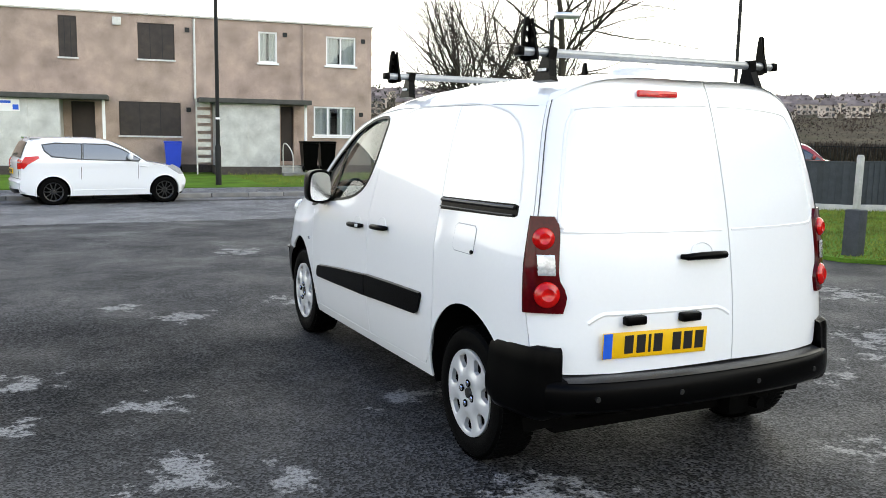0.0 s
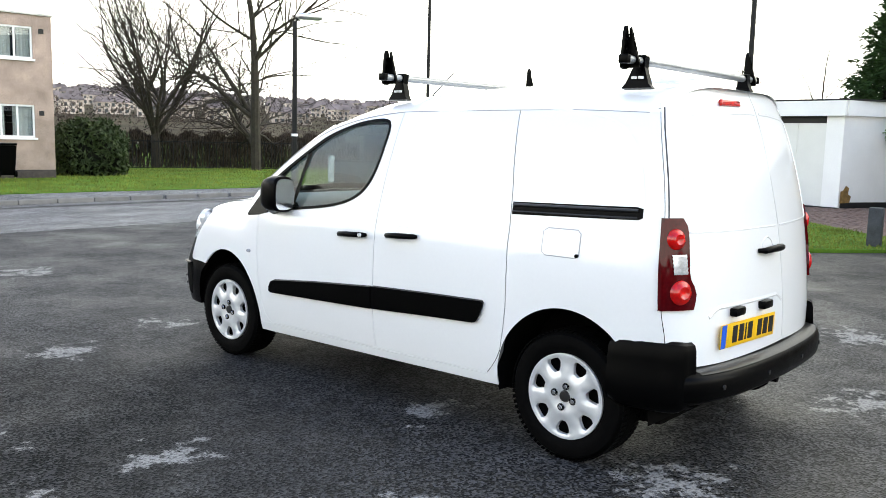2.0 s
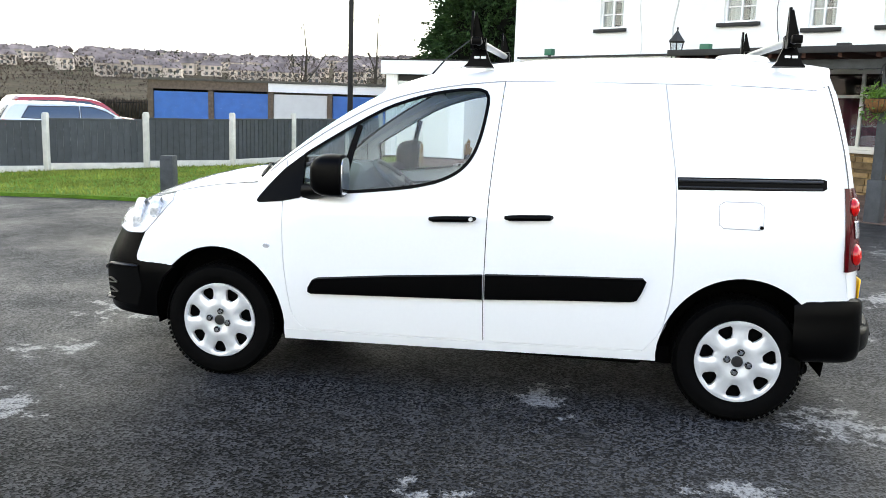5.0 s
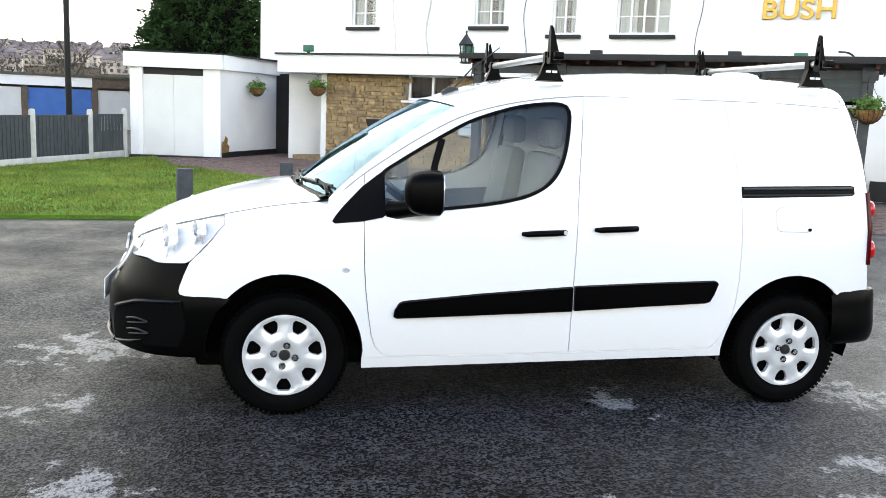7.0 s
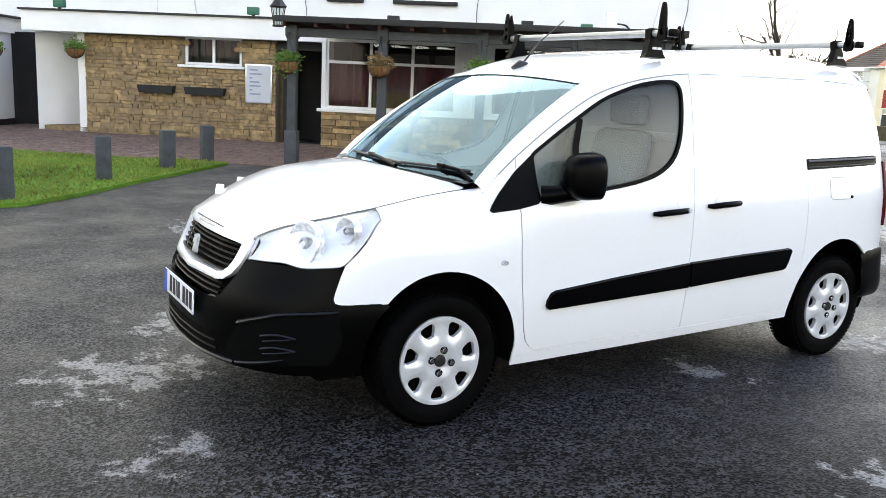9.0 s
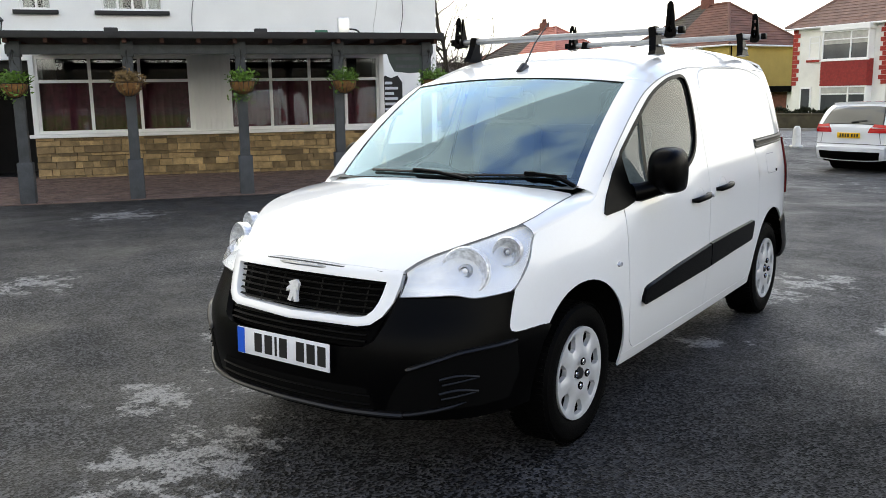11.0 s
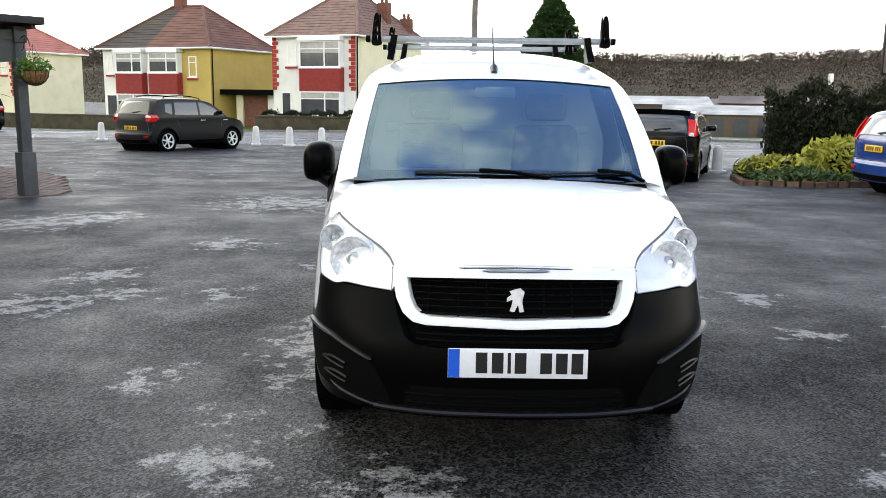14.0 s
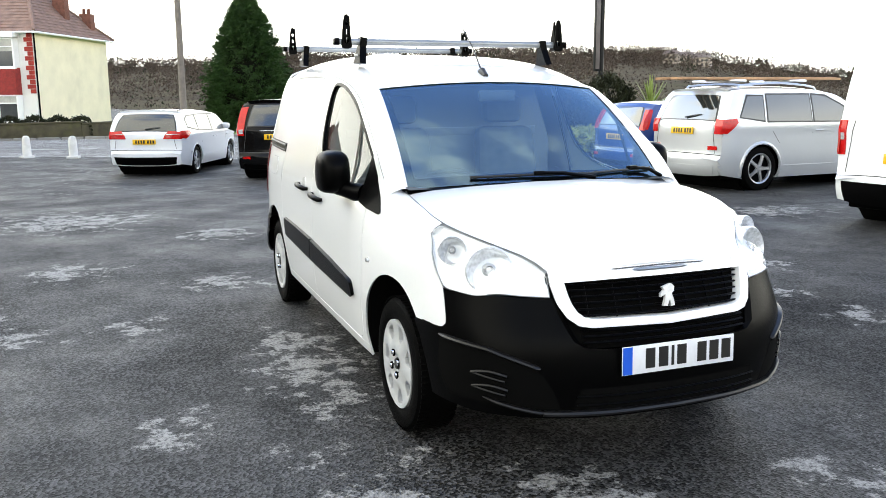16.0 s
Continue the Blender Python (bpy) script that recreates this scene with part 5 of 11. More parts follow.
def make_wheel(m, parent, r=0.312, w=0.195, cap=M_SILVER, rim=True):
    wheel = new("wheel")
    wheel.parent = parent
    wheel.matrix_local = m
    bm = bmesh.new()
    hw = w / 2
    prof = [(0.19, -hw * 0.8), (0.21, -hw), (0.26, -hw * 1.04), (0.29, -hw * 0.98), (r - 0.008, -hw * 0.80), (r, -hw * 0.55), (r, 0), (r, hw * 0.55), (r - 0.008, hw * 0.80), (0.29, hw * 0.98), (0.26, hw * 1.04), (0.22, hw * 1.0), (0.205, hw * 0.86), (0.19, hw * 0.7)]
    put_spin(bm, prof, 48)
    tyre = part("tyre", bm, M_RUBBER, wheel, "black tyre")
    bm = bmesh.new()
    for k in range(72):
        a = 2 * math.pi * k / 72
        for zz in (-0.062, 0.0, 0.062):
            put_box(bm, (0, 0, 0), (0.006, 0.017, 0.05), 0, Matrix.Rotation(a + zz, 4, "Z") @ Matrix.Translation((r - 0.0024, 0, zz)))
    part("tread", bm, M_RUBBER, tyre)["kind"] = "stuff"
    bm = bmesh.new()
    hub_cap(bm)
    for v in bm.verts:
        v.co.z += hw * 0.80
    part("hub_cap", bm, cap, wheel, "silver seven-spoke wheel trim", sharp=50)
    bm = bmesh.new()
    put_spin(bm, [(0.0, hw * 0.45), (0.12, hw * 0.42), (0.20, hw * 0.5), (0.205, hw * 0.8)], 32)
    part("steel_rim", bm, M_DARK, wheel, "black steel rim")
    bm = bmesh.new()
    put_spin(bm, [(0.0, hw * 0.8 + 0.026), (0.024, hw * 0.8 + 0.024), (0.029, hw * 0.8 + 0.014)], 20)
    part("cap_badge", bm, M_INK, wheel, "black centre badge")
    for k in range(4):
        a = radians(45 + 90 * k + 8)
        bm = bmesh.new()
        put_spin(bm, [(0.0, 0.0), (0.010, 0.0), (0.014, -0.008), (0.014, -0.02)], 8, Matrix.Translation((0.053 * math.cos(a), 0.053 * math.sin(a), hw * 0.8 + 0.036)))
        bolt = part("wheel_bolt", bm, M_CHROME, wheel)
        # dark ring in place of the shade round a sunken bolt
        bm = bmesh.new()
        put_spin(bm, [(0.0145, -0.010), (0.0175, -0.005), (0.018, -0.012)], 10, Matrix.Translation((0.053 * math.cos(a), 0.053 * math.sin(a), hw * 0.8 + 0.036)))
        part("bolt_recess", bm, M_DARK, bolt)
    return wheel


for x, y, spin in ((-0.752, 1.265, 25), (-0.775, -1.463, 24), (0.752, 1.265, 60), (0.775, -1.463, 0)):
    side = math.copysign(1, x)
    make_wheel(Matrix.Translation((x, y, 0.311)) @ Matrix.Rotation(radians(90 * side), 4, "Y") @ Matrix.Rotation(radians(spin), 4, "Z"), van)

# roof rack
for y0, zb in ((-0.09, 1.838), (-1.62, 1.874)):
    bar = new("roof_bar")
    bar.parent = van
    bm = bmesh.new()
    put_tube(bm, [(-0.745, y0, zb), (0.745, y0, zb)], 0.021, 14, flat=0.9)
    part("bar_tube", bm, M_BAR, bar, "dull aluminium cross bar")
    for sgn in (-1, 1):
        bm = bmesh.new()
        put_box(bm, (sgn * 0.745, y0, zb), (0.03, 0.05, 0.04), 0.006)
        part("end_cap", bm, M_BLACK, bar)
        bm = bmesh.new()
        zc = zb - 0.105
        h = zb - zc
        o = [(-0.078, -0.020), (0.078, -0.020), (0.060, 0.0), (0.030, h - 0.03), (0.028, h + 0.026), (-0.028, h + 0.026), (-0.030, h - 0.03), (-0.060, 0.0)]
        put_prism(bm, o, -0.020, 0.020, Matrix.Translation((sgn * 0.605, y0, zc)) @ Matrix.Rotation(radians(-9 * sgn), 4, "Y") @ Matrix.Rotation(radians(90), 4, "Z") @ Matrix.Rotation(radians(90), 4, "X"))
        bmesh.ops.recalc_face_normals(bm, faces=bm.faces)
        part("rack_foot", bm, M_BLACK, bar, "black bracket with pale stickers", smooth=False)
        bm = bmesh.new()
        for k in (-0.022, 0.012):
            put_box(bm, (sgn * 0.629, y0 + k, zc + 0.03), (0.006, 0.026, 0.012))
        part("foot_sticker", bm, M_WHITEPL, bar, "white sticker", smooth=False)
        bm = bmesh.new()
        o = smooth_path([(-0.026, -0.045), (0.030, -0.045), (0.028, 0.02), (0.022, 0.085), (0.012, 0.135), (-0.008, 0.138), (-0.018, 0.08), (-0.024, 0.0)], 3, True)
        mm = Matrix.Translation((sgn * 0.69, y0 + 0.030, zb + 0.01)) @ (Matrix.Diagonal((sgn, 1, 1, 1)) @ Matrix.Rotation(radians(90), 4, "X"))
        side_web = [(0.030, -0.045), (0.024, 0.05), (0.020, 0.13), (0.012, 0.136), (-0.006, 0.06), (-0.036, -0.02), (-0.038, -0.045)]
        put_prism(bm, side_web, -0.005, 0.005, Matrix.Translation((sgn * 0.672, y0, zb + 0.01)) @ Matrix.Rotation(radians(90), 4, "Z") @ Matrix.Rotation(radians(90), 4, "X"))
        rows = []
        loop = [tuple(p) for p in o]
        shape = []
        cuts = [(-0.004, 0.017), (0.046, 0.014), (0.090, 0.010)]
        for side in (1, -1):
            lo_hi = _cut(loop, 0, 0.001, side > 0)
            i = [k for k in range(len(lo_hi)) if abs(lo_hi[k][0] - 0.001) < 1e-9 and abs(lo_hi[(k + 1) % len(lo_hi)][0] - 0.001) < 1e-9][0]
            seq = lo_hi[i + 1:] + lo_hi[:i + 1]
            down = seq[-1][1] > seq[0][1]
            ins = []
            order = sorted(cuts, key=lambda c: -c[0] if down else c[0])
            for cz, r in order:
                arcp = [(0.001 + side * r * math.sin(math.pi * k / 8), cz + (r if down else -r) * math.cos(math.pi * k / 8)) for k in range(9)]
                ins += arcp
            seq = seq + ins
            put_prism(bm, seq, -0.006, 0.006, mm)
        bmesh.ops.triangulate(bm, faces=[fc for fc in bm.faces if len(fc.verts) > 4])
        bmesh.ops.recalc_face_normals(bm, faces=bm.faces)
        part("ladder_stop", bm, M_BLACK, bar, "black upright stop with round holes", smooth=False)
# aerial and roof vent
aer = new("aerial")
aer.parent = van
bm = bmesh.new()
put_tube(bm, [(0.0, 0.27, 1.662), (0.0, 0.315, 1.662), (0.0, 0.365, 1.632)], [0.012, 0.022, 0.016], 10)
put_tube(bm, [(0.0, 0.305, 1.660), (0.0, 0.19, 1.79), (0.0, 0.03, 1.915)], [0.006, 0.004, 0.003], 6)
part("aerial_rod", bm, M_INK, aer)
bm = bmesh.new()
put_spin(bm, [(0.0, 0.045), (0.10, 0.043), (0.135, 0.034), (0.15, 0.015), (0.155, -0.01)], 28, Matrix.Translation((0.0, -1.49, ROOF(-1.49) - 0.004)) @ Matrix.Diagonal((0.95, 1.0, 1, 1)))
part("roof_vent", bm, M_PAINT, van, "white roof vent")

# cab interior
bm = bmesh.new()
put_prism(bm, [(-0.75, 0.395), (0.75, 0.395), (0.75, 1.25), (0.62, 1.64), (-0.62, 1.64), (-0.75, 1.25)], 0.285, 0.315, Matrix.Rotation(radians(90), 4, "X"))
for zz in (0.7, 1.0, 1.3):
    put_box(bm, (0, -0.283, zz), (1.3, 0.012, 0.05), 0.004)
part("bulkhead", bm, M_LINING, van, "pale grey bulkhead")
bm = bmesh.new()
rows = []
for x in (-0.72, -0.5, -0.2, 0.0, 0.2, 0.5, 0.72):
    h = 0.05 * math.exp(-((x - 0.36) / 0.2) ** 2)
    rows.append([Vector((x, y, z)) for y, z in ((1.10, 1.09), (0.95, 1.115), (0.80, 1.10 + h), (0.70, 1.075 + h), (0.64, 1.0), (0.66, 0.8), (0.72, 0.6))])
put_loft(bm, rows)
part("dashboard", bm, M_DASH, van, "dark grey dashboard")
stw = new("steering_wheel")
stw.parent = van
stw.matrix_local = Matrix.Translation((0.36, 0.56, 1.02)) @ Matrix.Rotation(radians(38), 4, "X")
bm = bmesh.new()
put_tube(bm, [(0.185 * math.cos(a * math.pi / 18), 0.185 * math.sin(a * math.pi / 18), 0) for a in range(37)], 0.016, 8, caps=False)
part("rim", bm, M_DASH, stw)
bm = bmesh.new()
for a in (0, 180, 270):
    put_tube(bm, [(0, 0, -0.02), (0.18 * math.cos(radians(a)), 0.18 * math.sin(radians(a)), 0)], [0.03, 0.018], 8, flat=0.5)
put_spin(bm, [(0, 0.02), (0.05, 0.015), (0.07, -0.01), (0.06, -0.05)], 16)
part("spoke", bm, M_DASH, stw)
for x in (0.36, -0.36):
    seat = new("seat")
    seat.parent = van
    bm = bmesh.new()
    put_box(bm, (x, 0.18, 0.72), (0.48, 0.50, 0.16), 0.05)
    part("cushion", bm, M_SEAT, seat)
    bm = bmesh.new()
    put_box(bm, (0, 0, 0.30), (0.46, 0.13, 0.60), 0.05, Matrix.Translation((x, -0.07, 0.74)) @ Matrix.Rotation(radians(10), 4, "X"), taper=0.86)
    part("backrest", bm, M_SEAT, seat)
    bm = bmesh.new()
    put_box(bm, (x, -0.19, 1.44), (0.26, 0.10, 0.17), 0.04)
    part("headrest", bm, M_SEAT, seat)
bm = bmesh.new()
put_box(bm, (0, 0.25, 0.42), (1.5, 1.06, 0.06))
part("cab_floor", bm, M_DASH, van)
bm = bmesh.new()
put_box(bm, (0, screen(0, 0.9).y - 0.03, screen(0, 0.88).z - 0.03), (0.22, 0.03, 0.06), 0.012)
part("inner_mirror", bm, M_DASH, van, "black interior mirror")
bm = bmesh.new()
rows = [[Vector((q * 0.62, y, ROOF(y) - 0.06 - 0.05 * abs(q) ** 3)) for q in (-1, -0.7, -0.35, 0, 0.35, 0.7, 1)] for y in (-0.3, -0.1, 0.1, 0.28)]
put_loft(bm, rows)
part("headlining", bm, M_LINING, van, "pale headlining")

# ---- ground ----
PUB0, PUBU, PUBV = Vector((10.0, -2.3)), Vector((-0.605, -0.796)), Vector((0.796, -0.605))


def pub_xy(u, v):
    p = PUB0 + PUBU * u + PUBV * v
    return p.x, p.y


def ground_z(x, y):
    d = Vector((x, y)) - PUB0
    v = d.dot(PUBV)
    z = -0.28 * ss(6, 17, y) - 0.22 * ss(5, 17, -y) + 0.10 * ss(-0.5, 3.5, v) * ss(4, 9, x) * ss(-24, -15, y) * ss(9, 5, y)
    r = math.hypot(x, y)
    if r > 30:
        k = ss(0.55, 0.85, (-0.8 * x - 0.6 * y) / r)
        z -= 4.2 * ss(42, 105, r) * k + 0.45 * ss(32, 48, r) * ss(30, 42, -y)
    return z


def ground_sheet(name, xs, ys, material, lift=0.0, inside=None, label="", category="", kind="structure"):
    bm = bmesh.new()
    vs = [[bm.verts.new((x, y, ground_z(x, y) + lift)) for x in xs] for y in ys]
    for j in range(len(ys) - 1):
        for i in range(len(xs) - 1):
            if inside and not inside((xs[i] + xs[i + 1]) / 2, (ys[j] + ys[j + 1]) / 2):
                continue
            bm.faces.new((vs[j][i], vs[j][i + 1], vs[j + 1][i + 1], vs[j + 1][i]))
    ob = part(name, bm, material, None, "", 60)
    return tagged(ob, label, category, kind=kind)


def ground_poly(name, outline, material, lift, label, category, cell=1.0, kind="structure"):
    """A sheet over an outline, a little above the ground, with its edge turned down."""
    bm = bmesh.new()
    put_panel(bm, outline, lambda x, y: Vector((x, y, ground_z(x, y) + lift)), cell, cell, lip=0)
    edges = [e for e in bm.edges if len(e.link_faces) == 1]
    ex = bmesh.ops.extrude_edge_only(bm, edges=edges)
    for v in [g for g in ex["geom"] if isinstance(g, bmesh.types.BMVert)]:
        v.co.z -= 0.12
    bmesh.ops.recalc_face_normals(bm, faces=bm.faces)
    return tagged(part(name, bm, material, None, "", 40), label, category, kind=kind)


def steps(a, b, n):
    return [a + (b - a) * i / n for i in range(n + 1)]


# centre and reach of the worn places in the tarmac round the van
WORN = [(-2.03, 2.59, 0.3), (-1.6, 2.08, 0.38), (-0.4, 5.6, 0.5), (-2.1, -0.14, 0.3), (-2.15, -1.15, 0.4), (-2.83, 0.55, 0.35), (-0.79, -0.53, 0.3), (1.2, -2.3, 0.5),
        (-0.78, -2.0, 0.45), (4.5, 0.84, 0.6), (-0.61, 2.43, 0.3), (-1.7, -1.38, 0.25), (0.42, 2.45, 0.55), (1.2, 2.0, 0.4), (7.7, -2.15, 0.8), (0.88, 1.64, 0.2), (-0.98, -2.65, 0.5),
        (1.82, 0.92, 0.3), (3.1, -0.6, 0.5), (3.1, -1.7, 0.5), (-2.05, -4.0, 0.4), (1.0, 0.2, 0.55), (1.95, -1.1, 0.35), (2.7, -1.05, 0.4), (2.45, -3.3, 0.6), (2.5, -6.8, 1.5),
        (1.03, 0.75, 0.4), (1.0, -0.35, 0.45), (0.4, 2.12, 0.4), (1.3, 1.42, 0.2), (3.3, -0.65, 0.55), (4.5, -5.0, 0.9),
        (-3.5, -1.2, 0.4), (-2.86, -0.2, 0.3), (0.9, -5.0, 0.7), (5.0, -4.5, 1.0), (-6.0, -4.0, 0.8)]
far_x = [-900, -400, -200, -120] + steps(-80, -6, 37)[:-1] + steps(-6, 10, 128)[:-1] + steps(10, 80, 35) + [120, 200, 400, 900]
far_y = [-900, -400, -200, -120] + steps(-80, -9, 35)[:-1] + steps(-9, 7, 128)[:-1] + steps(7, 80, 36) + [120, 200, 400, 900]
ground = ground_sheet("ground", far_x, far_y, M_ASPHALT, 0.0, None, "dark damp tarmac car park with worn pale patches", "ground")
wear = ground.data.attributes.new("wear", "FLOAT", "POINT")
co = np.empty(len(ground.data.vertices) * 3)
ground.data.vertices.foreach_get("co", co)
co = co.reshape(-1, 3)
amount = 0.42 * np.clip((np.hypot(co[:, 0], co[:, 1]) - 5.0) / 6.0, 0.25, 1.0)
for wx, wy, wr in WORN:
    amount = np.maximum(amount, 0.92 * np.exp(-((co[:, 0] - wx) ** 2 + (co[:, 1] - wy) ** 2) / (wr * wr)))
wear.data.foreach_set("value", amount.astype(np.float32))
# how far the van's painted shade reaches over the tarmac
van_shade = ground.data.attributes.new("van_shade", "FLOAT", "POINT")
van_shade.data.foreach_set("value", np.exp(-(((co[:, 0] + 2.3) / 1.5) ** 2 + ((co[:, 1] - 0.9) / 1.7) ** 2) ** 2).astype(np.float32))

# ---- the public house ----
M_RENDER = surf("white_render", (0.86, 0.865, 0.855), 0.85, 0.05, 1.2, 0.12, 90, dirt=0.12, dirt_col=(0.45, 0.44, 0.40))
M_STONE = surf("buff_stone", (0.33, 0.235, 0.12), 0.9, 0.35, 9, 0.5, 60, rand=0.45, dirt=0.4, dirt_col=(0.07, 0.055, 0.035))
M_STONE2 = surf("brown_stone", (0.21, 0.15, 0.08), 0.9, 0.35, 9, 0.5, 60, rand=0.4, dirt=0.4, dirt_col=(0.05, 0.04, 0.03))
M_MORTAR = surf("mortar", (0.20, 0.17, 0.12), 0.95, 0.2, 10, 0.3, 100)
M_UPVC = surf("white_upvc", (0.84, 0.84, 0.84), 0.4, 0.03, 3)
M_GREYWOOD = surf("grey_stained_timber", (0.055, 0.060, 0.065), 0.75, 0.25, 7, 0.35, 60, dirt=0.3, dirt_col=(0.04, 0.042, 0.04))
M_DARKROOF = surf("dark_felt_roof", (0.022, 0.021, 0.020), 0.8, 0.25, 5, 0.3, 50)
M_CURTAIN = surf("maroon_curtain", (0.13, 0.022, 0.040), 0.9, 0.4, 12)
M_PANE = glass_mat("window_glass", (0.80, 0.83, 0.83), ior=1.6)
# Near-black stands for unlit interiors: their shade is in the colour.
M_ROOM = surf("room_shade", (0.012, 0.011, 0.011), 0.9, 0.3, 3)
M_NET = surf("net_curtain", (0.62, 0.62, 0.60), 0.9, 0.15, 14)
M_SLATE = surf("slate_roof", (0.05, 0.052, 0.058), 0.7, 0.3, 6, 0.3, 20)
M_GOLD = surf("gold_letters", (0.50, 0.31, 0.06), 0.32, 0.25, 8, metal=0.55)
M_SILL = surf("black_sill", (0.008, 0.008, 0.008), 0.6, 0.1)
M_BRICKPAVE = surf("brick_paviour", (0.155, 0.105, 0.088), 0.85, 0.3, 8, 0.3, 80, rand=0.3, dirt=0.3)
M_PAVEBED = surf("paving_sand", (0.07, 0.055, 0.045), 0.95, 0.2, 10)
M_COIR = surf("coir_basket", (0.20, 0.10, 0.035), 0.95, 0.35, 25, 0.6, 70)
M_LEAF = surf("basket_leaf", (0.10, 0.20, 0.02), 0.6, 0.5, 18, rand=0.2)
M_LEAFDRY = surf("dry_leaf", (0.20, 0.13, 0.05), 0.8, 0.4, 18)
M_GREENLAMP = surf("green_lamp_case", (0.02, 0.13, 0.07), 0.45, 0.1)
M_BOARD = surf("white_notice_board", (0.55, 0.58, 0.62), 0.35, 0.05, 4)
M_PLINTH = surf("black_plinth_paint", (0.012, 0.012, 0.012), 0.7, 0.2, 5)
M_CONC = surf("pale_concrete", (0.55, 0.54, 0.50), 0.9, 0.15, 6, 0.3, 70, dirt=0.25, dirt_col=(0.2, 0.2, 0.17))

PUBM = Matrix(((PUBU.x, PUBV.x, 0, PUB0.x), (PUBU.y, PUBV.y, 0, PUB0.y), (0, 0, 1, 0), (0, 0, 0, 1)))
pub = thing("public_house", PUBM, "white rendered two-storey pub with single-storey stone and glazed front", "pub")


def lbox(name, u0, u1, v0, v1, z0, z1, material, parent, label="", bevel=0.0):
    bm = bmesh.new()
    put_box(bm, ((u0 + u1) / 2, (v0 + v1) / 2, (z0 + z1) / 2), (abs(u1 - u0), abs(v1 - v0), abs(z1 - z0)), bevel)
    return part(name, bm, material, parent, label, smooth=bevel > 0)


def wall_with_holes(name, u0, u1, z0, z1, v, thick, holes, material, parent, label=""):
    """A wall in the plane v, with rectangular holes (u0, u1, z0, z1) through it."""
    us = sorted({u0, u1, *[h[0] for h in holes], *[h[1] for h in holes]})
    zs = sorted({z0, z1, *[h[2] for h in holes], *[h[3] for h in holes]})
    bm = bmesh.new()
    front, back = {}, {}

    def vert(store, u, z, vv):
        if (u, z) not in store:
            store[(u, z)] = bm.verts.new((u, vv, z))
        return store[(u, z)]

    for a, b in zip(us, us[1:]):
        for c, d in zip(zs, zs[1:]):
            um, zm = (a + b) / 2, (c + d) / 2
            if any(h[0] < um < h[1] and h[2] < zm < h[3] for h in holes):
                continue
            for store, vv in ((front, v), (back, v + thick)):
                q = [vert(store, *p, vv) for p in ((a, c), (b, c), (b, d), (a, d))]
                bm.faces.new(q if vv == v else q[::-1])
    keys = {vv: k for k, vv in front.items()}
    for e in [e for e in bm.edges if len(e.link_faces) == 1 and e.verts[0] in keys and e.verts[1] in keys]:
        a, b = e.verts
        bm.faces.new((a, b, back[keys[b]], back[keys[a]]))
    bmesh.ops.recalc_face_normals(bm, faces=bm.faces)
    return part(name, bm, material, parent, label, smooth=False)


def casement(parent, u0, u1, z0, z1, v, ups=(), transom=None, depth=0.07, bar=0.055, behind="curtain", name="window", glaze=None, barmat=None, panel_ups=()):
    """A window in its hole: frame, uprights, a transom, panes, and what hangs behind."""
    win = new(name)
    win.parent = parent
    fm = barmat or M_UPVC
    lbox("frame_foot", u0, u1, v, v + depth, z0, z0 + bar, fm, win)
    lbox("frame_head", u0, u1, v, v + depth, z1 - bar, z1, fm, win)
    for a in (u0, u1 - bar):
        lbox("frame_side", a, a + bar, v, v + depth, z0 + bar, z1 - bar, fm, win)
    for a in ups:
        lbox("mullion", a - bar / 2, a + bar / 2, v + 0.004, v + depth, z0 + bar, z1 - bar, fm, win)
    edges = [u0 + bar, *[x for a in ups for x in (a - bar / 2, a + bar / 2)], u1 - bar]
    for i in range(0, len(edges), 2):
        if transom:
            lbox("transom", edges[i], edges[i + 1], v + 0.004, v + depth, transom - bar / 2, transom + bar / 2, fm, win)
        spans = ((z0 + bar, transom - bar / 2), (transom + bar / 2, z1 - bar)) if transom else ((z0 + bar, z1 - bar),)
        for c, d in spans:
            g = lbox("pane", edges[i], edges[i + 1], v + depth * 0.5, v + depth * 0.5 + 0.006, c, d, glaze or M_PANE, win)
            g.visible_shadow = False
    # "dark" hangs no curtain but a near-black sheet for the room's shade
    if behind:
        mat = {"curtain": M_CURTAIN, "net": M_NET, "dark": M_ROOM}[behind]
        bm = bmesh.new()
        n = max(8, int((u1 - u0) / 0.05))
        top = (transom or z1 - 0.06) if behind == "curtain" else z1 - 0.04
        rows = [[Vector((u0 + 0.03 + (u1 - u0 - 0.06) * i / n, v + 0.16 + 0.018 * math.sin(i * 2.1) + 0.01 * math.sin(i * 0.7), z)) for i in range(n + 1)] for z in (z0 + 0.02, top)]
        put_loft(bm, rows)
        part("curtain", bm, mat, win, {"curtain": "maroon curtain", "net": "pale net curtain", "dark": "near-black sheet as an unlit room"}[behind])
    return win


# main block
UPW = [(-6.52, -5.78, 3.60, 4.66, 1), (-2.92, -2.12, 3.60, 4.66, 1), (-0.88, -0.28, 3.40, 4.60, 1), (0.68, 1.92, 3.40, 4.60, 2)]
EAVE = 5.05
wall_with_holes("wall", -9.55, 8.0, -0.1, EAVE, 5.8, 0.3, [w[:4] for w in UPW], M_RENDER, pub, "white painted render")
lbox("wall", -9.55, -9.25, 6.1, 13.5, -0.1, EAVE, M_RENDER, pub)
lbox("wall", 7.7, 8.0, 6.1, 13.5, -0.1, EAVE, M_RENDER, pub)
lbox("wall", -9.55, 8.0, 13.5, 13.8, -0.1, EAVE, M_RENDER, pub)
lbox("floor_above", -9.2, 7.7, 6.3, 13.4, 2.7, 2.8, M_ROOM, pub)
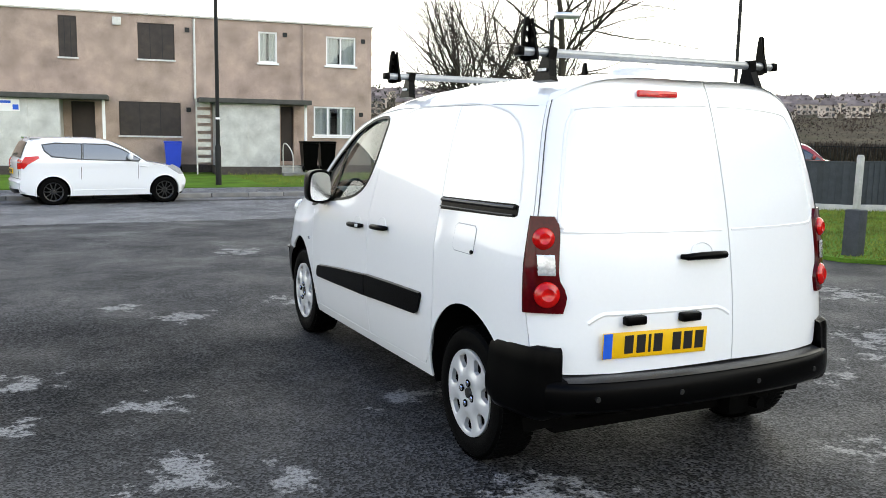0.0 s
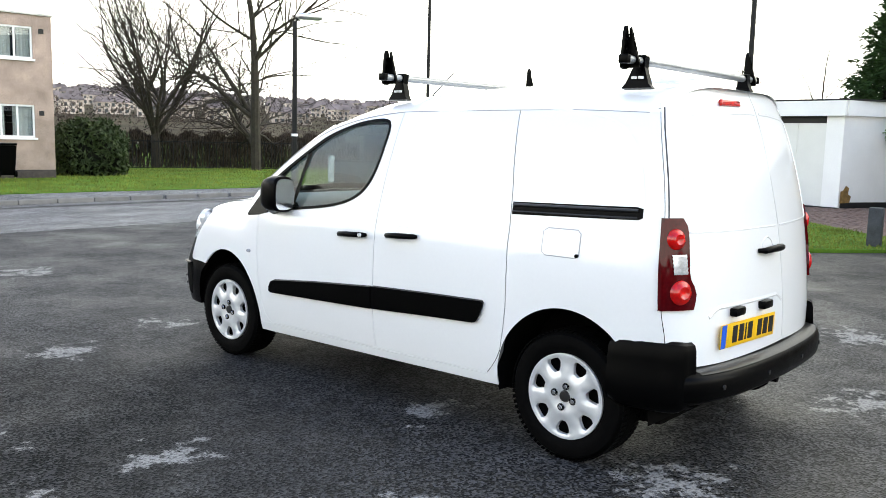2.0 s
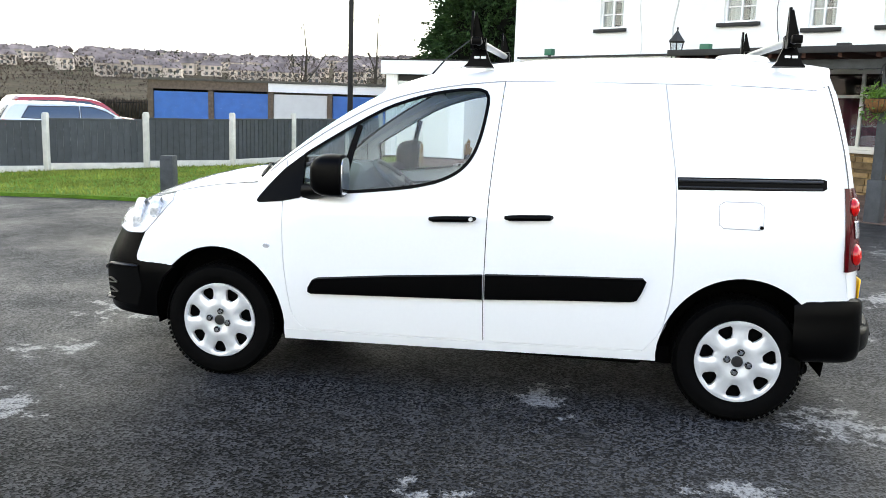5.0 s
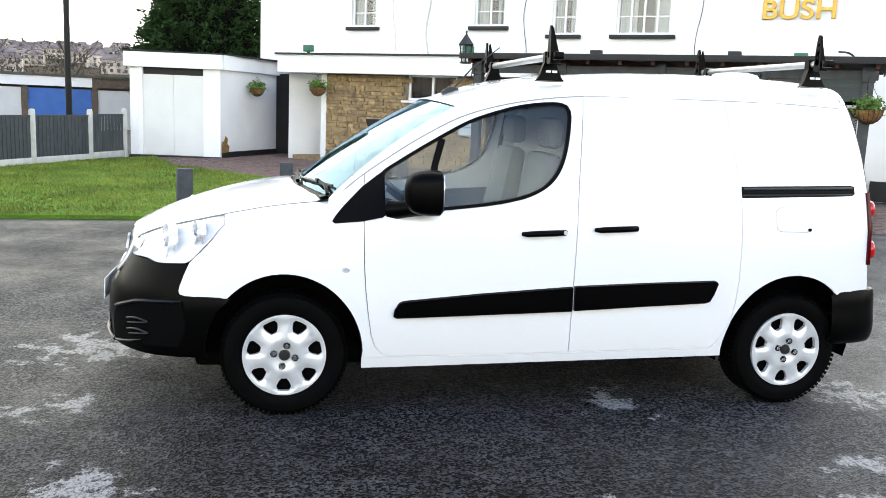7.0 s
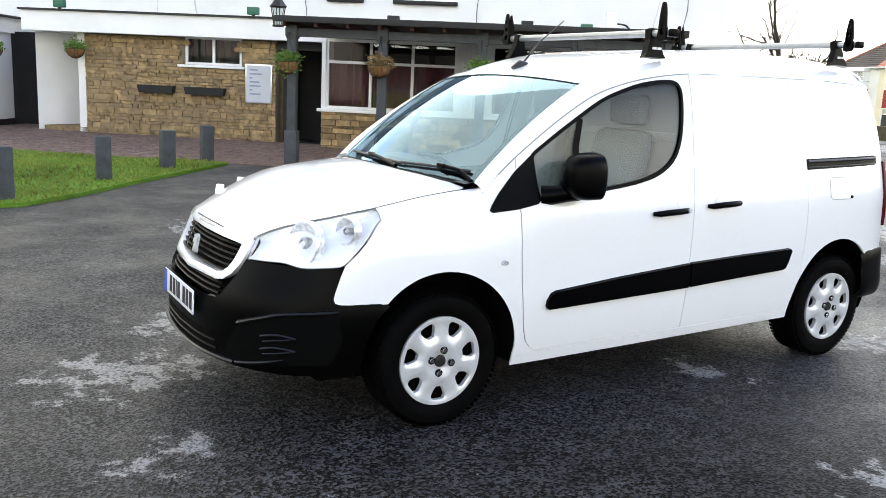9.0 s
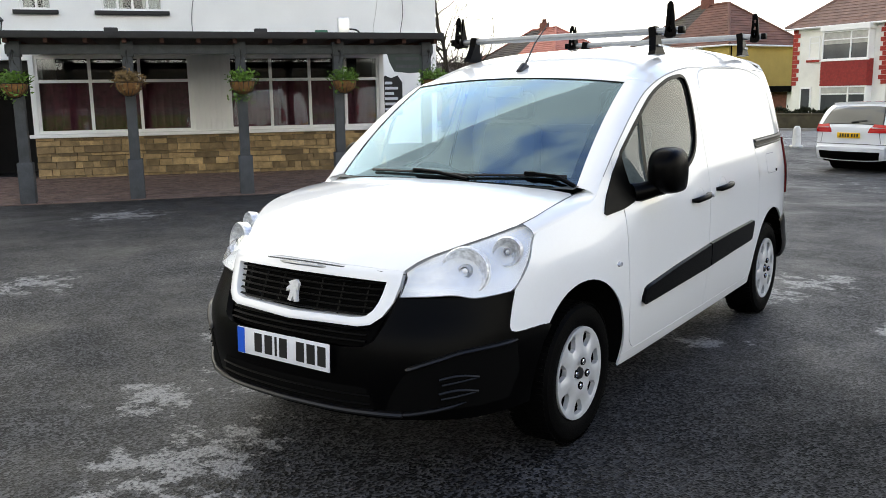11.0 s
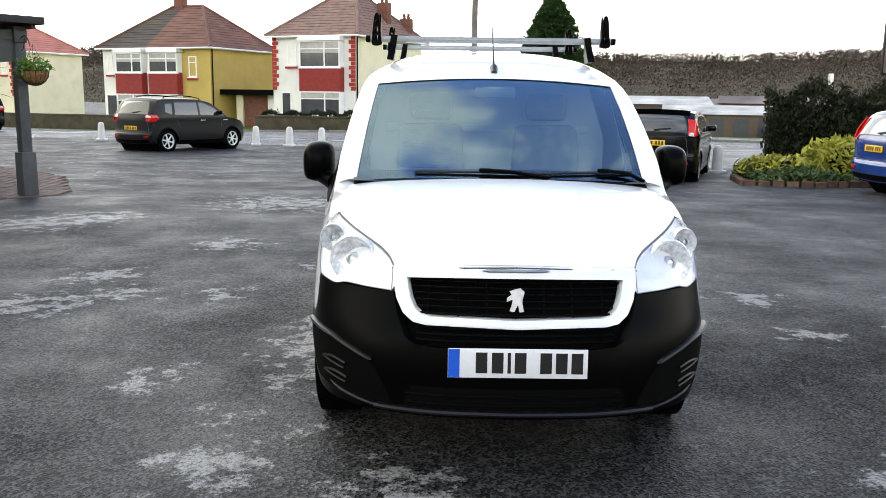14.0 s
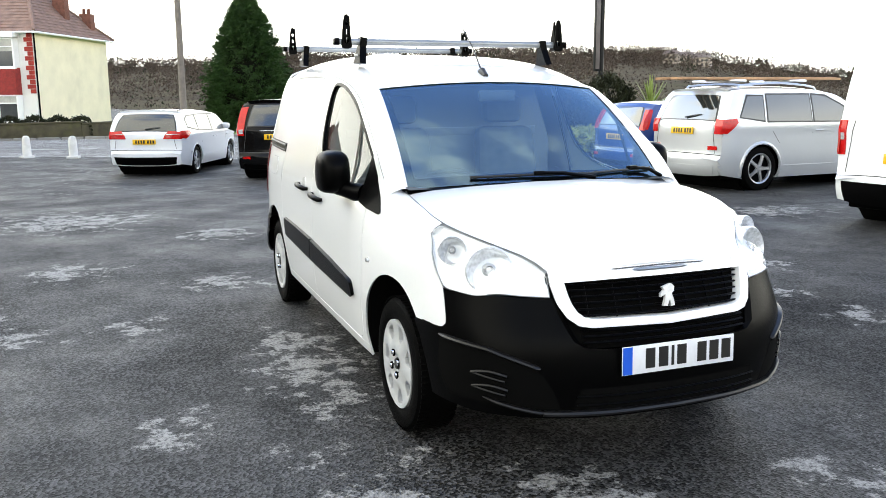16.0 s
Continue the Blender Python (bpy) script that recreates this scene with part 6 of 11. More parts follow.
lbox("inner_wall", -9.2, 7.7, 7.6, 7.7, 2.8, EAVE, M_ROOM, pub, "near-black wall as an unlit room")
bm = bmesh.new()
a, b = [(-9.8, 5.5), (8.25, 5.5), (8.25, 14.1), (-9.8, 14.1)], [(-9.8, 9.8), (8.25, 9.8)]
vs = [bm.verts.new((u, v, EAVE)) for u, v in a] + [bm.verts.new((u, v, 8.3)) for u, v in b]
for q in ((0, 1, 5, 4), (2, 3, 4, 5), (1, 2, 5), (3, 0, 4), (3, 2, 1, 0)):
    bm.faces.new([vs[i] for i in q])
part("roof", bm, M_SLATE, pub, "dark slate roof", smooth=False)
lbox("gutter", -9.8, 8.2, 5.42, 5.55, EAVE - 0.06, EAVE + 0.05, M_SILL, pub, "black gutter")
for u0, u1, z0, z1, kind in UPW:
    w = casement(pub, u0, u1, z0, z1, 5.88, ups=((u0 + u1) / 2,) if kind == 1 else (u0 + 0.32, (u0 + u1) / 2, u1 - 0.32), transom=z0 + (z1 - z0) * 0.68, bar=0.045, behind=None)
    for zz in ((z0 + z0 + (z1 - z0) * 0.68) / 2,):
        lbox("glazing_bar", u0 + 0.04, u1 - 0.04, 5.90, 5.93, zz - 0.012, zz + 0.012, M_UPVC, w)
    for s0, s1 in ((u0 + 0.03, u0 + (u1 - u0) * 0.34), (u1 - (u1 - u0) * 0.34, u1 - 0.03)):
        bm = bmesh.new()
        put_loft(bm, [[Vector((s0 + (s1 - s0) * i / 8, 6.06 + 0.02 * math.sin(i * 2.4), z)) for i in range(9)] for z in (z0 + 0.02, z1 - 0.03)])
        part("curtain", bm, M_NET, w, "pale patterned curtain")
    lbox("sill", u0 - 0.13, u1 + 0.13, 5.70, 5.86, z0 - 0.10, z0 - 0.015, M_SILL, w, "black painted sill", 0.01)
    if kind == 1 and u0 < -5:
        lbox("lintel", u0 - 0.06, u1 + 0.06, 5.76, 5.82, z1 + 0.06, z1 + 0.17, M_SILL, w, "black lintel")
lbox("plinth", 6.3, 8.03, 5.76, 5.79, 0, 0.42, M_PLINTH, pub, "black painted plinth")
lbox("plinth", 8.003, 8.03, 5.8, 13, 0, 0.42, M_PLINTH, pub)

# sign letters
txt = bpy.data.curves.new("sign_lettering", "FONT")
txt.body, txt.size, txt.extrude, txt.bevel_depth, txt.align_x = "BUSH", 0.56, 0.03, 0.006, "CENTER"
txt.offset = 0.003
txt.materials.append(M_GOLD)
letters = new("sign_lettering", txt)
letters.parent = pub
letters.matrix_local = Matrix.Translation((4.58, 5.775, 3.72)) @ Matrix.Rotation(radians(90), 4, "X") @ Matrix.Diagonal((1.10, 0.98, 1, 1))
letters["label"] = "raised gold capital letters"

# bay front under the canopy
BV = 3.2
bays = [(-0.36, 2.36), (3.05, 6.02)]
wall_with_holes("bay_wall", -0.45, 6.12, 0.86, 2.50, BV, 0.22, [(-0.36, 2.36, 0.93, 2.34), (3.05, 6.02, 0.93, 2.34)], M_RENDER, pub, "white boarded front")
lbox("bay_side", 5.92, 6.12, BV + 0.22, 5.79, 0.0, 2.50, M_RENDER, pub)
lbox("bay_side", -0.45, -0.25, BV + 0.22, 5.79, 0.0, 2.50, M_RENDER, pub)
lbox("bay_roof", -0.5, 6.2, 3.1, 5.79, 2.50, 2.60, M_DARKROOF, pub)
lbox("bay_room", -0.2, 5.9, 4.9, 5.0, 0.1, 2.4, M_ROOM, pub, "near-black wall as an unlit bar")
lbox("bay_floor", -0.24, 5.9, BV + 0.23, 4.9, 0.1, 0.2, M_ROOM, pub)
for k in range(6):
    lbox("cladding_board", 2.40 + 0.1 * k, 2.496 + 0.1 * k, BV - 0.014, BV - 0.002, 0.95, 2.34, M_UPVC, pub, "white cladding board", 0.003)
casement(pub, -0.36, 2.36, 0.93, 2.34, BV + 0.03, ups=(0.57, 1.44), transom=1.88)
casement(pub, 3.05, 6.02, 0.93, 2.34, BV + 0.03, ups=(3.86, 4.62, 5.34), transom=1.88)
lbox("window_sill", -0.52, 6.2, BV - 0.10, BV - 0.003, 0.86, 0.925, M_UPVC, pub, "white projecting sill", 0.01)
lbox("plinth_core", -0.44, 6.11, BV + 0.03, BV + 0.2, -0.05, 0.855, M_MORTAR, pub)
lbox("plinth_core", 6.0, 6.10, BV + 0.2, 5.79, -0.05, 0.855, M_MORTAR, pub)


STONES = [0]
STONE_REST = {False: ([], []), True: ([], [])}
M_STONE_R = surf("buff_stone_joined", (0.33, 0.235, 0.12), 0.9, 0.5, 5, 0.5, 60, dirt=0.5, dirt_col=(0.13, 0.10, 0.06), fine=12)


def stones(parent, u0, u1, z0, z1, v, holes=(), seed=3, along=None):
    """Coursed stones of uneven length, each a piece on a shared mesh."""
    rnd = random.Random(seed)
    mats = [M_STONE, M_STONE, M_STONE2]
    base = {}
    z = z0
    while z < z1 - 0.03:
        h = min(rnd.choice([0.055, 0.07, 0.085, 0.10, 0.13]), z1 - z)
        u = u0
        while u < u1 - 0.02:
            w = min(rnd.choice([0.13, 0.18, 0.24, 0.32, 0.42]), u1 - u)
            if u1 - u - w < 0.08:
                w = u1 - u
            if not any(a < u + w / 2 < b and c < z + h / 2 < d for a, b, c, d in holes):
                key = rnd.randrange(6)
                if key not in base:
                    bm = bmesh.new()
                    put_box(bm, (0, 0, 0), (1, 1, 1), 0.0)
                    for vv in bm.verts:
                        vv.co += Vector((rnd.uniform(-0.03, 0.03), rnd.uniform(-0.25, 0.25) if vv.co.y < 0 else 0, rnd.uniform(-0.06, 0.06)))
                    me = bpy.data.meshes.new("stone")
                    bm.to_mesh(me)
                    bm.free()
                    me.materials.append(mats[key % 3])
                    base[key] = me
                loc, sc = (u + w / 2, v + 0.012, z + h / 2), (w - 0.010, 0.075, h - 0.010)
                if along:
                    loc = along(u + w / 2, v + 0.012, z + h / 2)
                    sc = (0.075, w - 0.010, h - 0.010)
                mt = Matrix.LocRotScale(loc, Euler((0, 0, 0)), sc)
                if STONES[0] < 300:
                    STONES[0] += 1
                    ob = new("stone", base[key])
                    ob.parent = parent
                    ob.matrix_local = mt
                else:
                    k = len(STONE_REST[key % 3 == 2][0])
                    STONE_REST[key % 3 == 2][0].extend(tuple(mt @ vv.co) for vv in base[key].vertices)
                    STONE_REST[key % 3 == 2][1].extend(tuple(k + q for q in pp.vertices) for pp in base[key].polygons)
            u += w
        z += h


stones(pub, -0.44, 6.11, 0.02, 0.855, BV, seed=3)
stones(pub, BV, 5.7, 0.02, 0.855, 6.11, seed=4, along=lambda u, v, z: (6.085, u, z))
# left range: stone wall, fascia, passage
SV = 3.85
lbox("stone_core", -5.95, -3.68, SV + 0.03, SV + 0.3, -0.05, 2.30, M_MORTAR, pub)
lbox("stone_core", -3.68, -2.40, SV + 0.03, SV + 0.3, -0.05, 1.68, M_MORTAR, pub)
lbox("stone_core", -2.40, -1.62, SV + 0.03, SV + 0.3, -0.05, 2.30, M_MORTAR, pub)
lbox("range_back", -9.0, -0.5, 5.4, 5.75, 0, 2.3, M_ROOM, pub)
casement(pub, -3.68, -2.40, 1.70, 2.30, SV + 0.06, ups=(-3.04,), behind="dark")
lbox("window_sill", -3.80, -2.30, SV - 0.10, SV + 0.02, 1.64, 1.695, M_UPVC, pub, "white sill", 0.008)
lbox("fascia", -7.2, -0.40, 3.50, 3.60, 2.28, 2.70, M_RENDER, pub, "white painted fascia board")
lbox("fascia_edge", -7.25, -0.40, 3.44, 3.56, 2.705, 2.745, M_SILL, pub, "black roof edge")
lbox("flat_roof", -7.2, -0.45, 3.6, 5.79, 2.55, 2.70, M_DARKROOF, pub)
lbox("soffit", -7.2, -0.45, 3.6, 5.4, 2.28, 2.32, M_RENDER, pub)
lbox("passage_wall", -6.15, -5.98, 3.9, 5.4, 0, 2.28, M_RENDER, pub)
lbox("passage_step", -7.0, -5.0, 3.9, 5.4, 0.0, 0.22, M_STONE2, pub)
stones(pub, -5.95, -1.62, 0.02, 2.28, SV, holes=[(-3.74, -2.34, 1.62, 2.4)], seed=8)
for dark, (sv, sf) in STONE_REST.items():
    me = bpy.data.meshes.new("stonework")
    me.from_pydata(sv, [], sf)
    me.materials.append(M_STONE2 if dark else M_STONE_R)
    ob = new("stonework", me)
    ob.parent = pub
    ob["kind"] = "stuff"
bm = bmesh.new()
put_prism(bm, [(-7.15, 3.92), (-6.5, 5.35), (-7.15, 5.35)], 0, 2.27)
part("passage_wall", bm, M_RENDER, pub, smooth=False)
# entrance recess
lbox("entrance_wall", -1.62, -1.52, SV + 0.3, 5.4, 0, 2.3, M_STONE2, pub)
lbox("entrance_back", -1.52, -0.5, 5.2, 5.3, 0, 2.4, M_ROOM, pub, "near-black sheet as doorway shade")
lbox("entrance_head", -1.6, -0.46, SV, SV + 0.1, 2.10, 2.30, M_PLINTH, pub)
dr = new("door")
dr.parent = pub
lbox("door_leaf", -1.5, -1.42, 4.0, 4.9, 0.15, 2.05, M_PLINTH, dr, "black panelled door")

# canopy on posts
can = thing("canopy", PUBM, "grey timber canopy on five posts in front of the pub", "canopy")
for u in (-0.13, 1.42, 3.08, 4.62, 6.10):
    post = new("post")
    post.parent = can
    zg = 0.02
    bm = bmesh.new()
    put_box(bm, (u, 0, (zg + 0.62) / 2 - 0.02), (0.215, 0.215, 0.64 - zg + 0.04), 0.012)
    part("post_foot", bm, M_GREYWOOD, post)
    bm = bmesh.new()
    put_box(bm, (u, 0, 1.42), (0.15, 0.15, 1.62), 0.01)
    part("post_shaft", bm, M_GREYWOOD, post)
    bm = bmesh.new()
    put_box(bm, (u, -0.005, 2.28), (0.18, 0.19, 0.22), 0.008)
    part("post_head", bm, M_GREYWOOD, post)
    bm = bmesh.new()
    put_tube(bm, smooth_path([(u, -0.08, 2.22), (u, -0.2, 2.26), (u, -0.30, 2.20), (u, -0.33, 2.12)], 4), 0.008, 6)
    put_tube(bm, smooth_path([(u, -0.09, 2.06), (u, -0.16, 2.10), (u, -0.20, 2.24)], 4), 0.006, 6)
    part("hook_bracket", bm, M_SILL, post, "black iron bracket")
lbox("beam", -0.25, 6.22, -0.055, 0.055, 2.205, 2.345, M_GREYWOOD, can, "", 0.006)
for u in np.linspace(-0.2, 6.2, 13):
    lbox("rafter", float(u) - 0.03, float(u) + 0.03, -0.28, 3.18, 2.36, 2.45, surf("red_brown_timber", (0.06, 0.022, 0.014), 0.8, 0.2) if u < -0.1 else bpy.data.materials["red_brown_timber"], can)
lbox("canopy_roof", -0.34, 6.30, -0.34, 3.19, 2.455, 2.50, M_DARKROOF, can, "dark felt roof", 0.006)
lbox("canopy_edge", -0.36, 6.32, -0.37, -0.343, 2.42, 2.52, M_DARKROOF, can, "", 0.006)
lbox("canopy_edge", 6.303, 6.33, -0.34, 3.19, 2.42, 2.52, M_DARKROOF, can)


def leaf_cloud(bm, centre, radii, count, size, rnd, hang=0.0, flat=0.0):
    """Small leaves, each two triangles bent along its rib, through an ellipsoid with an uneven edge."""
    c = Vector(centre)
    for _ in range(count):
        d = Vector((rnd.gauss(0, 1), rnd.gauss(0, 1), rnd.gauss(0, 1))).normalized()
        lump = 0.75 + 0.45 * noise.noise(d * 2.3 + c)
        r = rnd.random() ** 0.4 * lump
        p = c + Vector((d.x * radii[0] * r, d.y * radii[1] * r, d.z * radii[2] * r))
        p.z -= hang * rnd.random() ** 3
        s = size * rnd.uniform(0.6, 1.4)
        a = Vector((rnd.uniform(-1, 1), rnd.uniform(-1, 1), rnd.uniform(-0.7, 0.7) * (1 - flat))).normalized()
        b = a.cross(Vector((rnd.uniform(-1, 1), rnd.uniform(-1, 1), rnd.uniform(-1, 1)))).normalized()
        v = [bm.verts.new(q) for q in (p - a * s, p + b * s * 0.42, p + a * s, p - b * s * 0.42)]
        bm.faces.new((v[0], v[1], v[2]))
        bm.faces.new((v[0], v[2], v[3]))


def basket(m, seed, dry=False, trail=0.1, chain=0.35, label=""):
    rnd = random.Random(seed)
    bk = thing("hanging_basket", m, label or "round coir hanging basket with green trailing plants", "hanging basket", "hanging baskets on the pub")
    bm = bmesh.new()
    put_spin(bm, [(0.0, -0.20), (0.08, -0.19), (0.15, -0.13), (0.185, -0.05), (0.19, 0.0), (0.175, 0.0), (0.14, -0.03), (0, -0.04)], 22)
    part("coir_liner", bm, M_COIR, bk, "brown coir liner")
    bm = bmesh.new()
    for k in range(8):
        a = math.pi * k / 8
        put_tube(bm, [(0.195 * math.cos(a) * math.cos(t), 0.195 * math.sin(a) * math.cos(t), -0.21 * abs(math.sin(t))) for t in [math.pi * i / 8 for i in range(9)]], 0.004, 4)
    put_tube(bm, [(0.196 * math.cos(2 * math.pi * k / 20), 0.196 * math.sin(2 * math.pi * k / 20), 0) for k in range(21)], 0.005, 4)
    part("wire_frame", bm, M_SILL, bk)
    bm = bmesh.new()
    for k in range(3):
        a = 2 * math.pi * k / 3
        put_tube(bm, [(0.19 * math.cos(a), 0.19 * math.sin(a), 0), (0, 0, chain)], 0.003, 4)
    part("chain", bm, M_SILL, bk)
    bm = bmesh.new()
    leaf_cloud(bm, (0, 0, 0.08), (0.31, 0.30, 0.17), 620, 0.031, rnd, hang=trail + 0.05)
    part("foliage", bm, M_LEAFDRY if dry else M_LEAF, bk, "dry brown stems" if dry else "green leaves", smooth=False)["kind"] = "stuff"
    return bk


for i, (u, dry, tr, du) in enumerate(((-0.13, False, 0.18, 0.0), (1.42, True, 0.10, 0.0), (3.08, False, 0.30, 0.0), (4.62, False, 0.14, 0.05), (6.10, False, 0.10, 0.05))):
    basket(PUBM @ Matrix.Translation((u + du, -0.31, 1.78)), 20 + i, dry, tr, 0.36, "round coir hanging basket with dry brown stems" if dry else "")

# things on the front
for i, (u0, u1) in enumerate(((-4.68, -3.86), (-3.62, -2.72))):
    pl = thing("window_box", PUBM @ Matrix.Translation(((u0 + u1) / 2, SV - 0.12, 1.14)), "empty black plastic trough on a stone wall", "planter", "troughs on the stone wall")
    bm = bmesh.new()
    w = u1 - u0
    rows = [[Vector((x * k, y * k2, z)) for x, y in ((-w / 2, -0.09), (w / 2, -0.09), (w / 2, 0.09), (-w / 2, 0.09))] for z, k, k2 in ((-0.08, 0.92, 0.8), (0.08, 1, 1), (0.08, 0.97, 0.85), (-0.05, 0.9, 0.7))]
    vs = put_loft(bm, rows, True)
    bm.faces.new(vs[0])
    bm.faces.new(vs[-1])
    part("trough", bm, M_PLINTH, pl, smooth=False)
bd = thing("notice_board", PUBM @ Matrix.Translation((-1.99, SV - 0.03, 1.35)), "white framed notice board with faint blue writing", "notice board")
lbox("frame", -0.30, 0.30, -0.03, 0.0, -0.42, 0.42, M_ALU, bd, "", 0.006)
lbox("panel", -0.27, 0.27, -0.036, -0.031, -0.39, 0.39, M_BOARD, bd)
for k in range(7):
    lbox("writing_bar", -0.20, -0.20 + 0.3 * (0.6 + 0.4 * math.sin(k * 2.2)), -0.0385, -0.0365, 0.28 - k * 0.085, 0.31 - k * 0.085, surf("faint_ink", (0.25, 0.30, 0.42), 0.6, 0.1) if k == 0 else bpy.data.materials["faint_ink"], bd)
cb = thing("chalk_board", PUBM @ Matrix.Translation((6.88, 5.74, 1.58)), "tall black chalkboard with pale writing on a white wall", "chalkboard")
bm = bmesh.new()
o = [(-0.26, -0.50), (0.26, -0.50), (0.26, 0.26), (0.15, 0.42), (0, 0.36), (-0.15, 0.42), (-0.26, 0.26)]
put_prism(bm, o, -0.015, 0.015, Matrix.Rotation(radians(90), 4, "X"))
part("board", bm, M_PLINTH, cb, smooth=False)
for k in range(6):
    lbox("writing_bar", -0.16, 0.02 + 0.14 * abs(math.sin(k * 1.7)), -0.019, -0.0165, 0.22 - k * 0.12, 0.28 - k * 0.12, M_BOARD, cb)
sg = thing("hanging_sign", PUBM @ Matrix.Translation((5.78, -0.02, 2.05)), "dark green shaped board with faint letters under a canopy", "sign")
bm = bmesh.new()
put_prism(bm, [(-0.34, 0.16), (0.28, 0.16), (0.28, -0.14), (0.05, -0.16), (-0.22, -0.13), (-0.30, 0.02)], -0.015, 0.015, Matrix.Rotation(radians(90), 4, "X"))
part("board", bm, surf("dark_green_paint", (0.03, 0.045, 0.04), 0.6, 0.2), sg, smooth=False)
for k in range(2):
    lbox("writing_bar", -0.20, 0.2, -0.020, -0.0165, 0.05 - k * 0.12, 0.10 - k * 0.12, M_GREYWOOD, sg)
ln = thing("lantern", PUBM @ Matrix.Translation((-0.36, -0.1, 2.50)), "black iron lantern with a pointed cap on the canopy corner", "lantern")
bm = bmesh.new()
put_spin(bm, [(0.0, 0.42), (0.02, 0.40), (0.012, 0.36), (0.03, 0.33), (0.13, 0.20), (0.15, 0.18), (0.14, 0.16), (0.02, 0.16)], 6)
part("cap", bm, M_SILL, ln, smooth=False)
bm = bmesh.new()
put_spin(bm, [(0.12, 0.16), (0.07, -0.12), (0.0, -0.12)], 6)
part("glass", bm, M_PANE, ln, smooth=False)
bm = bmesh.new()
for k in range(6):
    a = 2 * math.pi * k / 6
    put_tube(bm, [(0.122 * math.cos(a), 0.122 * math.sin(a), 0.16), (0.072 * math.cos(a), 0.072 * math.sin(a), -0.13)], 0.008, 4)
put_box(bm, (0, 0, -0.14), (0.15, 0.15, 0.03))
part("lantern_frame", bm, M_SILL, ln)
for nm, u, v, z, mat, lab in (("floodlight", -6.45, 3.75, 2.82, M_GREENLAMP, "green cased floodlight on the flat roof"), ("floodlight", -2.1, 3.75, 2.82, M_GREENLAMP, "green cased floodlight on the flat roof"),
                              ("floodlight", 1.0, 3.3, 2.72, M_SILL, "black floodlight above the canopy"), ("floodlight", 3.72, 3.3, 2.72, M_SILL, "black floodlight above the canopy"), ("floodlight", 4.9, 3.3, 2.70, M_GREENLAMP, "small green floodlight above the canopy")):
    fl = thing(nm, PUBM @ Matrix.Translation((u, v, z)), lab, "floodlight", "floodlights on the pub")
    lbox("case", -0.12, 0.12, -0.07, 0.07, -0.03, 0.13, mat, fl, "", 0.015)
    lbox("bracket", -0.03, 0.03, -0.02, 0.02, -0.20, -0.03, M_SILL, fl)
ac = thing("flue", PUBM @ Matrix.Translation((5.4, 3.6, 2.6)), "grey metal flue box with a black hose on the bay roof", "flue")
lbox("flue_box", -0.11, 0.11, -0.08, 0.08, 0.0, 0.50, M_ALU, ac, "", 0.01)
bm = bmesh.new()
put_tube(bm, smooth_path([(0.1, 0, 0.28), (0.3, 0.1, 0.26), (0.5, 0.3, 0.12), (0.9, 0.5, 0.02)], 5), 0.018, 6)
part("hose", bm, M_SILL, ac)
for i, (u, z0, z1) in enumerate(((-5.2, 2.7, EAVE), (-1.55, 2.7, EAVE), (-4.2, 2.7, 4.9), (2.55, 2.6, EAVE), (6.55, 2.7, 4.9), (7.15, 2.7, 4.9))):
    cbl = thing("wall_cable", PUBM, "thin grey cable clipped to the white wall", "cable", "cables on the pub wall")
    bm = bmesh.new()
    put_tube(bm, smooth_path([(u + 0.06 * math.sin(k * 1.3 + i), 5.787, z0 + (z1 - z0) * k / 6) for k in range(7)], 3), 0.008 if i != 2 else 0.02, 5)
    part("cable", bm, M_GREYWOOD if i % 2 else M_NET, cbl)

# garage at the end of the range
G1, G2, G3 = Vector((17.30, 4.85)), Vector((16.95, 2.68)), Vector((20.2, 1.0))
gar = thing("pub_garage", pose(0, 0, 0), "white rendered flat-roofed store with a white double door", "garage")
M_WDOOR = surf("white_painted_door", (0.74, 0.75, 0.72), 0.6, 0.04, 2, dirt=0.1, dirt_col=(0.5, 0.5, 0.45))
ga = (G2 - G1).normalized()


def gbox(name, p, q, off0, off1, z0, z1, material, label="", parent=gar):
    """A box along the line p to q, from off0 to off1 in front of it."""
    d = (q - p).normalized()
    n = Vector((d.y, -d.x))
    o = [p + n * off0, q + n * off0, q + n * off1, p + n * off1]
    bm = bmesh.new()
    put_prism(bm, [tuple(k) for k in o], z0, z1)
    bmesh.ops.recalc_face_normals(bm, faces=bm.faces)
    return part(name, bm, material, parent, label, smooth=False)


fd0, fd1 = G1 + ga * 0.30, G1 + ga * 1.78
back1, back2 = G1 + Vector((5, -1.2)), G3 + Vector((2.5, 1))
gbox("pier", G1, fd0, 0, -0.25, 0, 2.25, M_RENDER)
gbox("pier", fd1, G2, 0, -0.25, 0, 2.25, M_RENDER)
gbox("door_leaf", fd0, fd0.lerp(fd1, 0.497), -0.08, -0.14, 0.12, 2.08, M_WDOOR, "white painted door leaf")
gbox("door_leaf", fd0.lerp(fd1, 0.503), fd1, -0.08, -0.14, 0.12, 2.08, M_WDOOR, "white painted door leaf")
gbox("door_head", fd0, fd1, -0.10, -0.2, 2.08, 2.26, M_SILL, "black gap over the door")
gbox("side_wall", G2, G3, 0, -0.2, 0, 2.25, M_RENDER)
gbox("fascia", G1 - ga * 0.12, G2 + ga * 0.05, 0.10, -0.3, 2.25, 2.60, M_RENDER, "white fascia")
gbox("fascia", G2, G3, 0.10, -0.2, 2.252, 2.602, M_RENDER, "white fascia")
gbox("side_wall", back1, G1, 0, -0.2, 0, 2.25, M_RENDER)
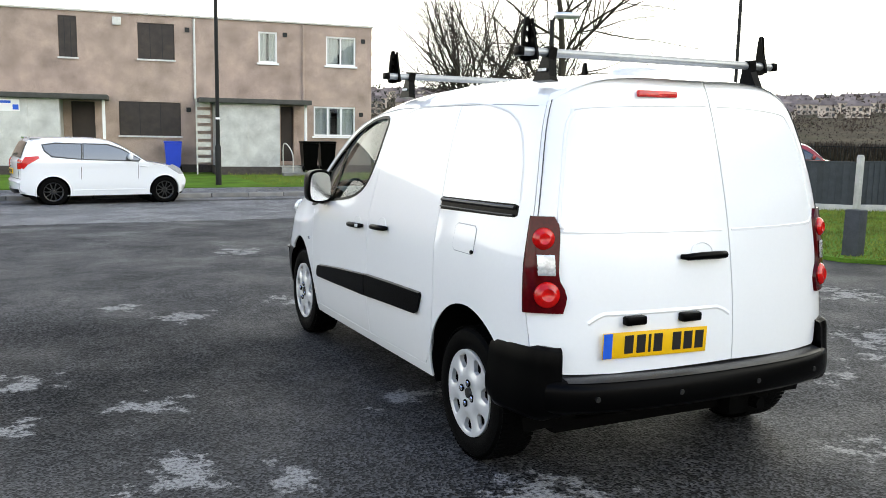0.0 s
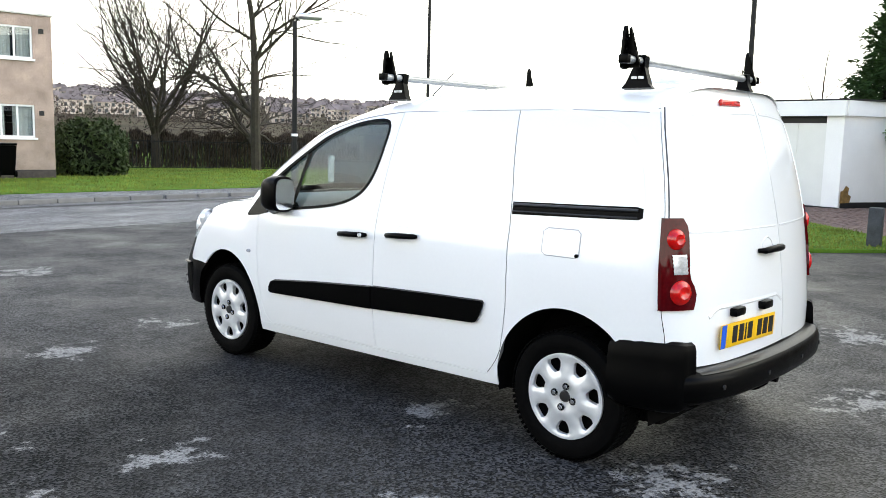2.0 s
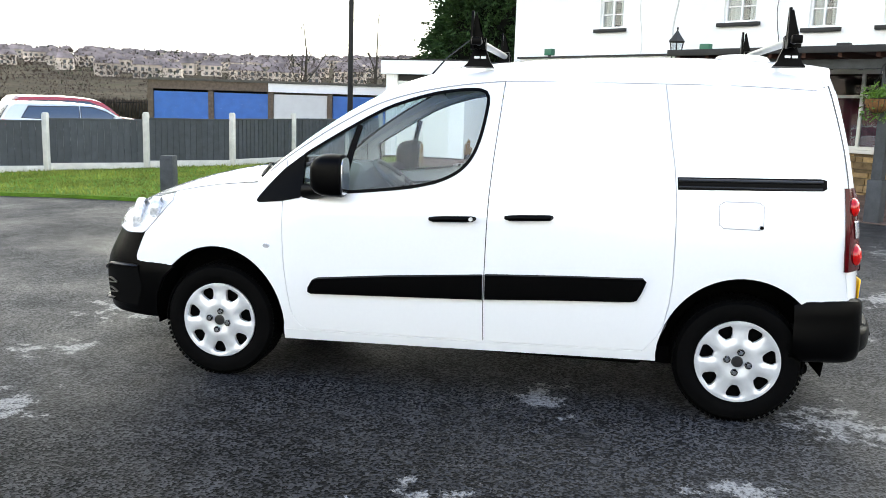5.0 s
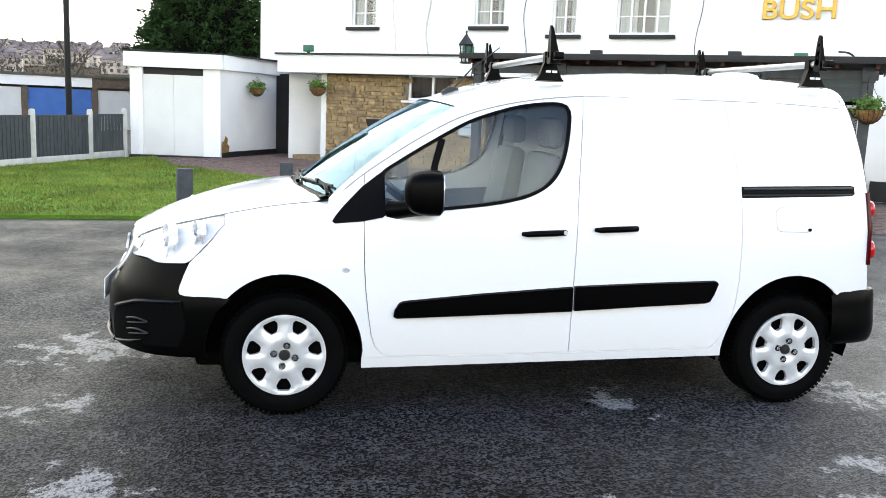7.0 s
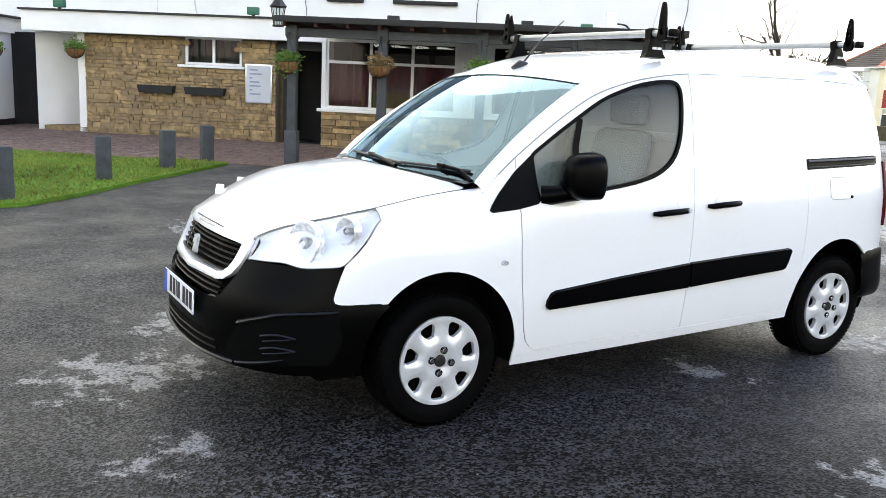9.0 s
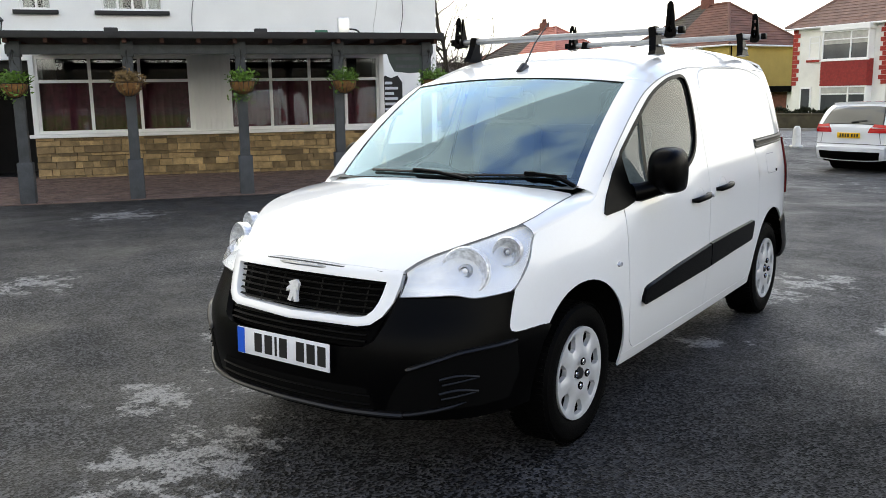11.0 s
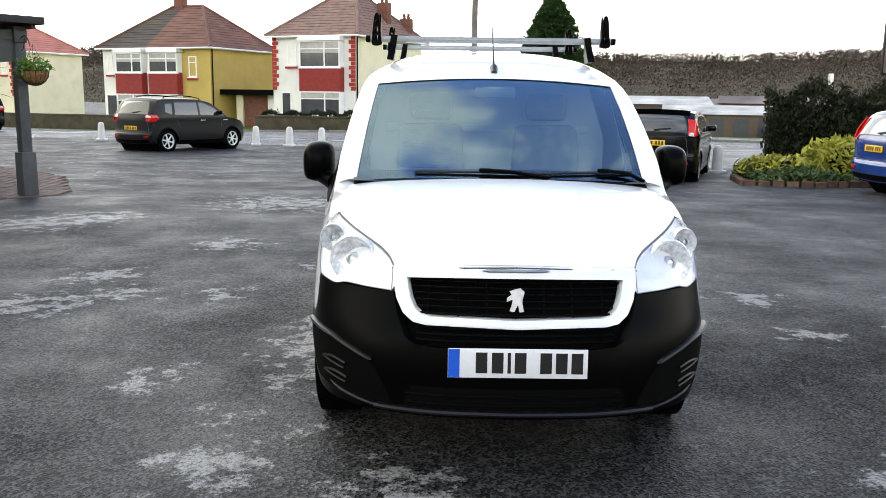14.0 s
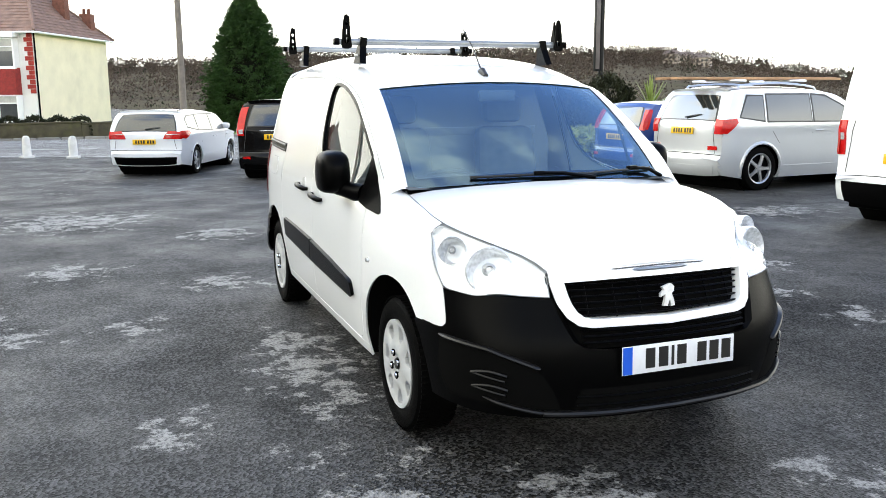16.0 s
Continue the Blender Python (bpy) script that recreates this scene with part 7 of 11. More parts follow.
gbox("plinth", G2 + (G3 - G2).normalized() * 0.05, G3, 0.02, 0.003, 0, 0.24, M_PLINTH, "black plinth")
gbox("plinth", G1, G2, 0.12, 0.003, 0, 0.12, M_PLINTH, "dark step")
bm = bmesh.new()
put_prism(bm, [tuple(p) for p in (G1 + Vector((-0.1, 0.1)), G2 + Vector((-0.1, -0.05)), G3 + Vector((0.3, -0.6)), back2, back1)], 2.603, 2.64)
bmesh.ops.recalc_face_normals(bm, faces=bm.faces)
part("roof", bm, M_DARKROOF, gar, "dark felt roof", smooth=False)
bm = bmesh.new()
q = G2 + (G3 - G2).normalized() * 0.12
put_prism(bm, [(-0.14, 0), (0.16, 0.02), (0.20, 0.16), (0.10, 0.22), (0.12, 0.36), (0.02, 0.42), (-0.05, 0.30), (-0.13, 0.28)], 0, 0.006, Matrix.Translation((q.x - 0.02, q.y - 0.05, 0.22)) @ Matrix.Rotation(math.atan2((G3 - G2).y, (G3 - G2).x), 4, "Z") @ Matrix.Rotation(radians(90), 4, "X"))
part("bare_patch", bm, surf("fallen_render_patch", (0.22, 0.13, 0.04), 0.95, 0.4, 12), gar, "patch of fallen render", smooth=False)
w = G2.lerp(G3, 0.36)
basket(Matrix.Translation((w.x - 0.13, w.y - 0.25, 1.86)), 41, False, 0.12, 0.3)
basket(PUBM @ Matrix.Translation((-6.0, SV - 0.32, 1.92)), 42, False, 0.10, 0.3)

# wooden bollards on the green
M_BOLL = surf("dark_grey_bollard_timber", (0.045, 0.05, 0.055), 0.8, 0.3, 9, 0.4, 50)
first = None
for x, y, r in ((6.75, 5.55, 5), (6.68, 2.5, 12), (8.35, 1.16, -4), (9.75, -0.02, 8), (11.05, -1.0, 3)):
    z = ground_z(x, y)
    if first is None:
        first = thing("bollard", pose(x, y, z, 0, 0, r), "square dark grey timber bollard in grass", "bollard", "timber bollards along the green")
        bm = bmesh.new()
        put_box(bm, (0, 0, 0.30), (0.20, 0.20, 0.66), 0.015)
        part("bollard_post", bm, M_BOLL, first)
    else:
        copy_thing(first, pose(x, y, z, 0, random.uniform(-1.5, 1.5), r))

# ---- green, paving and fence beside the pub ----
fence_pts = [Vector(p) for p in ((8.85, 11.3), (10.05, 9.85), (11.25, 8.4), (12.45, 7.05), (14.2, 6.3), (15.95, 5.52), (17.25, 4.98))]
green = [(6.05, 9.9), (6.1, 5.5), (6.3, 2.35), (7.0, 1.65), (8.1, 0.80), (9.4, -0.32), (10.45, -1.2), (10.9, -0.65), (11.7, 0.6), (13.05, 2.0), (14.8, 3.5), (16.9, 4.3)] + [(p.x + 0.05, p.y + 0.05) for p in fence_pts[:-1][::-1]] + [(8.0, 11.4), (7.0, 11.3), (6.6, 10.6)]
ground_poly("green", green, M_GRASS, 0.05, "mown green grass with worn earth patches", "grass", 0.5)
paving = [pub_xy(u, v) for u, v in ((6.6, -0.15), (-0.5, -0.15))] + [(10.95, -0.6), (11.75, 0.62), (13.1, 2.02), (14.85, 3.5), (17.2, 4.6), (17.0, 2.5), (20.0, 0.8)] + [pub_xy(u, v) for u, v in ((-5.9, 3.9), (-0.45, 3.9), (-0.45, 3.25), (6.2, 3.25), (6.9, 5.8), (8.3, 5.8), (8.0, 2.5))]
ground_poly("forecourt", paving, M_PAVEBED, 0.006, "worn brick-paved forecourt before the pub", "paving", 0.5)


def in_poly(x, y, poly):
    ok = False
    for i in range(len(poly)):
        (x1, y1), (x2, y2) = poly[i - 1], poly[i]
        if (y1 > y) != (y2 > y) and x < (x2 - x1) * (y - y1) / (y2 - y1) + x1:
            ok = not ok
    return ok


def blades(name, poly, count, h, material, label, lift=0.05, seed=5):
    rnd = random.Random(seed)
    xs, ys = [p[0] for p in poly], [p[1] for p in poly]
    verts, faces = [], []
    while len(faces) < count:
        x, y = rnd.uniform(min(xs), max(xs)), rnd.uniform(min(ys), max(ys))
        if not in_poly(x, y, poly):
            continue
        a = rnd.uniform(0, 6.28)
        k = h * rnd.uniform(0.4, 1.3) * (0.6 + 0.8 * max(0, noise.noise(Vector((x * 0.9, y * 0.9, 0))) + 0.3))
        w = 0.012
        z = ground_z(x, y) + lift
        i = len(verts)
        verts += [(x - w * math.cos(a), y - w * math.sin(a), z), (x + w * math.cos(a), y + w * math.sin(a), z), (x + rnd.uniform(-0.6, 0.6) * k, y + rnd.uniform(-0.6, 0.6) * k, z + k)]
        faces.append((i, i + 1, i + 2))
    me = bpy.data.meshes.new(name)
    me.from_pydata(verts, [], faces)
    me.materials.append(material)
    return tagged(new(name, me), label, "grass", kind="stuff")


M_BLADE = surf("grass_blade", (0.165, 0.20, 0.035), 0.7, 0.5, 0.8, spec=0.2, fine=9)
blades("grass_blades", green, 26000, 0.05, M_BLADE, "short uneven blades of green grass")

# kerb line of concrete between tarmac and paving is flush; fence of boards between concrete posts
M_FBOARD = surf("grey_fence_board", (0.050, 0.056, 0.062), 0.8, 0.2, 8, 0.3, 50, rand=0.12)
fence = thing("fence", pose(0, 0, 0), "grey close-boarded fence between pale concrete posts", "fence")
bm = bmesh.new()
put_box(bm, (0, 0, 0), (0.125, 0.016, 1.0), 0.003)
board_me = bpy.data.meshes.new("board")
bm.to_mesh(board_me)
bm.free()
board_me.materials.append(M_FBOARD)
for i, p in enumerate(fence_pts):
    z = ground_z(p.x, p.y)
    bm = bmesh.new()
    put_box(bm, (p.x, p.y, z + 0.55), (0.11, 0.11, 1.22), 0.012)
    put_box(bm, (p.x, p.y, z + 1.165), (0.10, 0.10, 0.05), 0.02)
    part("post", bm, M_CONC, fence, "pale concrete post")
    if i + 1 < len(fence_pts):
        q = fence_pts[i + 1]
        d = (q - p)
        L = d.length
        d.normalize()
        ang = math.atan2(d.y, d.x)
        mid = (p + q) / 2
        zq = (ground_z(p.x, p.y) + ground_z(q.x, q.y)) / 2
        bm = bmesh.new()
        put_box(bm, (0, 0, 0), (L - 0.12, 0.05, 0.15), 0.008, Matrix.Translation((mid.x, mid.y, zq + 0.11)) @ Matrix.Rotation(ang, 4, "Z"))
        part("gravel_board", bm, M_CONC, fence, "concrete gravel board")
        n = int((L - 0.12) / 0.118)
        for k in range(n):
            ob = new("board", board_me)
            ob.parent = fence
            s = 0.06 + (L - 0.12) * (k + 0.5) / n
            ob.matrix_local = Matrix.LocRotScale((p.x + d.x * s, p.y + d.y * s, zq + 0.19 + 0.42), Euler((0, 0, ang + radians(7))), (1, 1, 0.86))
        bm = bmesh.new()
        put_box(bm, (0, 0, 0), (L - 0.12, 0.03, 0.04), 0.004, Matrix.Translation((mid.x, mid.y, zq + 1.045)) @ Matrix.Rotation(ang, 4, "Z"))
        part("top_rail", bm, M_FBOARD, fence)


def pole(name, x, y, h, r0, r1, material, label, category, base=None, arm=None, mark=None, group="", z=None):
    zg = ground_z(x, y) if z is None else z
    ob = thing(name, pose(x, y, zg), label, category, group)
    bm = bmesh.new()
    put_tube(bm, [(0, 0, -0.1), (0, 0, h * 0.5), (0, 0, h)], [r0, (r0 + r1) / 2, r1], 12)
    part("shaft", bm, material, ob)
    if base:
        bm = bmesh.new()
        put_tube(bm, [(0, 0, -0.1), (0, 0, base[1]), (0, 0, base[1] + 0.06)], [base[0], base[0], r0], 12)
        part("base_sleeve", bm, material, ob)
    if arm:
        bm = bmesh.new()
        put_tube(bm, smooth_path([(0, 0, h - 0.1), (arm[0] * 0.3, arm[1] * 0.3, h + 0.1), (arm[0], arm[1], h + 0.12)], 4), 0.03, 8)
        part("arm", bm, material, ob)
        bm = bmesh.new()
        put_box(bm, (0, 0, 0), (0.55, 0.22, 0.12), 0.04, Matrix.Translation((arm[0] * 1.15, arm[1] * 1.15, h + 0.10)) @ Matrix.Rotation(math.atan2(arm[1], arm[0]), 4, "Z"))
        part("lamp_head", bm, M_ALU, ob, "grey lamp head")
    if mark:
        bm = bmesh.new()
        put_tube(bm, [(0, 0, mark - 0.028), (0, 0, mark + 0.028)], r0 * 1.12, 12)
        part("number_tag", bm, M_UPVC, ob, "white tag")
    return ob


M_POLE = surf("dark_painted_steel", (0.006, 0.0065, 0.007), 0.5, 0.15, 4, spec=0.25)
M_WOODPOLE = surf("weathered_pole", (0.17, 0.15, 0.13), 0.9, 0.25, 5, 0.4, 30)
pole("street_lamp", 2.2, 19.9, 8.0, 0.06, 0.045, M_POLE, "dark painted steel street lamp on the pavement", "street lamp", (0.085, 1.2), (0.0, -1.0), 2.0, "street lamps")
pole("street_lamp", 7.5, 10.95, 4.0, 0.06, 0.05, M_POLE, "dark painted steel lamp post with a box lamp", "street lamp", (0.08, 0.9), (0.25, -0.1), 1.62, "street lamps")
pole("street_lamp", 22.2, 20.6, 8.5, 0.075, 0.06, M_POLE, "tall dark street lamp with a thick base behind a fence", "street lamp", (0.14, 2.2), (-0.8, -0.6), None, "street lamps")
pole("telegraph_pole", 23.35, 7.6, 9.0, 0.10, 0.07, M_POLE, "thin dark pole behind the garages", "pole")

# ---- parked cars ----
M_TINT = surf("dark_car_glass", (0.020, 0.026, 0.028), 0.04, 0.1, 2, coat=1.0, spec=0.8)
M_WHEELW = surf("pale_alloy_wheel", (0.70, 0.71, 0.72), 0.35, 0.08, 8, metal=0.15)
M_CARWHITE = surf("white_car_paint", (0.78, 0.80, 0.83), 0.25, 0.015, 2, coat=1.0)
M_CARSILVER = surf("silver_car_paint", (0.55, 0.57, 0.59), 0.3, 0.02, 2, metal=0.4, coat=1.0)
M_CARBLACK = surf("black_car_paint", (0.002, 0.002, 0.0025), 0.16, 0.1, 3, coat=0.12, spec=0.15)
M_CARGREY = surf("dark_grey_car_paint", (0.009, 0.009, 0.010), 0.28, 0.1, 3, coat=0.12, spec=0.18)
M_CARBLUE = surf("blue_car_paint", (0.008, 0.035, 0.19), 0.25, 0.08, 3, coat=0.6)
M_CARRED = surf("red_car_paint", (0.30, 0.015, 0.012), 0.25, 0.08, 3, coat=1.0)
M_ALLOY = surf("alloy_wheel", (0.42, 0.43, 0.45), 0.3, 0.08, 8, metal=0.7)
M_DARKALLOY = surf("dark_alloy_wheel", (0.015, 0.015, 0.016), 0.35, 0.1, 8)


def car_wheel(parent, x, y, r, w, material, spokes=5):
    side = math.copysign(1, x)
    wh = new("wheel")
    wh.parent = parent
    wh.matrix_local = Matrix.Translation((x, y, r)) @ Matrix.Rotation(radians(90 * side), 4, "Y")
    bm = bmesh.new()
    h = w / 2
    put_spin(bm, [(r * 0.62, h * 0.6), (r * 0.67, h * 0.95), (r * 0.82, h * 1.04), (r * 0.95, h * 0.9), (r, h * 0.6), (r, -h * 0.6), (r * 0.95, -h * 0.9), (r * 0.62, -h)], 36)
    part("tyre", bm, M_RUBBER, wh, "black tyre")
    bm = bmesh.new()
    put_spin(bm, [(0, h * 0.35), (r * 0.55, h * 0.30), (r * 0.64, h * 0.6)], 30)
    part("wheel_dish", bm, M_DARK, wh)
    bm = bmesh.new()
    put_spin(bm, [(r * 0.69, h * 0.93), (r * 0.67, h * 1.0), (r * 0.61, h * 0.88), (r * 0.61, h * 0.4)], 36)
    for k in range(spokes):
        a = 2 * math.pi * k / spokes + 0.3
        wide = min(0.24, 0.95 / spokes) * r
        rows = []
        for q, f, z in ((0.08, 1.15, 0.84), (0.30, 0.80, 0.86), (0.48, 0.75, 0.82), (0.64, 1.15, 0.78)):
            rows.append([Vector((q * r, -wide * f / 2, (z - 0.22) * h)), Vector((q * r, -wide * f * 0.36, z * h)), Vector((q * r, wide * f * 0.36, z * h)), Vector((q * r, wide * f / 2, (z - 0.22) * h))])
        put_loft(bm, [[Matrix.Rotation(a, 3, "Z") @ p for p in row] for row in rows])
    put_spin(bm, [(0, h * 0.95), (r * 0.13, h * 0.92), (r * 0.17, h * 0.6)], 14)
    bmesh.ops.recalc_face_normals(bm, faces=bm.faces)
    part("rim", bm, material, wh, "spoked wheel rim")


def make_car(name, m, label, category, paint, sil, belt, W, wb, axle, r, rim=M_ALLOY, spokes=5, side_glass=(), rear_glass=None, screen=None, lamps=None, head=None, seams=(), plate=None, clad=None, rails=None, fog=None,
             tint=None, tum=0.20, low=0.34, spoiler=None, group="", bar=None):
    """A car, nose towards +y. sil: its outline (y, z) along the middle from the tail's foot over the roof to the nose's foot; the flanks, glass and lamps lie on the skin that it gives."""
    car = thing(name, m, label, category, group)
    tint = tint or M_TINT
    hw, yf, yr = W / 2, axle + wb, axle
    line = [Vector(p) for p in smooth_path([Vector(p) for p in sil], 5)]
    y0, y1, roof = min(p.x for p in line), max(p.x for p in line), max(p.y for p in line)
    edge = []
    for i, p in enumerate(line):
        d = line[min(i + 1, len(line) - 1)] - line[max(i - 1, 0)]
        n2 = Vector((-d.y, d.x)).normalized()
        up = max(0.0, n2.y)
        edge.append(p - n2 * (0.085 - 0.035 * up))

    def side_x(y, z):
        t = (y - y0) / (y1 - y0)
        plan = 1 - 0.13 * (1 - ss(0.0, 0.11, t)) ** 2 - 0.24 * ss(0.83, 1.0, t) ** 2
        k = max(0.0, (z - belt) / (roof - belt))
        lowk = max(0.0, (0.55 - z) / 0.35)
        return hw * plan * (1 - tum * k ** 1.15 - 0.05 * lowk ** 2 + 0.012 * math.exp(-((z - belt + 0.06) / 0.05) ** 2))

    def flank2(sg, out=0.0):
        return lambda y, z: Vector((sg * (side_x(y, z) + out), y, z))

    def skin(i, q, out=0.0):
        """Point i along the outline, q from -1 to 1 across."""
        i0 = max(0, min(len(line) - 2, int(i)))
        f = i - i0
        p, e = line[i0].lerp(line[i0 + 1], f), edge[i0].lerp(edge[i0 + 1], f)
        k = abs(q) ** 3.0
        c = p.lerp(e, k)
        n2 = (p - e).normalized()
        w = side_x(e.x, e.y)
        return Vector((q * w + math.copysign(out * k * k, q), c.x + n2.x * out, c.y + n2.y * out))

    def tail_at(z):
        return next((i - 1 + (z - line[i - 1].y) / max(1e-6, line[i].y - line[i - 1].y) for i in range(1, len(line)) if line[i].y >= z), 0.0)

    def along(y):
        mid = max(range(len(line)), key=lambda i: line[i].y)
        return next((i for i in range(mid, len(line)) if line[i].x >= y), len(line) - 1)

    def patch(nm, a, b, qa, qb, mat, lab, out=0.006, dad=None, nq=10):
        bm = bmesh.new()
        n = 10
        put_loft(bm, [[skin(a + (b - a) * i / n, (qa[0] + (qb[0] - qa[0]) * i / n) + ((qa[1] + (qb[1] - qa[1]) * i / n) - (qa[0] + (qb[0] - qa[0]) * i / n)) * j / nq, out) for j in range(nq + 1)] for i in range(n + 1)])
        rim_e = [e for e in bm.edges if len(e.link_faces) == 1]
        ex = bmesh.ops.extrude_edge_only(bm, edges=rim_e)
        mid = Vector((0, (y0 + y1) / 2, 0.6))
        for v in [g for g in ex["geom"] if isinstance(g, bmesh.types.BMVert)]:
            v.co += (mid - v.co).normalized() * (out + 0.012)
        bmesh.ops.recalc_face_normals(bm, faces=bm.faces)
        return part(nm, bm, mat, dad or car, lab)

    # skin over the top, tail and nose
    bm = bmesh.new()
    qs = [-1, -0.96, -0.9, -0.8, -0.65, -0.45, -0.2, 0, 0.2, 0.45, 0.65, 0.8, 0.9, 0.96, 1]
    put_loft(bm, [[skin(i, q) for q in qs] for i in range(len(line))])
    foot = 0.21
    ra = r * 1.13
    bottom = [(edge[-1].x, max(foot, edge[-1].y))]
    for ax in (yf, yr):
        h0 = r * 0.98
        bottom += [(ax + ra * math.cos(a), max(foot, h0 + ra * math.sin(a))) for a in [math.radians(d) for d in range(-35, 216, 10)]]
    bottom.append((edge[0].x, max(foot, edge[0].y)))
    outline = [(p.x, p.y) for p in edge] + bottom
    for sg in (-1, 1):
        put_panel(bm, outline, flank2(sg), 0.11, 0.07, lip=0.03, centre=(0, 0, 0.7))
    bmesh.ops.remove_doubles(bm, verts=bm.verts, dist=0.004)
    bmesh.ops.recalc_face_normals(bm, faces=bm.faces)
    part("body", bm, paint, car, "", 48)
    bm = bmesh.new()
    put_box(bm, (0, (y0 + y1) / 2, 0.27), (W * 0.80, (y1 - y0) * 0.90, 0.14), 0.02)
    put_box(bm, (0, (yr + yf) / 2, 0.40), (W * 0.70, wb + 2.1 * r, 0.40), 0.03)
    for ax in (yf, yr):
        put_spin(bm, [(ra * 1.02, -hw * 0.90), (ra * 1.02, hw * 0.90)], 28, Matrix.Translation((0, ax, r * 0.98)) @ Matrix.Rotation(radians(90), 4, "Y"))
    part("underside", bm, M_DARK, car, "dark underside and wheel arches")
    for sg in (-1, 1):
        for pane in side_glass:
            bm = bmesh.new()
            put_panel(bm, inset_poly(pane, -0.032), flank2(sg, 0.003), 0.10, 0.08, lip=0.008, centre=(0, 0, 0.7))
            frame_ob = part("window_surround", bm, M_INK, car, "black window surround")
            bm = bmesh.new()
            put_panel(bm, pane, flank2(sg, 0.007), 0.10, 0.08, lip=0.006, centre=(0, 0, 0.7))
            part("side_window", bm, tint, frame_ob, "dark side glass")
        for k, seam in enumerate(seams):
            bm = bmesh.new()
            ribbon(bm, flank2(sg, 0.002), seam, 0.010)
            part("door_gap", bm, M_SEAM, car)
            yh, zh = seam[-1][0] + 0.14, belt - 0.13
            if k + 1 < len(seams) or len(seams) == 1:
                bm = bmesh.new()
                put_tube(bm, [flank2(sg, 0.004)(yh - 0.09, zh), flank2(sg, 0.03)(yh - 0.05, zh), flank2(sg, 0.03)(yh + 0.05, zh), flank2(sg, 0.004)(yh + 0.09, zh)], 0.013, 6)
                part("door_handle", bm, M_SILVER if paint in (M_CARBLACK, M_CARGREY) else paint, car)
        mir = new("door_mirror")
        mir.parent = car
        bm = bmesh.new()
        ym = max(max(p[0] for p in pane) for pane in side_glass) - 0.22
        put_box(bm, (sg * (hw + 0.06), ym, belt + 0.09), (0.19, 0.11, 0.14), 0.045)
        put_tube(bm, [(sg * (hw - 0.06), ym + 0.03, belt + 0.05), (sg * (hw + 0.02), ym, belt + 0.06)], 0.03, 8)
        part("mirror_shell", bm, paint if clad is None else M_BLACK, mir)
        for ax in (yf, yr):
            car_wheel(car, sg * (hw - 0.115), ax, r, 0.205, rim, spokes)
            bm = bmesh.new()
            arc = [(ax + (ra + 0.012) * math.cos(radians(a)), r * 0.98 + (ra + 0.012) * math.sin(radians(a))) for a in range(-15, 196, 15)]
            put_tube(bm, [flank2(sg, 0.002)(y, z) for y, z in arc], 0.030 if clad else 0.014, 8, flat=0.8)
            part("arch_trim", bm, M_BLACK if clad == "black" else paint, car)
        if head:
            bm = bmesh.new()
            put_panel(bm, head, flank2(sg, 0.005), 0.08, 0.06, lip=0.01, centre=(0, 0, 0.6))
            part("headlight", bm, M_WHITELENS, car, "clear headlight")
        bm = bmesh.new()
        put_panel(bm, [(yr + ra * 1.02, foot), (yf - ra * 1.02, foot), (yf - ra * 1.08, low), (yr + ra * 1.08, low)], flank2(sg, 0.012), 0.3, 0.07, lip=0.014, centre=(0, 0, 0.5))
        part("sill_trim", bm, M_BLACK if clad == "black" else paint, car)
    if rear_glass:
        za, zb, qa, qb = rear_glass
        a, b = tail_at(za), tail_at(zb)
        surround = patch("rear_window_surround", a - 0.25, b + 0.25, (-qa - 0.03, qa + 0.03), (-qb - 0.03, qb + 0.03), M_INK, "black window surround", 0.004)
        patch("rear_window", a, b, (-qa, qa), (-qb, qb), tint, "dark rear glass", 0.009, surround)
        bm = bmesh.new()
        put_tube(bm, [skin(a + 0.4, 0.02, 0.03), skin(a + 0.9, 0.25, 0.03), skin(a + 1.2, 0.42, 0.02)], [0.014, 0.010, 0.008], 6)
        part("rear_wiper", bm, M_INK, car, "black rear wiper")
        if spoiler:
            bm = bmesh.new()
            c, d = tail_at(roof - 0.05), tail_at(roof - 0.012)
            put_loft(bm, [[skin(c, q, o) for q in np.linspace(-0.86, 0.86, 13)] for o in (0.0, spoiler * 0.5)] + [[skin(d, q, 0.012) for q in np.linspace(-0.9, 0.9, 13)]])
            bmesh.ops.recalc_face_normals(bm, faces=bm.faces)
            part("roof_spoiler", bm, paint, car, "small roof spoiler")
    if screen:
        a, b = along(screen[0]), along(screen[1])
        patch("windscreen", a, b, (-0.86, 0.86), (-0.90, 0.90), tint, "dark windscreen", 0.006)
    patch("rear_valance", tail_at(0.26), tail_at(low + 0.02), (-0.86, 0.86), (-0.90, 0.90), paint if clad == "paint" else M_BLACK, "lower bumper panel", 0.006)
    bm = bmesh.new()
    put_tube(bm, [skin(tail_at(0.60), q, -0.001) for q in np.linspace(-0.99, 0.99, 17)], 0.008, 6)
    part("bumper_gap", bm, M_SEAM, car, "dark gap above the bumper")["kind"] = "stuff"
    bm = bmesh.new()
    gate = [skin(tail_at(0.62 + (belt - 0.55) * k / 5), 0.86 - 0.02 * k, 0.001) for k in range(6)]
    for sg in (-1, 1):
        put_tube(bm, [Vector((sg * p.x, p.y, p.z)) for p in gate], 0.005, 6)
    part("tailgate_gap", bm, M_SEAM, car, "dark gap round the tailgate")["kind"] = "stuff"
    if bar:
        bm = bmesh.new()
        put_tube(bm, [skin(tail_at(bar), q, 0.012) for q in np.linspace(-0.42, 0.42, 9)], 0.020, 8, flat=0.6)
        part("tailgate_strip", bm, M_CHROME, car, "chrome tailgate strip")
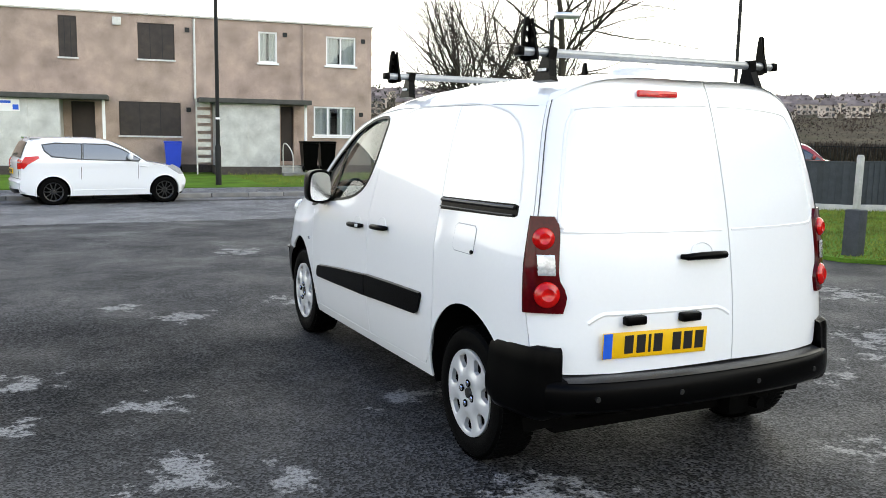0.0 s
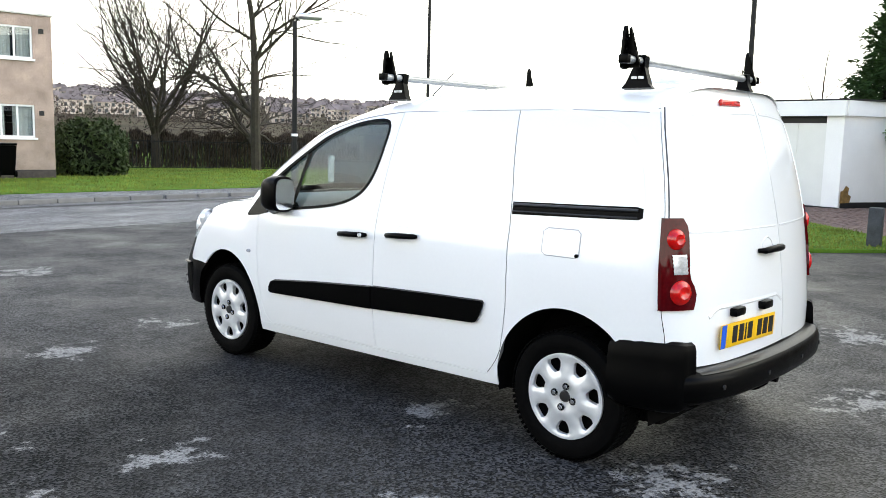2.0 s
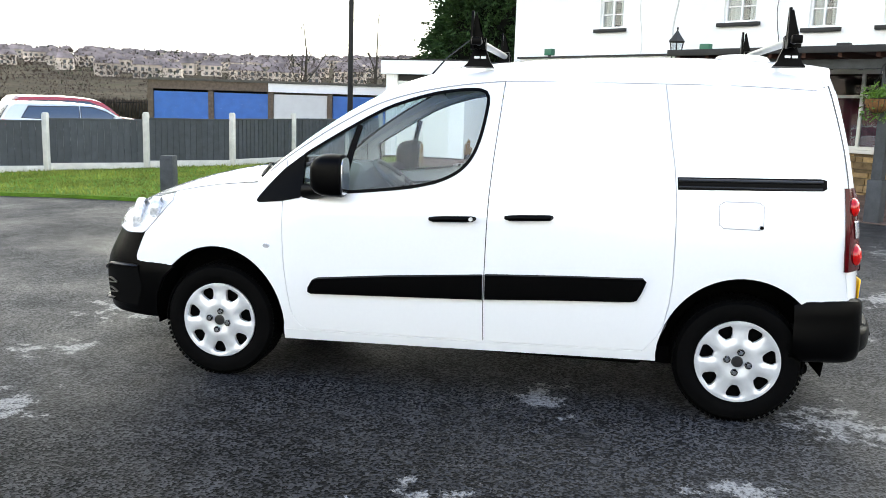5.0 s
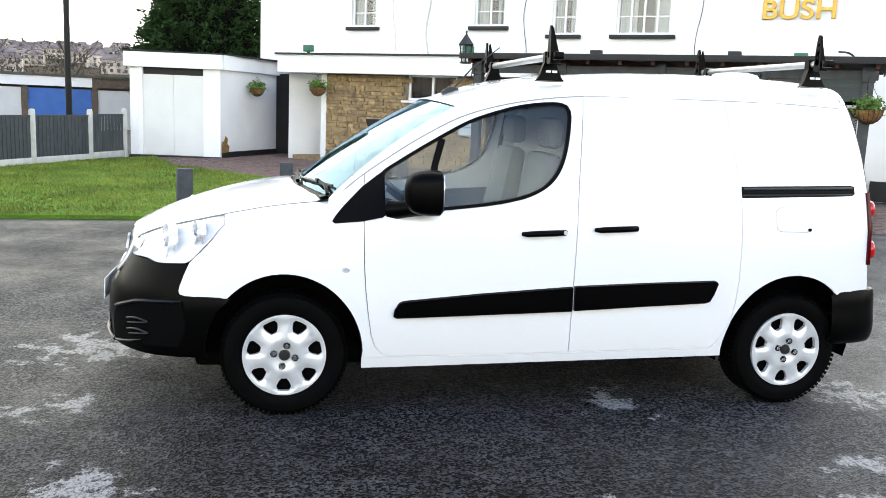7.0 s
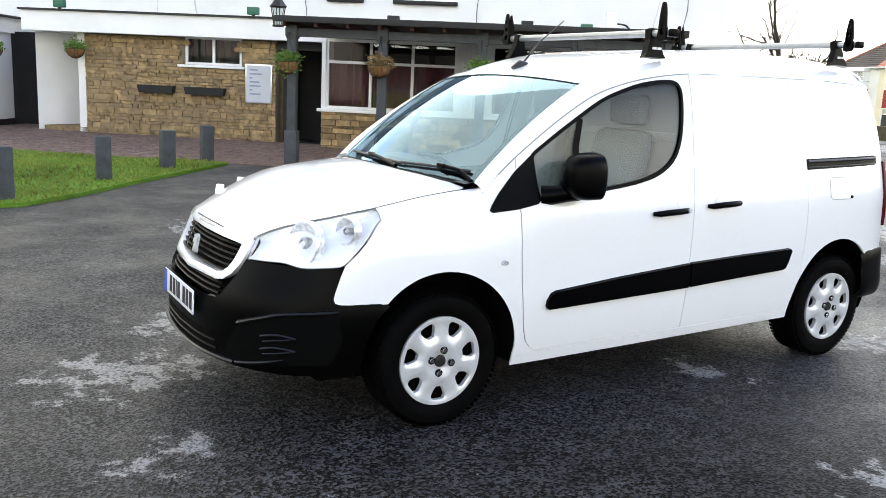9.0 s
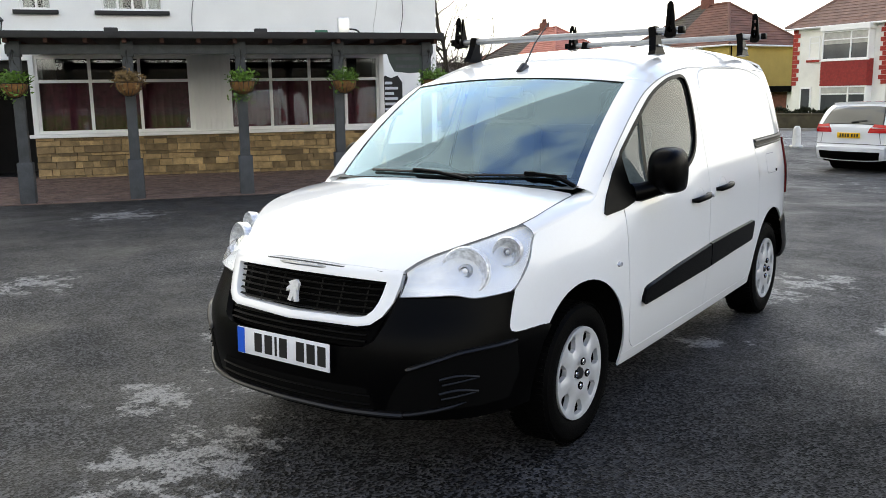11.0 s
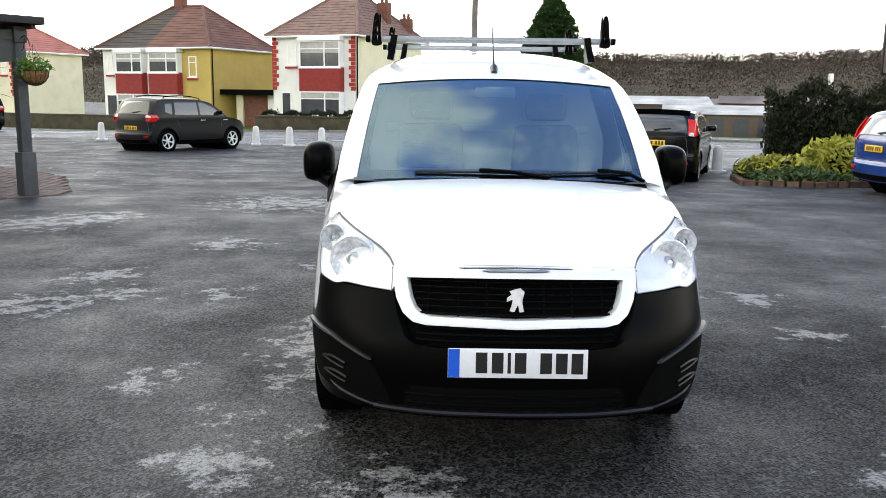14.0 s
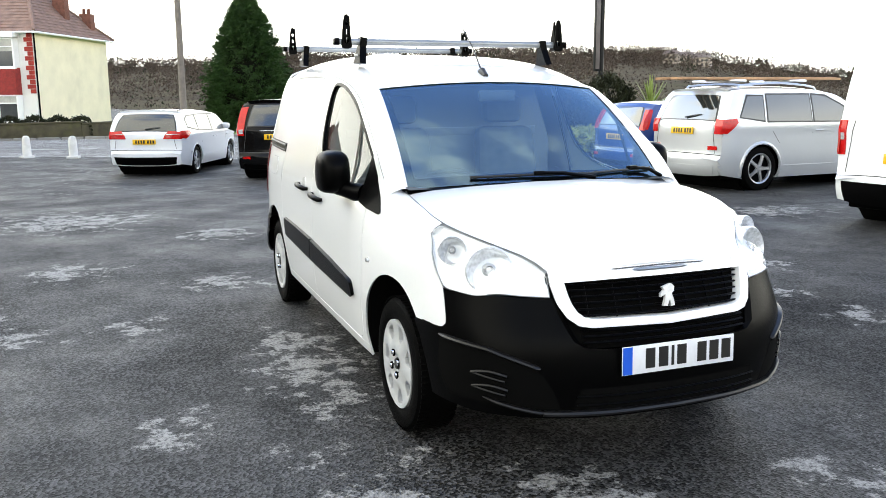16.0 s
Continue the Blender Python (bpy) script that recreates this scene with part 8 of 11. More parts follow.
    if plate:
        pl = new("number_plate")
        pl.parent = car
        c, up = skin(tail_at(plate), 0, 0.016), (skin(tail_at(plate + 0.05), 0) - skin(tail_at(plate - 0.05), 0))
        pl.matrix_local = Matrix.Translation(c) @ Matrix.Rotation(math.atan2(up.z, up.y), 4, "X")
        bm = bmesh.new()
        put_box(bm, (0, 0, 0), (0.52, 0.11, 0.02), 0.003)
        part("plate", bm, M_YELLOW, pl, "yellow number plate")
        for x in (-0.18, -0.12, -0.06, 0.0, 0.09, 0.15, 0.21):
            bm = bmesh.new()
            put_box(bm, (x, 0, 0.0115), (0.036, 0.07, 0.003))
            part("character_bar", bm, M_INK, pl, "black bar")
    if lamps:
        poly, za, zb, qa, qb, clear = lamps
        for sg in (-1, 1):
            lm = new("tail_lamp")
            lm.parent = car
            bm = bmesh.new()
            put_panel(bm, poly, flank2(sg, 0.010), 0.05, 0.05, lip=0.018, centre=(0, 0, 0.8))
            part("side_lens", bm, M_REDLENS, lm, "red tail lamp")
            a, b = tail_at(za), tail_at(zb)
            ends = [(sg * qa, sg * 0.995), (sg * qb, sg * 0.995)]
            patch("red_lens", a, b, ends[0], ends[1], M_REDLENS, "red tail lamp", 0.012, lm)
            if clear:
                c, d = a + (b - a) * clear[0], a + (b - a) * clear[1]
                q2 = qa + (qb - qa) * (clear[0] + clear[1]) / 2
                patch("clear_lens", c, d, (sg * (q2 + 0.02), sg * 0.95), (sg * (q2 + 0.02), sg * 0.95), M_WHITELENS, "clear lens", 0.017, lm)
            if fog:
                patch("fog_lens", tail_at(fog - 0.03), tail_at(fog + 0.03), (sg * 0.70, sg * 0.90), (sg * 0.70, sg * 0.90), M_REDLENS, "red reflector", 0.012, lm)
    if rails:
        for sg in (-1, 1):
            bm = bmesh.new()
            z_r = [next(p.y for p in line if p.x >= y and p.y > belt) for y in np.linspace(rails[0], rails[1], 9)]
            pts = [(sg * hw * 0.66, y, z + 0.01 + 0.035 * math.sin(math.pi * (0.12 + 0.76 * i / 8))) for i, (y, z) in enumerate(zip(np.linspace(rails[0], rails[1], 9), z_r))]
            put_tube(bm, [(pts[0][0], pts[0][1] - 0.06, pts[0][2] - 0.06)] + pts + [(pts[-1][0], pts[-1][1] + 0.06, pts[-1][2] - 0.06)], 0.018, 6)
            part("roof_rail", bm, M_ALU if rails[2] else M_BLACK, car, "roof rail")
    return car


def heading(x, y, fx, fy):
    """A pose at x, y on the ground, its +y towards fx, fy."""
    return pose(x, y, ground_z(x, y), 0, 0, math.degrees(math.atan2(-(fx - x), fy - y)))


def hatch_line(L, H, tail_low, belt, scr, bonnet_z=0.94, rake=0.30, lip=0.04):
    """A two-box outline: tail, sloping rear glass, roof, windscreen foot at scr, bonnet and nose."""
    a, b = -L / 2, L / 2
    return [(a + 0.06, 0.24), (a + 0.01, 0.36), (a, 0.52), (a + lip, 0.60), (a + lip + 0.01, tail_low), (a + lip + 0.05, belt + 0.02), (a + lip + 0.05 + rake * 0.55, belt + (H - belt) * 0.62), (a + lip + 0.05 + rake, H - 0.06), (a + lip + 0.22 + rake, H - 0.015),
            (a + L * 0.34, H), (a + L * 0.48, H - 0.02), (scr - 0.62, H - 0.10), (scr - 0.30, H - 0.28), (scr, bonnet_z + 0.05), (scr + 0.10, bonnet_z + 0.01), (b - 0.45, bonnet_z - 0.08), (b - 0.16, bonnet_z - 0.20), (b - 0.05, bonnet_z - 0.34), (b, 0.48), (b - 0.03, 0.34), (b - 0.10, 0.22)]


# small white hatchback on the north road
make_car("hatchback_car", heading(-1.2, 16.4, 6.1, 17.4), "small white hatchback with black wheels parked by the kerb", "car", M_CARWHITE, hatch_line(3.74, 1.49, 0.92, 1.0, 0.86, 0.96, 0.24), 0.98, 1.69, 2.38, -1.13, 0.305, M_DARKALLOY, 10,
         side_glass=([(-1.13, 1.08), (-0.55, 1.02), (-0.52, 1.33), (-1.05, 1.34), (-1.30, 1.31), (-1.26, 1.20)], [(-0.50, 1.015), (0.66, 0.985), (0.70, 1.01), (0.30, 1.23), (0.02, 1.32), (-0.47, 1.335)]), seams=([(0.62, 0.30), (0.66, 0.6), (0.66, 0.95)], [(-0.52, 0.30), (-0.56, 0.6), (-0.54, 0.99)]),
         rear_glass=(1.06, 1.38, 0.84, 0.74), screen=(0.20, 0.80), lamps=([(-1.79, 0.86), (-1.70, 0.80), (-1.62, 0.90), (-1.38, 1.04), (-1.40, 1.08), (-1.66, 1.06)], 0.80, 1.02, 0.78, 0.74, (0.35, 0.65)), head=[(1.32, 0.84), (1.62, 0.66), (1.72, 0.66), (1.62, 0.80), (1.42, 0.90)], plate=0.74, spoiler=0.10)
# dark crossover by the far bollards
make_car("hatchback_car", heading(8.27, -21.34, 5.71, -25.63), "dark grey crossover hatchback with silver wheels and roof rails", "car", M_CARGREY, hatch_line(4.0, 1.58, 0.96, 1.06, 1.0, 1.02, 0.28), 1.04, 1.73, 2.59, -1.35, 0.325, M_WHEELW, 6,
         side_glass=([(-1.42, 1.16), (-1.18, 1.09), (-1.12, 1.40), (-1.36, 1.38)], [(-1.08, 1.08), (-0.18, 1.07), (-0.16, 1.43), (-1.0, 1.43)], [(-0.10, 1.07), (0.86, 1.05), (0.42, 1.30), (0.08, 1.42), (-0.08, 1.43)]), seams=([(0.72, 0.32), (0.78, 1.0)], [(-0.14, 0.32), (-0.14, 1.04)], [(-0.88, 0.70), (-1.08, 1.04)]),
         rear_glass=(1.10, 1.46, 0.80, 0.70), screen=(0.32, 0.94), lamps=([(-1.93, 0.90), (-1.80, 0.88), (-1.68, 0.98), (-1.74, 1.08), (-1.90, 1.08)], 0.88, 1.10, 0.76, 0.70, (0.4, 0.9)), clad="black", plate=0.70, rails=(-1.2, 0.1, False), fog=0.46)
# a second dark crossover beyond it
make_car("suv_car", heading(21.25, -32.84, 24.25, -35.44), "small black crossover car with silver wheels on the road", "car", M_CARBLACK, hatch_line(4.2, 1.62, 0.98, 1.08, 1.04, 1.05, 0.26), 1.06, 1.77, 2.55, -1.22, 0.335, M_ALLOY, 5,
         side_glass=([(-1.50, 1.20), (-1.22, 1.13), (-1.16, 1.43), (-1.40, 1.40)], [(-1.10, 1.11), (-0.14, 1.10), (-0.12, 1.46), (-1.02, 1.46)], [(-0.06, 1.10), (0.88, 1.08), (0.44, 1.33), (0.10, 1.45), (-0.04, 1.46)]), seams=([(0.74, 0.32), (0.80, 1.0)], [(-0.10, 0.32), (-0.10, 1.06)], [(-0.86, 0.70), (-1.06, 1.06)]),
         rear_glass=(1.12, 1.50, 0.80, 0.70), screen=(0.34, 0.98), lamps=([(-2.0, 0.94), (-1.84, 0.92), (-1.66, 1.04), (-1.72, 1.12), (-1.96, 1.12)], 0.92, 1.12, 0.74, 0.70, (0.6, 0.95)), clad="black", plate=0.86, rails=(-1.3, 0.1, True))
# white estate
make_car("estate_car", heading(0.38, -17.33, -1.64, -21.9), "white estate car with red tail lamps and a black lower bumper", "car", M_CARWHITE, hatch_line(4.5, 1.48, 0.90, 0.98, 1.16, 0.96, 0.34), 0.95, 1.78, 2.65, -1.33, 0.325, M_ALLOY, 5,
         side_glass=([(-1.80, 1.10), (-1.20, 1.02), (-1.16, 1.34), (-1.62, 1.33), (-1.82, 1.26)], [(-1.13, 1.01), (-0.20, 0.99), (-0.18, 1.35), (-1.10, 1.35)], [(-0.14, 0.99), (1.02, 0.97), (0.58, 1.20), (0.20, 1.33), (-0.12, 1.35)]), seams=([(0.86, 0.30), (0.92, 0.92)], [(-0.16, 0.30), (-0.16, 0.96)], [(-0.92, 0.70), (-1.14, 0.97)]),
         rear_glass=(1.02, 1.38, 0.84, 0.72), screen=(0.46, 1.10), lamps=([(-2.17, 0.86), (-2.0, 0.84), (-1.72, 0.96), (-1.76, 1.02), (-2.12, 1.02)], 0.84, 1.02, 0.52, 0.64, (0.40, 0.62)), plate=0.78, spoiler=0.12, low=0.42, head=[(1.60, 0.80), (2.0, 0.62), (2.06, 0.68), (1.80, 0.84)])
# black four-wheel drive
make_car("suv_car", heading(-2.12, -14.75, -4.25, -19.38), "black four-wheel drive car with tall red tail lamps", "car", M_CARBLACK, hatch_line(4.5, 1.68, 1.0, 1.10, 1.10, 1.08, 0.30), 1.08, 1.82, 2.62, -1.30, 0.35, M_ALLOY, 7,
         side_glass=([(-1.74, 1.20), (-1.24, 1.13), (-1.20, 1.52), (-1.44, 1.50), (-1.66, 1.40)], [(-1.16, 1.12), (-0.22, 1.10), (-0.20, 1.54), (-1.12, 1.53)], [(-0.16, 1.10), (0.98, 1.08), (0.54, 1.34), (0.16, 1.50), (-0.14, 1.54)]), seams=([(0.80, 0.34), (0.88, 1.04)], [(-0.18, 0.34), (-0.18, 1.08)], [(-0.92, 0.74), (-1.16, 1.08)]),
         rear_glass=(1.14, 1.56, 0.74, 0.66), screen=(0.40, 1.04), lamps=([(-2.16, 0.96), (-2.04, 0.94), (-1.98, 1.20), (-1.80, 1.54), (-1.86, 1.56), (-2.08, 1.20)], 0.94, 1.54, 0.84, 0.80, (0.05, 0.36)), clad="black", plate=0.92, fog=0.50, bar=1.04, spoiler=0.10)
# black family hatchback
make_car("hatchback_car", heading(-4.66, -13.9, -6.39, -18.4), "black family hatchback with high red tail lamps", "car", M_CARBLACK, hatch_line(4.28, 1.49, 0.92, 1.02, 1.10, 0.97, 0.40), 0.98, 1.80, 2.64, -1.30, 0.32, M_ALLOY, 5,
         side_glass=([(-1.66, 1.14), (-1.24, 1.05), (-1.20, 1.33), (-1.50, 1.28)], [(-1.16, 1.04), (-0.22, 1.02), (-0.20, 1.36), (-1.12, 1.35)], [(-0.16, 1.02), (0.98, 1.00), (0.54, 1.22), (0.16, 1.34), (-0.14, 1.36)]), seams=([(0.80, 0.30), (0.88, 0.95)], [(-0.18, 0.30), (-0.18, 1.0)], [(-0.92, 0.70), (-1.16, 1.0)]),
         rear_glass=(1.06, 1.38, 0.80, 0.70), screen=(0.40, 1.04), lamps=([(-2.03, 1.00), (-1.93, 0.99), (-1.72, 1.30), (-1.78, 1.33), (-1.98, 1.10)], 1.00, 1.33, 0.84, 0.80, (0.0, 0.3)), plate=0.84, spoiler=0.14, fog=0.44)
# blue small hatchback
make_car("hatchback_car", heading(-9.0, -9.5, -14.0, -9.8), "blue small hatchback with tall red tail lamps", "car", M_CARBLUE, hatch_line(3.92, 1.47, 0.90, 1.0, 0.98, 0.96, 0.26), 0.97, 1.69, 2.48, -1.20, 0.30, M_ALLOY, 7,
         side_glass=([(-1.50, 1.12), (-1.18, 1.04), (-1.14, 1.31), (-1.40, 1.28)], [(-1.10, 1.03), (-0.20, 1.01), (-0.18, 1.34), (-1.06, 1.33)], [(-0.14, 1.01), (0.86, 0.99), (0.44, 1.21), (0.12, 1.32), (-0.12, 1.34)]), seams=([(0.70, 0.30), (0.78, 0.94)], [(-0.16, 0.30), (-0.16, 0.98)], [(-0.86, 0.70), (-1.10, 0.98)]),
         rear_glass=(1.03, 1.36, 0.80, 0.70), screen=(0.32, 0.92), lamps=([(-1.87, 0.96), (-1.78, 0.95), (-1.62, 1.30), (-1.68, 1.33), (-1.82, 1.12)], 0.95, 1.33, 0.84, 0.82, None), plate=0.80, fog=0.46)
# silver four-wheel drive with timber on its roof
rav = make_car("suv_car", heading(-8.87, -7.0, -13.87, -7.3), "silver-white four-wheel drive car with timber on its roof bars", "car", M_CARSILVER, hatch_line(4.3, 1.66, 0.98, 1.10, 1.06, 1.08, 0.26), 1.08, 1.82, 2.56, -1.27, 0.36, M_ALLOY, 5,
               side_glass=([(-1.72, 1.18), (-1.24, 1.12), (-1.20, 1.50), (-1.52, 1.50)], [(-1.16, 1.11), (-0.22, 1.10), (-0.20, 1.52), (-1.12, 1.52)], [(-0.16, 1.10), (0.92, 1.08), (0.50, 1.34), (0.16, 1.49), (-0.14, 1.52)]), seams=([(0.76, 0.34), (0.84, 1.04)], [(-0.18, 0.34), (-0.18, 1.08)], [(-0.90, 0.76), (-1.16, 1.08)]),
               rear_glass=(1.14, 1.52, 0.78, 0.70), screen=(0.36, 1.0), lamps=([(-2.06, 0.94), (-1.96, 0.92), (-1.78, 1.10), (-1.80, 1.16), (-2.02, 1.14)], 0.92, 1.16, 0.83, 0.80, None), clad="paint", plate=0.96, rails=(-1.5, 0.1, True), fog=0.70, low=0.40, spoiler=0.06)
rm = rav.matrix_world.copy()
tim = thing("timber_boards", rm @ Matrix.Translation((0, -0.65, 1.745)), "long brown boards lying on roof bars", "timber")
M_TIMBER = surf("brown_sawn_timber", (0.40, 0.235, 0.125), 0.8, 0.25, 5, 0.3, 40)
for k, (x, ln, off) in enumerate(((-0.24, 3.6, 0.0), (-0.05, 3.9, 0.1), (0.16, 3.5, -0.05))):
    bm = bmesh.new()
    put_box(bm, (x, off, 0.045), (0.15, ln, 0.04), 0.004)
    part("board", bm, M_TIMBER, tim)
for y in (-0.75, 0.55):
    bm = bmesh.new()
    put_tube(bm, [(-0.62, y, 0.0), (0.62, y, 0.0)], 0.022, 8)
    part("roof_bar", bm, M_ALU, tim, "aluminium roof bar")
# two cars behind the fence, and a van at the edge of the car park
make_car("saloon_car", heading(16.2, 13.2, 21.5, 8.9), "pale silver saloon car parked behind a fence", "car", M_CARSILVER, hatch_line(4.4, 1.46, 0.90, 0.98, 1.1, 0.96, 0.34), 0.95, 1.78, 2.65, -1.30, 0.32, M_ALLOY, 5,
         side_glass=([(-1.6, 1.05), (-0.20, 0.99), (-0.18, 1.33), (-1.4, 1.32)], [(-0.14, 0.99), (0.95, 0.97), (0.52, 1.20), (0.18, 1.31), (-0.12, 1.33)]), rear_glass=(1.02, 1.36, 0.82, 0.72), screen=(0.40, 1.04), lamps=([(-2.1, 0.86), (-1.9, 0.84), (-1.75, 0.96), (-2.05, 1.0)], 0.84, 1.0, 0.7, 0.7, None))
make_car("people_carrier", heading(19.2, 15.2, 24.5, 10.9), "red car with a pale roof parked behind a fence", "car", M_CARRED, hatch_line(4.4, 1.66, 1.0, 1.10, 1.1, 1.06, 0.28), 1.08, 1.80, 2.6, -1.28, 0.33, M_ALLOY, 5,
         side_glass=([(-1.7, 1.14), (-0.20, 1.10), (-0.18, 1.50), (-1.5, 1.49)], [(-0.14, 1.10), (0.95, 1.08), (0.52, 1.33), (0.18, 1.47), (-0.12, 1.50)]), rear_glass=(1.14, 1.52, 0.78, 0.70), screen=(0.40, 1.04), lamps=([(-2.1, 0.94), (-1.95, 0.92), (-1.85, 1.1), (-2.05, 1.16)], 0.92, 1.16, 0.74, 0.72, None))
VAN_LINE = [(-2.24, 0.26), (-2.29, 0.38), (-2.30, 0.56), (-2.25, 0.64), (-2.24, 1.1), (-2.20, 1.5), (-2.12, 1.78), (-1.95, 1.89), (-1.3, 1.93), (0.2, 1.92), (0.62, 1.84), (1.0, 1.60), (1.40, 1.28), (1.52, 1.20), (1.95, 1.06), (2.15, 0.92), (2.26, 0.74), (2.30, 0.5), (2.26, 0.3)]
make_car("panel_van", heading(-8.26, -2.37, -13.16, -3.27), "white panel van with red tail lamps and a black bumper", "van", M_CARWHITE, VAN_LINE, 1.15, 1.92, 2.9, -1.35, 0.335, M_CARSILVER, 6,
                side_glass=([(0.30, 1.18), (1.20, 1.16), (0.90, 1.48), (0.60, 1.68), (0.32, 1.72)],), screen=(0.66, 1.42), lamps=([(-2.22, 0.84), (-2.12, 0.84), (-2.10, 1.22), (-2.18, 1.22)], 0.82, 1.22, 0.88, 0.88, (0.4, 0.6)), plate=0.80, clad="black", tum=0.13, low=0.50, seams=([(0.22, 0.34), (0.24, 1.15)],))

# ---- north side: road edge, pavement, terrace ----
M_KERB = surf("kerb_concrete", (0.20, 0.195, 0.185), 0.9, 0.2, 5, 0.3, 60, rand=0.15)
ROADN = [(-60, 9.6), (-3.4, 9.9), (4.0, 9.75), (6.3, 10.6), (7.4, 11.6), (9.2, 11.9), (30, 11), (60, 8), (60, 16), (26, 16.7), (14, 16.95), (7, 17.1), (-60, 17.1)]
ground_poly("road_north", ROADN, M_ROAD, 0.004, "grey tarmac road with worn patches", "road", 2.0)
FOOTN = [(-60, 17.1), (7, 17.1), (14, 16.95), (26, 16.7), (60, 16), (60, 17.6), (26, 18.2), (15.5, 18.5), (6.6, 19.1), (-60, 19.1)]
ground_poly("pavement_north", FOOTN, M_PAVE, 0.10, "dark tarmac pavement beside the road", "pavement", 2.0)
LAWN = [(-60, 19.1), (6.6, 19.1), (15.5, 18.5), (26, 18.2), (60, 17.6), (75, 80), (60, 100), (-60, 100)]
ground_poly("lawn_north", LAWN, M_GRASS, 0.12, "green grass verge and lawn", "grass", 3.0)
blades("lawn_blades", [(3.5, 19.2), (15.5, 18.6), (26, 18.3), (25, 30), (12, 33), (3.5, 26)], 22000, 0.09, M_BLADE, "uneven blades of green grass", 0.12, 9)
kerb_me = None
kline = [Vector(p) for p in ((-30, 17.1), (7, 17.1), (14, 16.95), (26, 16.7))]
kerb = thing("kerb", pose(0, 0, 0), "pale concrete kerb stones along a road", "kerb", kind="structure")
for p, q in zip(kline, kline[1:]):
    d = (q - p)
    n = int(d.length / 0.92)
    for k in range(n):
        c = p + d * (k + 0.5) / n
        if kerb_me is None:
            bm = bmesh.new()
            put_box(bm, (0, 0, 0), (0.905, 0.14, 0.26), 0.02)
            kerb_me = bpy.data.meshes.new("kerb_stone")
            bm.to_mesh(kerb_me)
            bm.free()
            kerb_me.materials.append(M_KERB)
        ob = new("kerb_stone", kerb_me)
        ob.parent = kerb
        ob.matrix_local = Matrix.LocRotScale((c.x, c.y, ground_z(c.x, c.y) - 0.015), Euler((0, 0, math.atan2(d.y, d.x))), None)

M_DASH1 = surf("pink_pebbledash", (0.41, 0.315, 0.265), 0.95, 0.30, 1.6, 0.9, 60, fine=38, dirt=0.35, dirt_col=(0.22, 0.17, 0.14))
M_DASH2 = surf("grey_pebbledash", (0.55, 0.55, 0.53), 0.95, 0.28, 2, 0.9, 60, fine=38, dirt=0.2, dirt_col=(0.25, 0.25, 0.23))
M_BOARDED = surf("rusty_steel_shutter", (0.030, 0.022, 0.018), 0.6, 0.35, 4, dirt=0.5, dirt_col=(0.07, 0.05, 0.035))
M_CANOPY = surf("grey_canopy_felt", (0.06, 0.06, 0.055), 0.85, 0.25, 5)
M_REDBRICK = surf("dark_brick_base", (0.06, 0.05, 0.045), 0.9, 0.3, 10, 0.4, 40)
M_BLUEBIN = surf("blue_bin_plastic", (0.012, 0.05, 0.50), 0.4, 0.06, 5)
NM = Matrix(((-0.9935, -0.114, 0, 9.15), (0.114, -0.9935, 0, 25.93), (0, 0, 1, 0), (0, 0, 0, 1)))
NM = NM @ Matrix.Diagonal((1, 1, 1, 1))
terr = thing("terraced_houses", NM, "pink pebbledashed flat-roofed terrace with boarded windows", "house")
# local x runs along the front, local -y into the house
NH = [(0.62, 1.74, 3.80, 4.86), (3.53, 4.20, 3.80, 4.90), (7.09, 8.30, 3.76, 4.98), (10.23, 10.81, 3.72, 5.08), (0.62, 2.20, 1.20, 2.29), (6.93, 8.98, 1.12, 2.29), (2.95, 3.42, 0.25, 2.25), (9.75, 10.5, 0.2, 2.25)]


def nbox(name, a, b, o0, o1, z0, z1, material, parent=terr, label="", bevel=0.0):
    return lbox(name, a, b, o0, o1, z0, z1, material, parent, label, bevel)


wall_with_holes("front_wall", 0.0, 26.0, -0.4, 5.24, 0.0, -0.25, NH, M_DASH1, terr, "pink pebbledash")
nbox("side_wall", 0.0, 0.25, -8.0, -0.25, -0.4, 5.24, M_DASH1)
nbox("back_wall", 0.0, 26.0, -8.25, -8.0, -0.4, 5.24, M_DASH1)
nbox("roof", -0.06, 26.0, -8.3, 0.06, 5.243, 5.30, M_CONC, terr, "pale roof edge")
nbox("dim_inside", 0.3, 25.5, -1.2, -1.1, 0, 5.1, M_ROOM)
nbox("wall_base", 0.0, 26.0, 0.003, 0.03, -0.4, 0.12, M_REDBRICK)
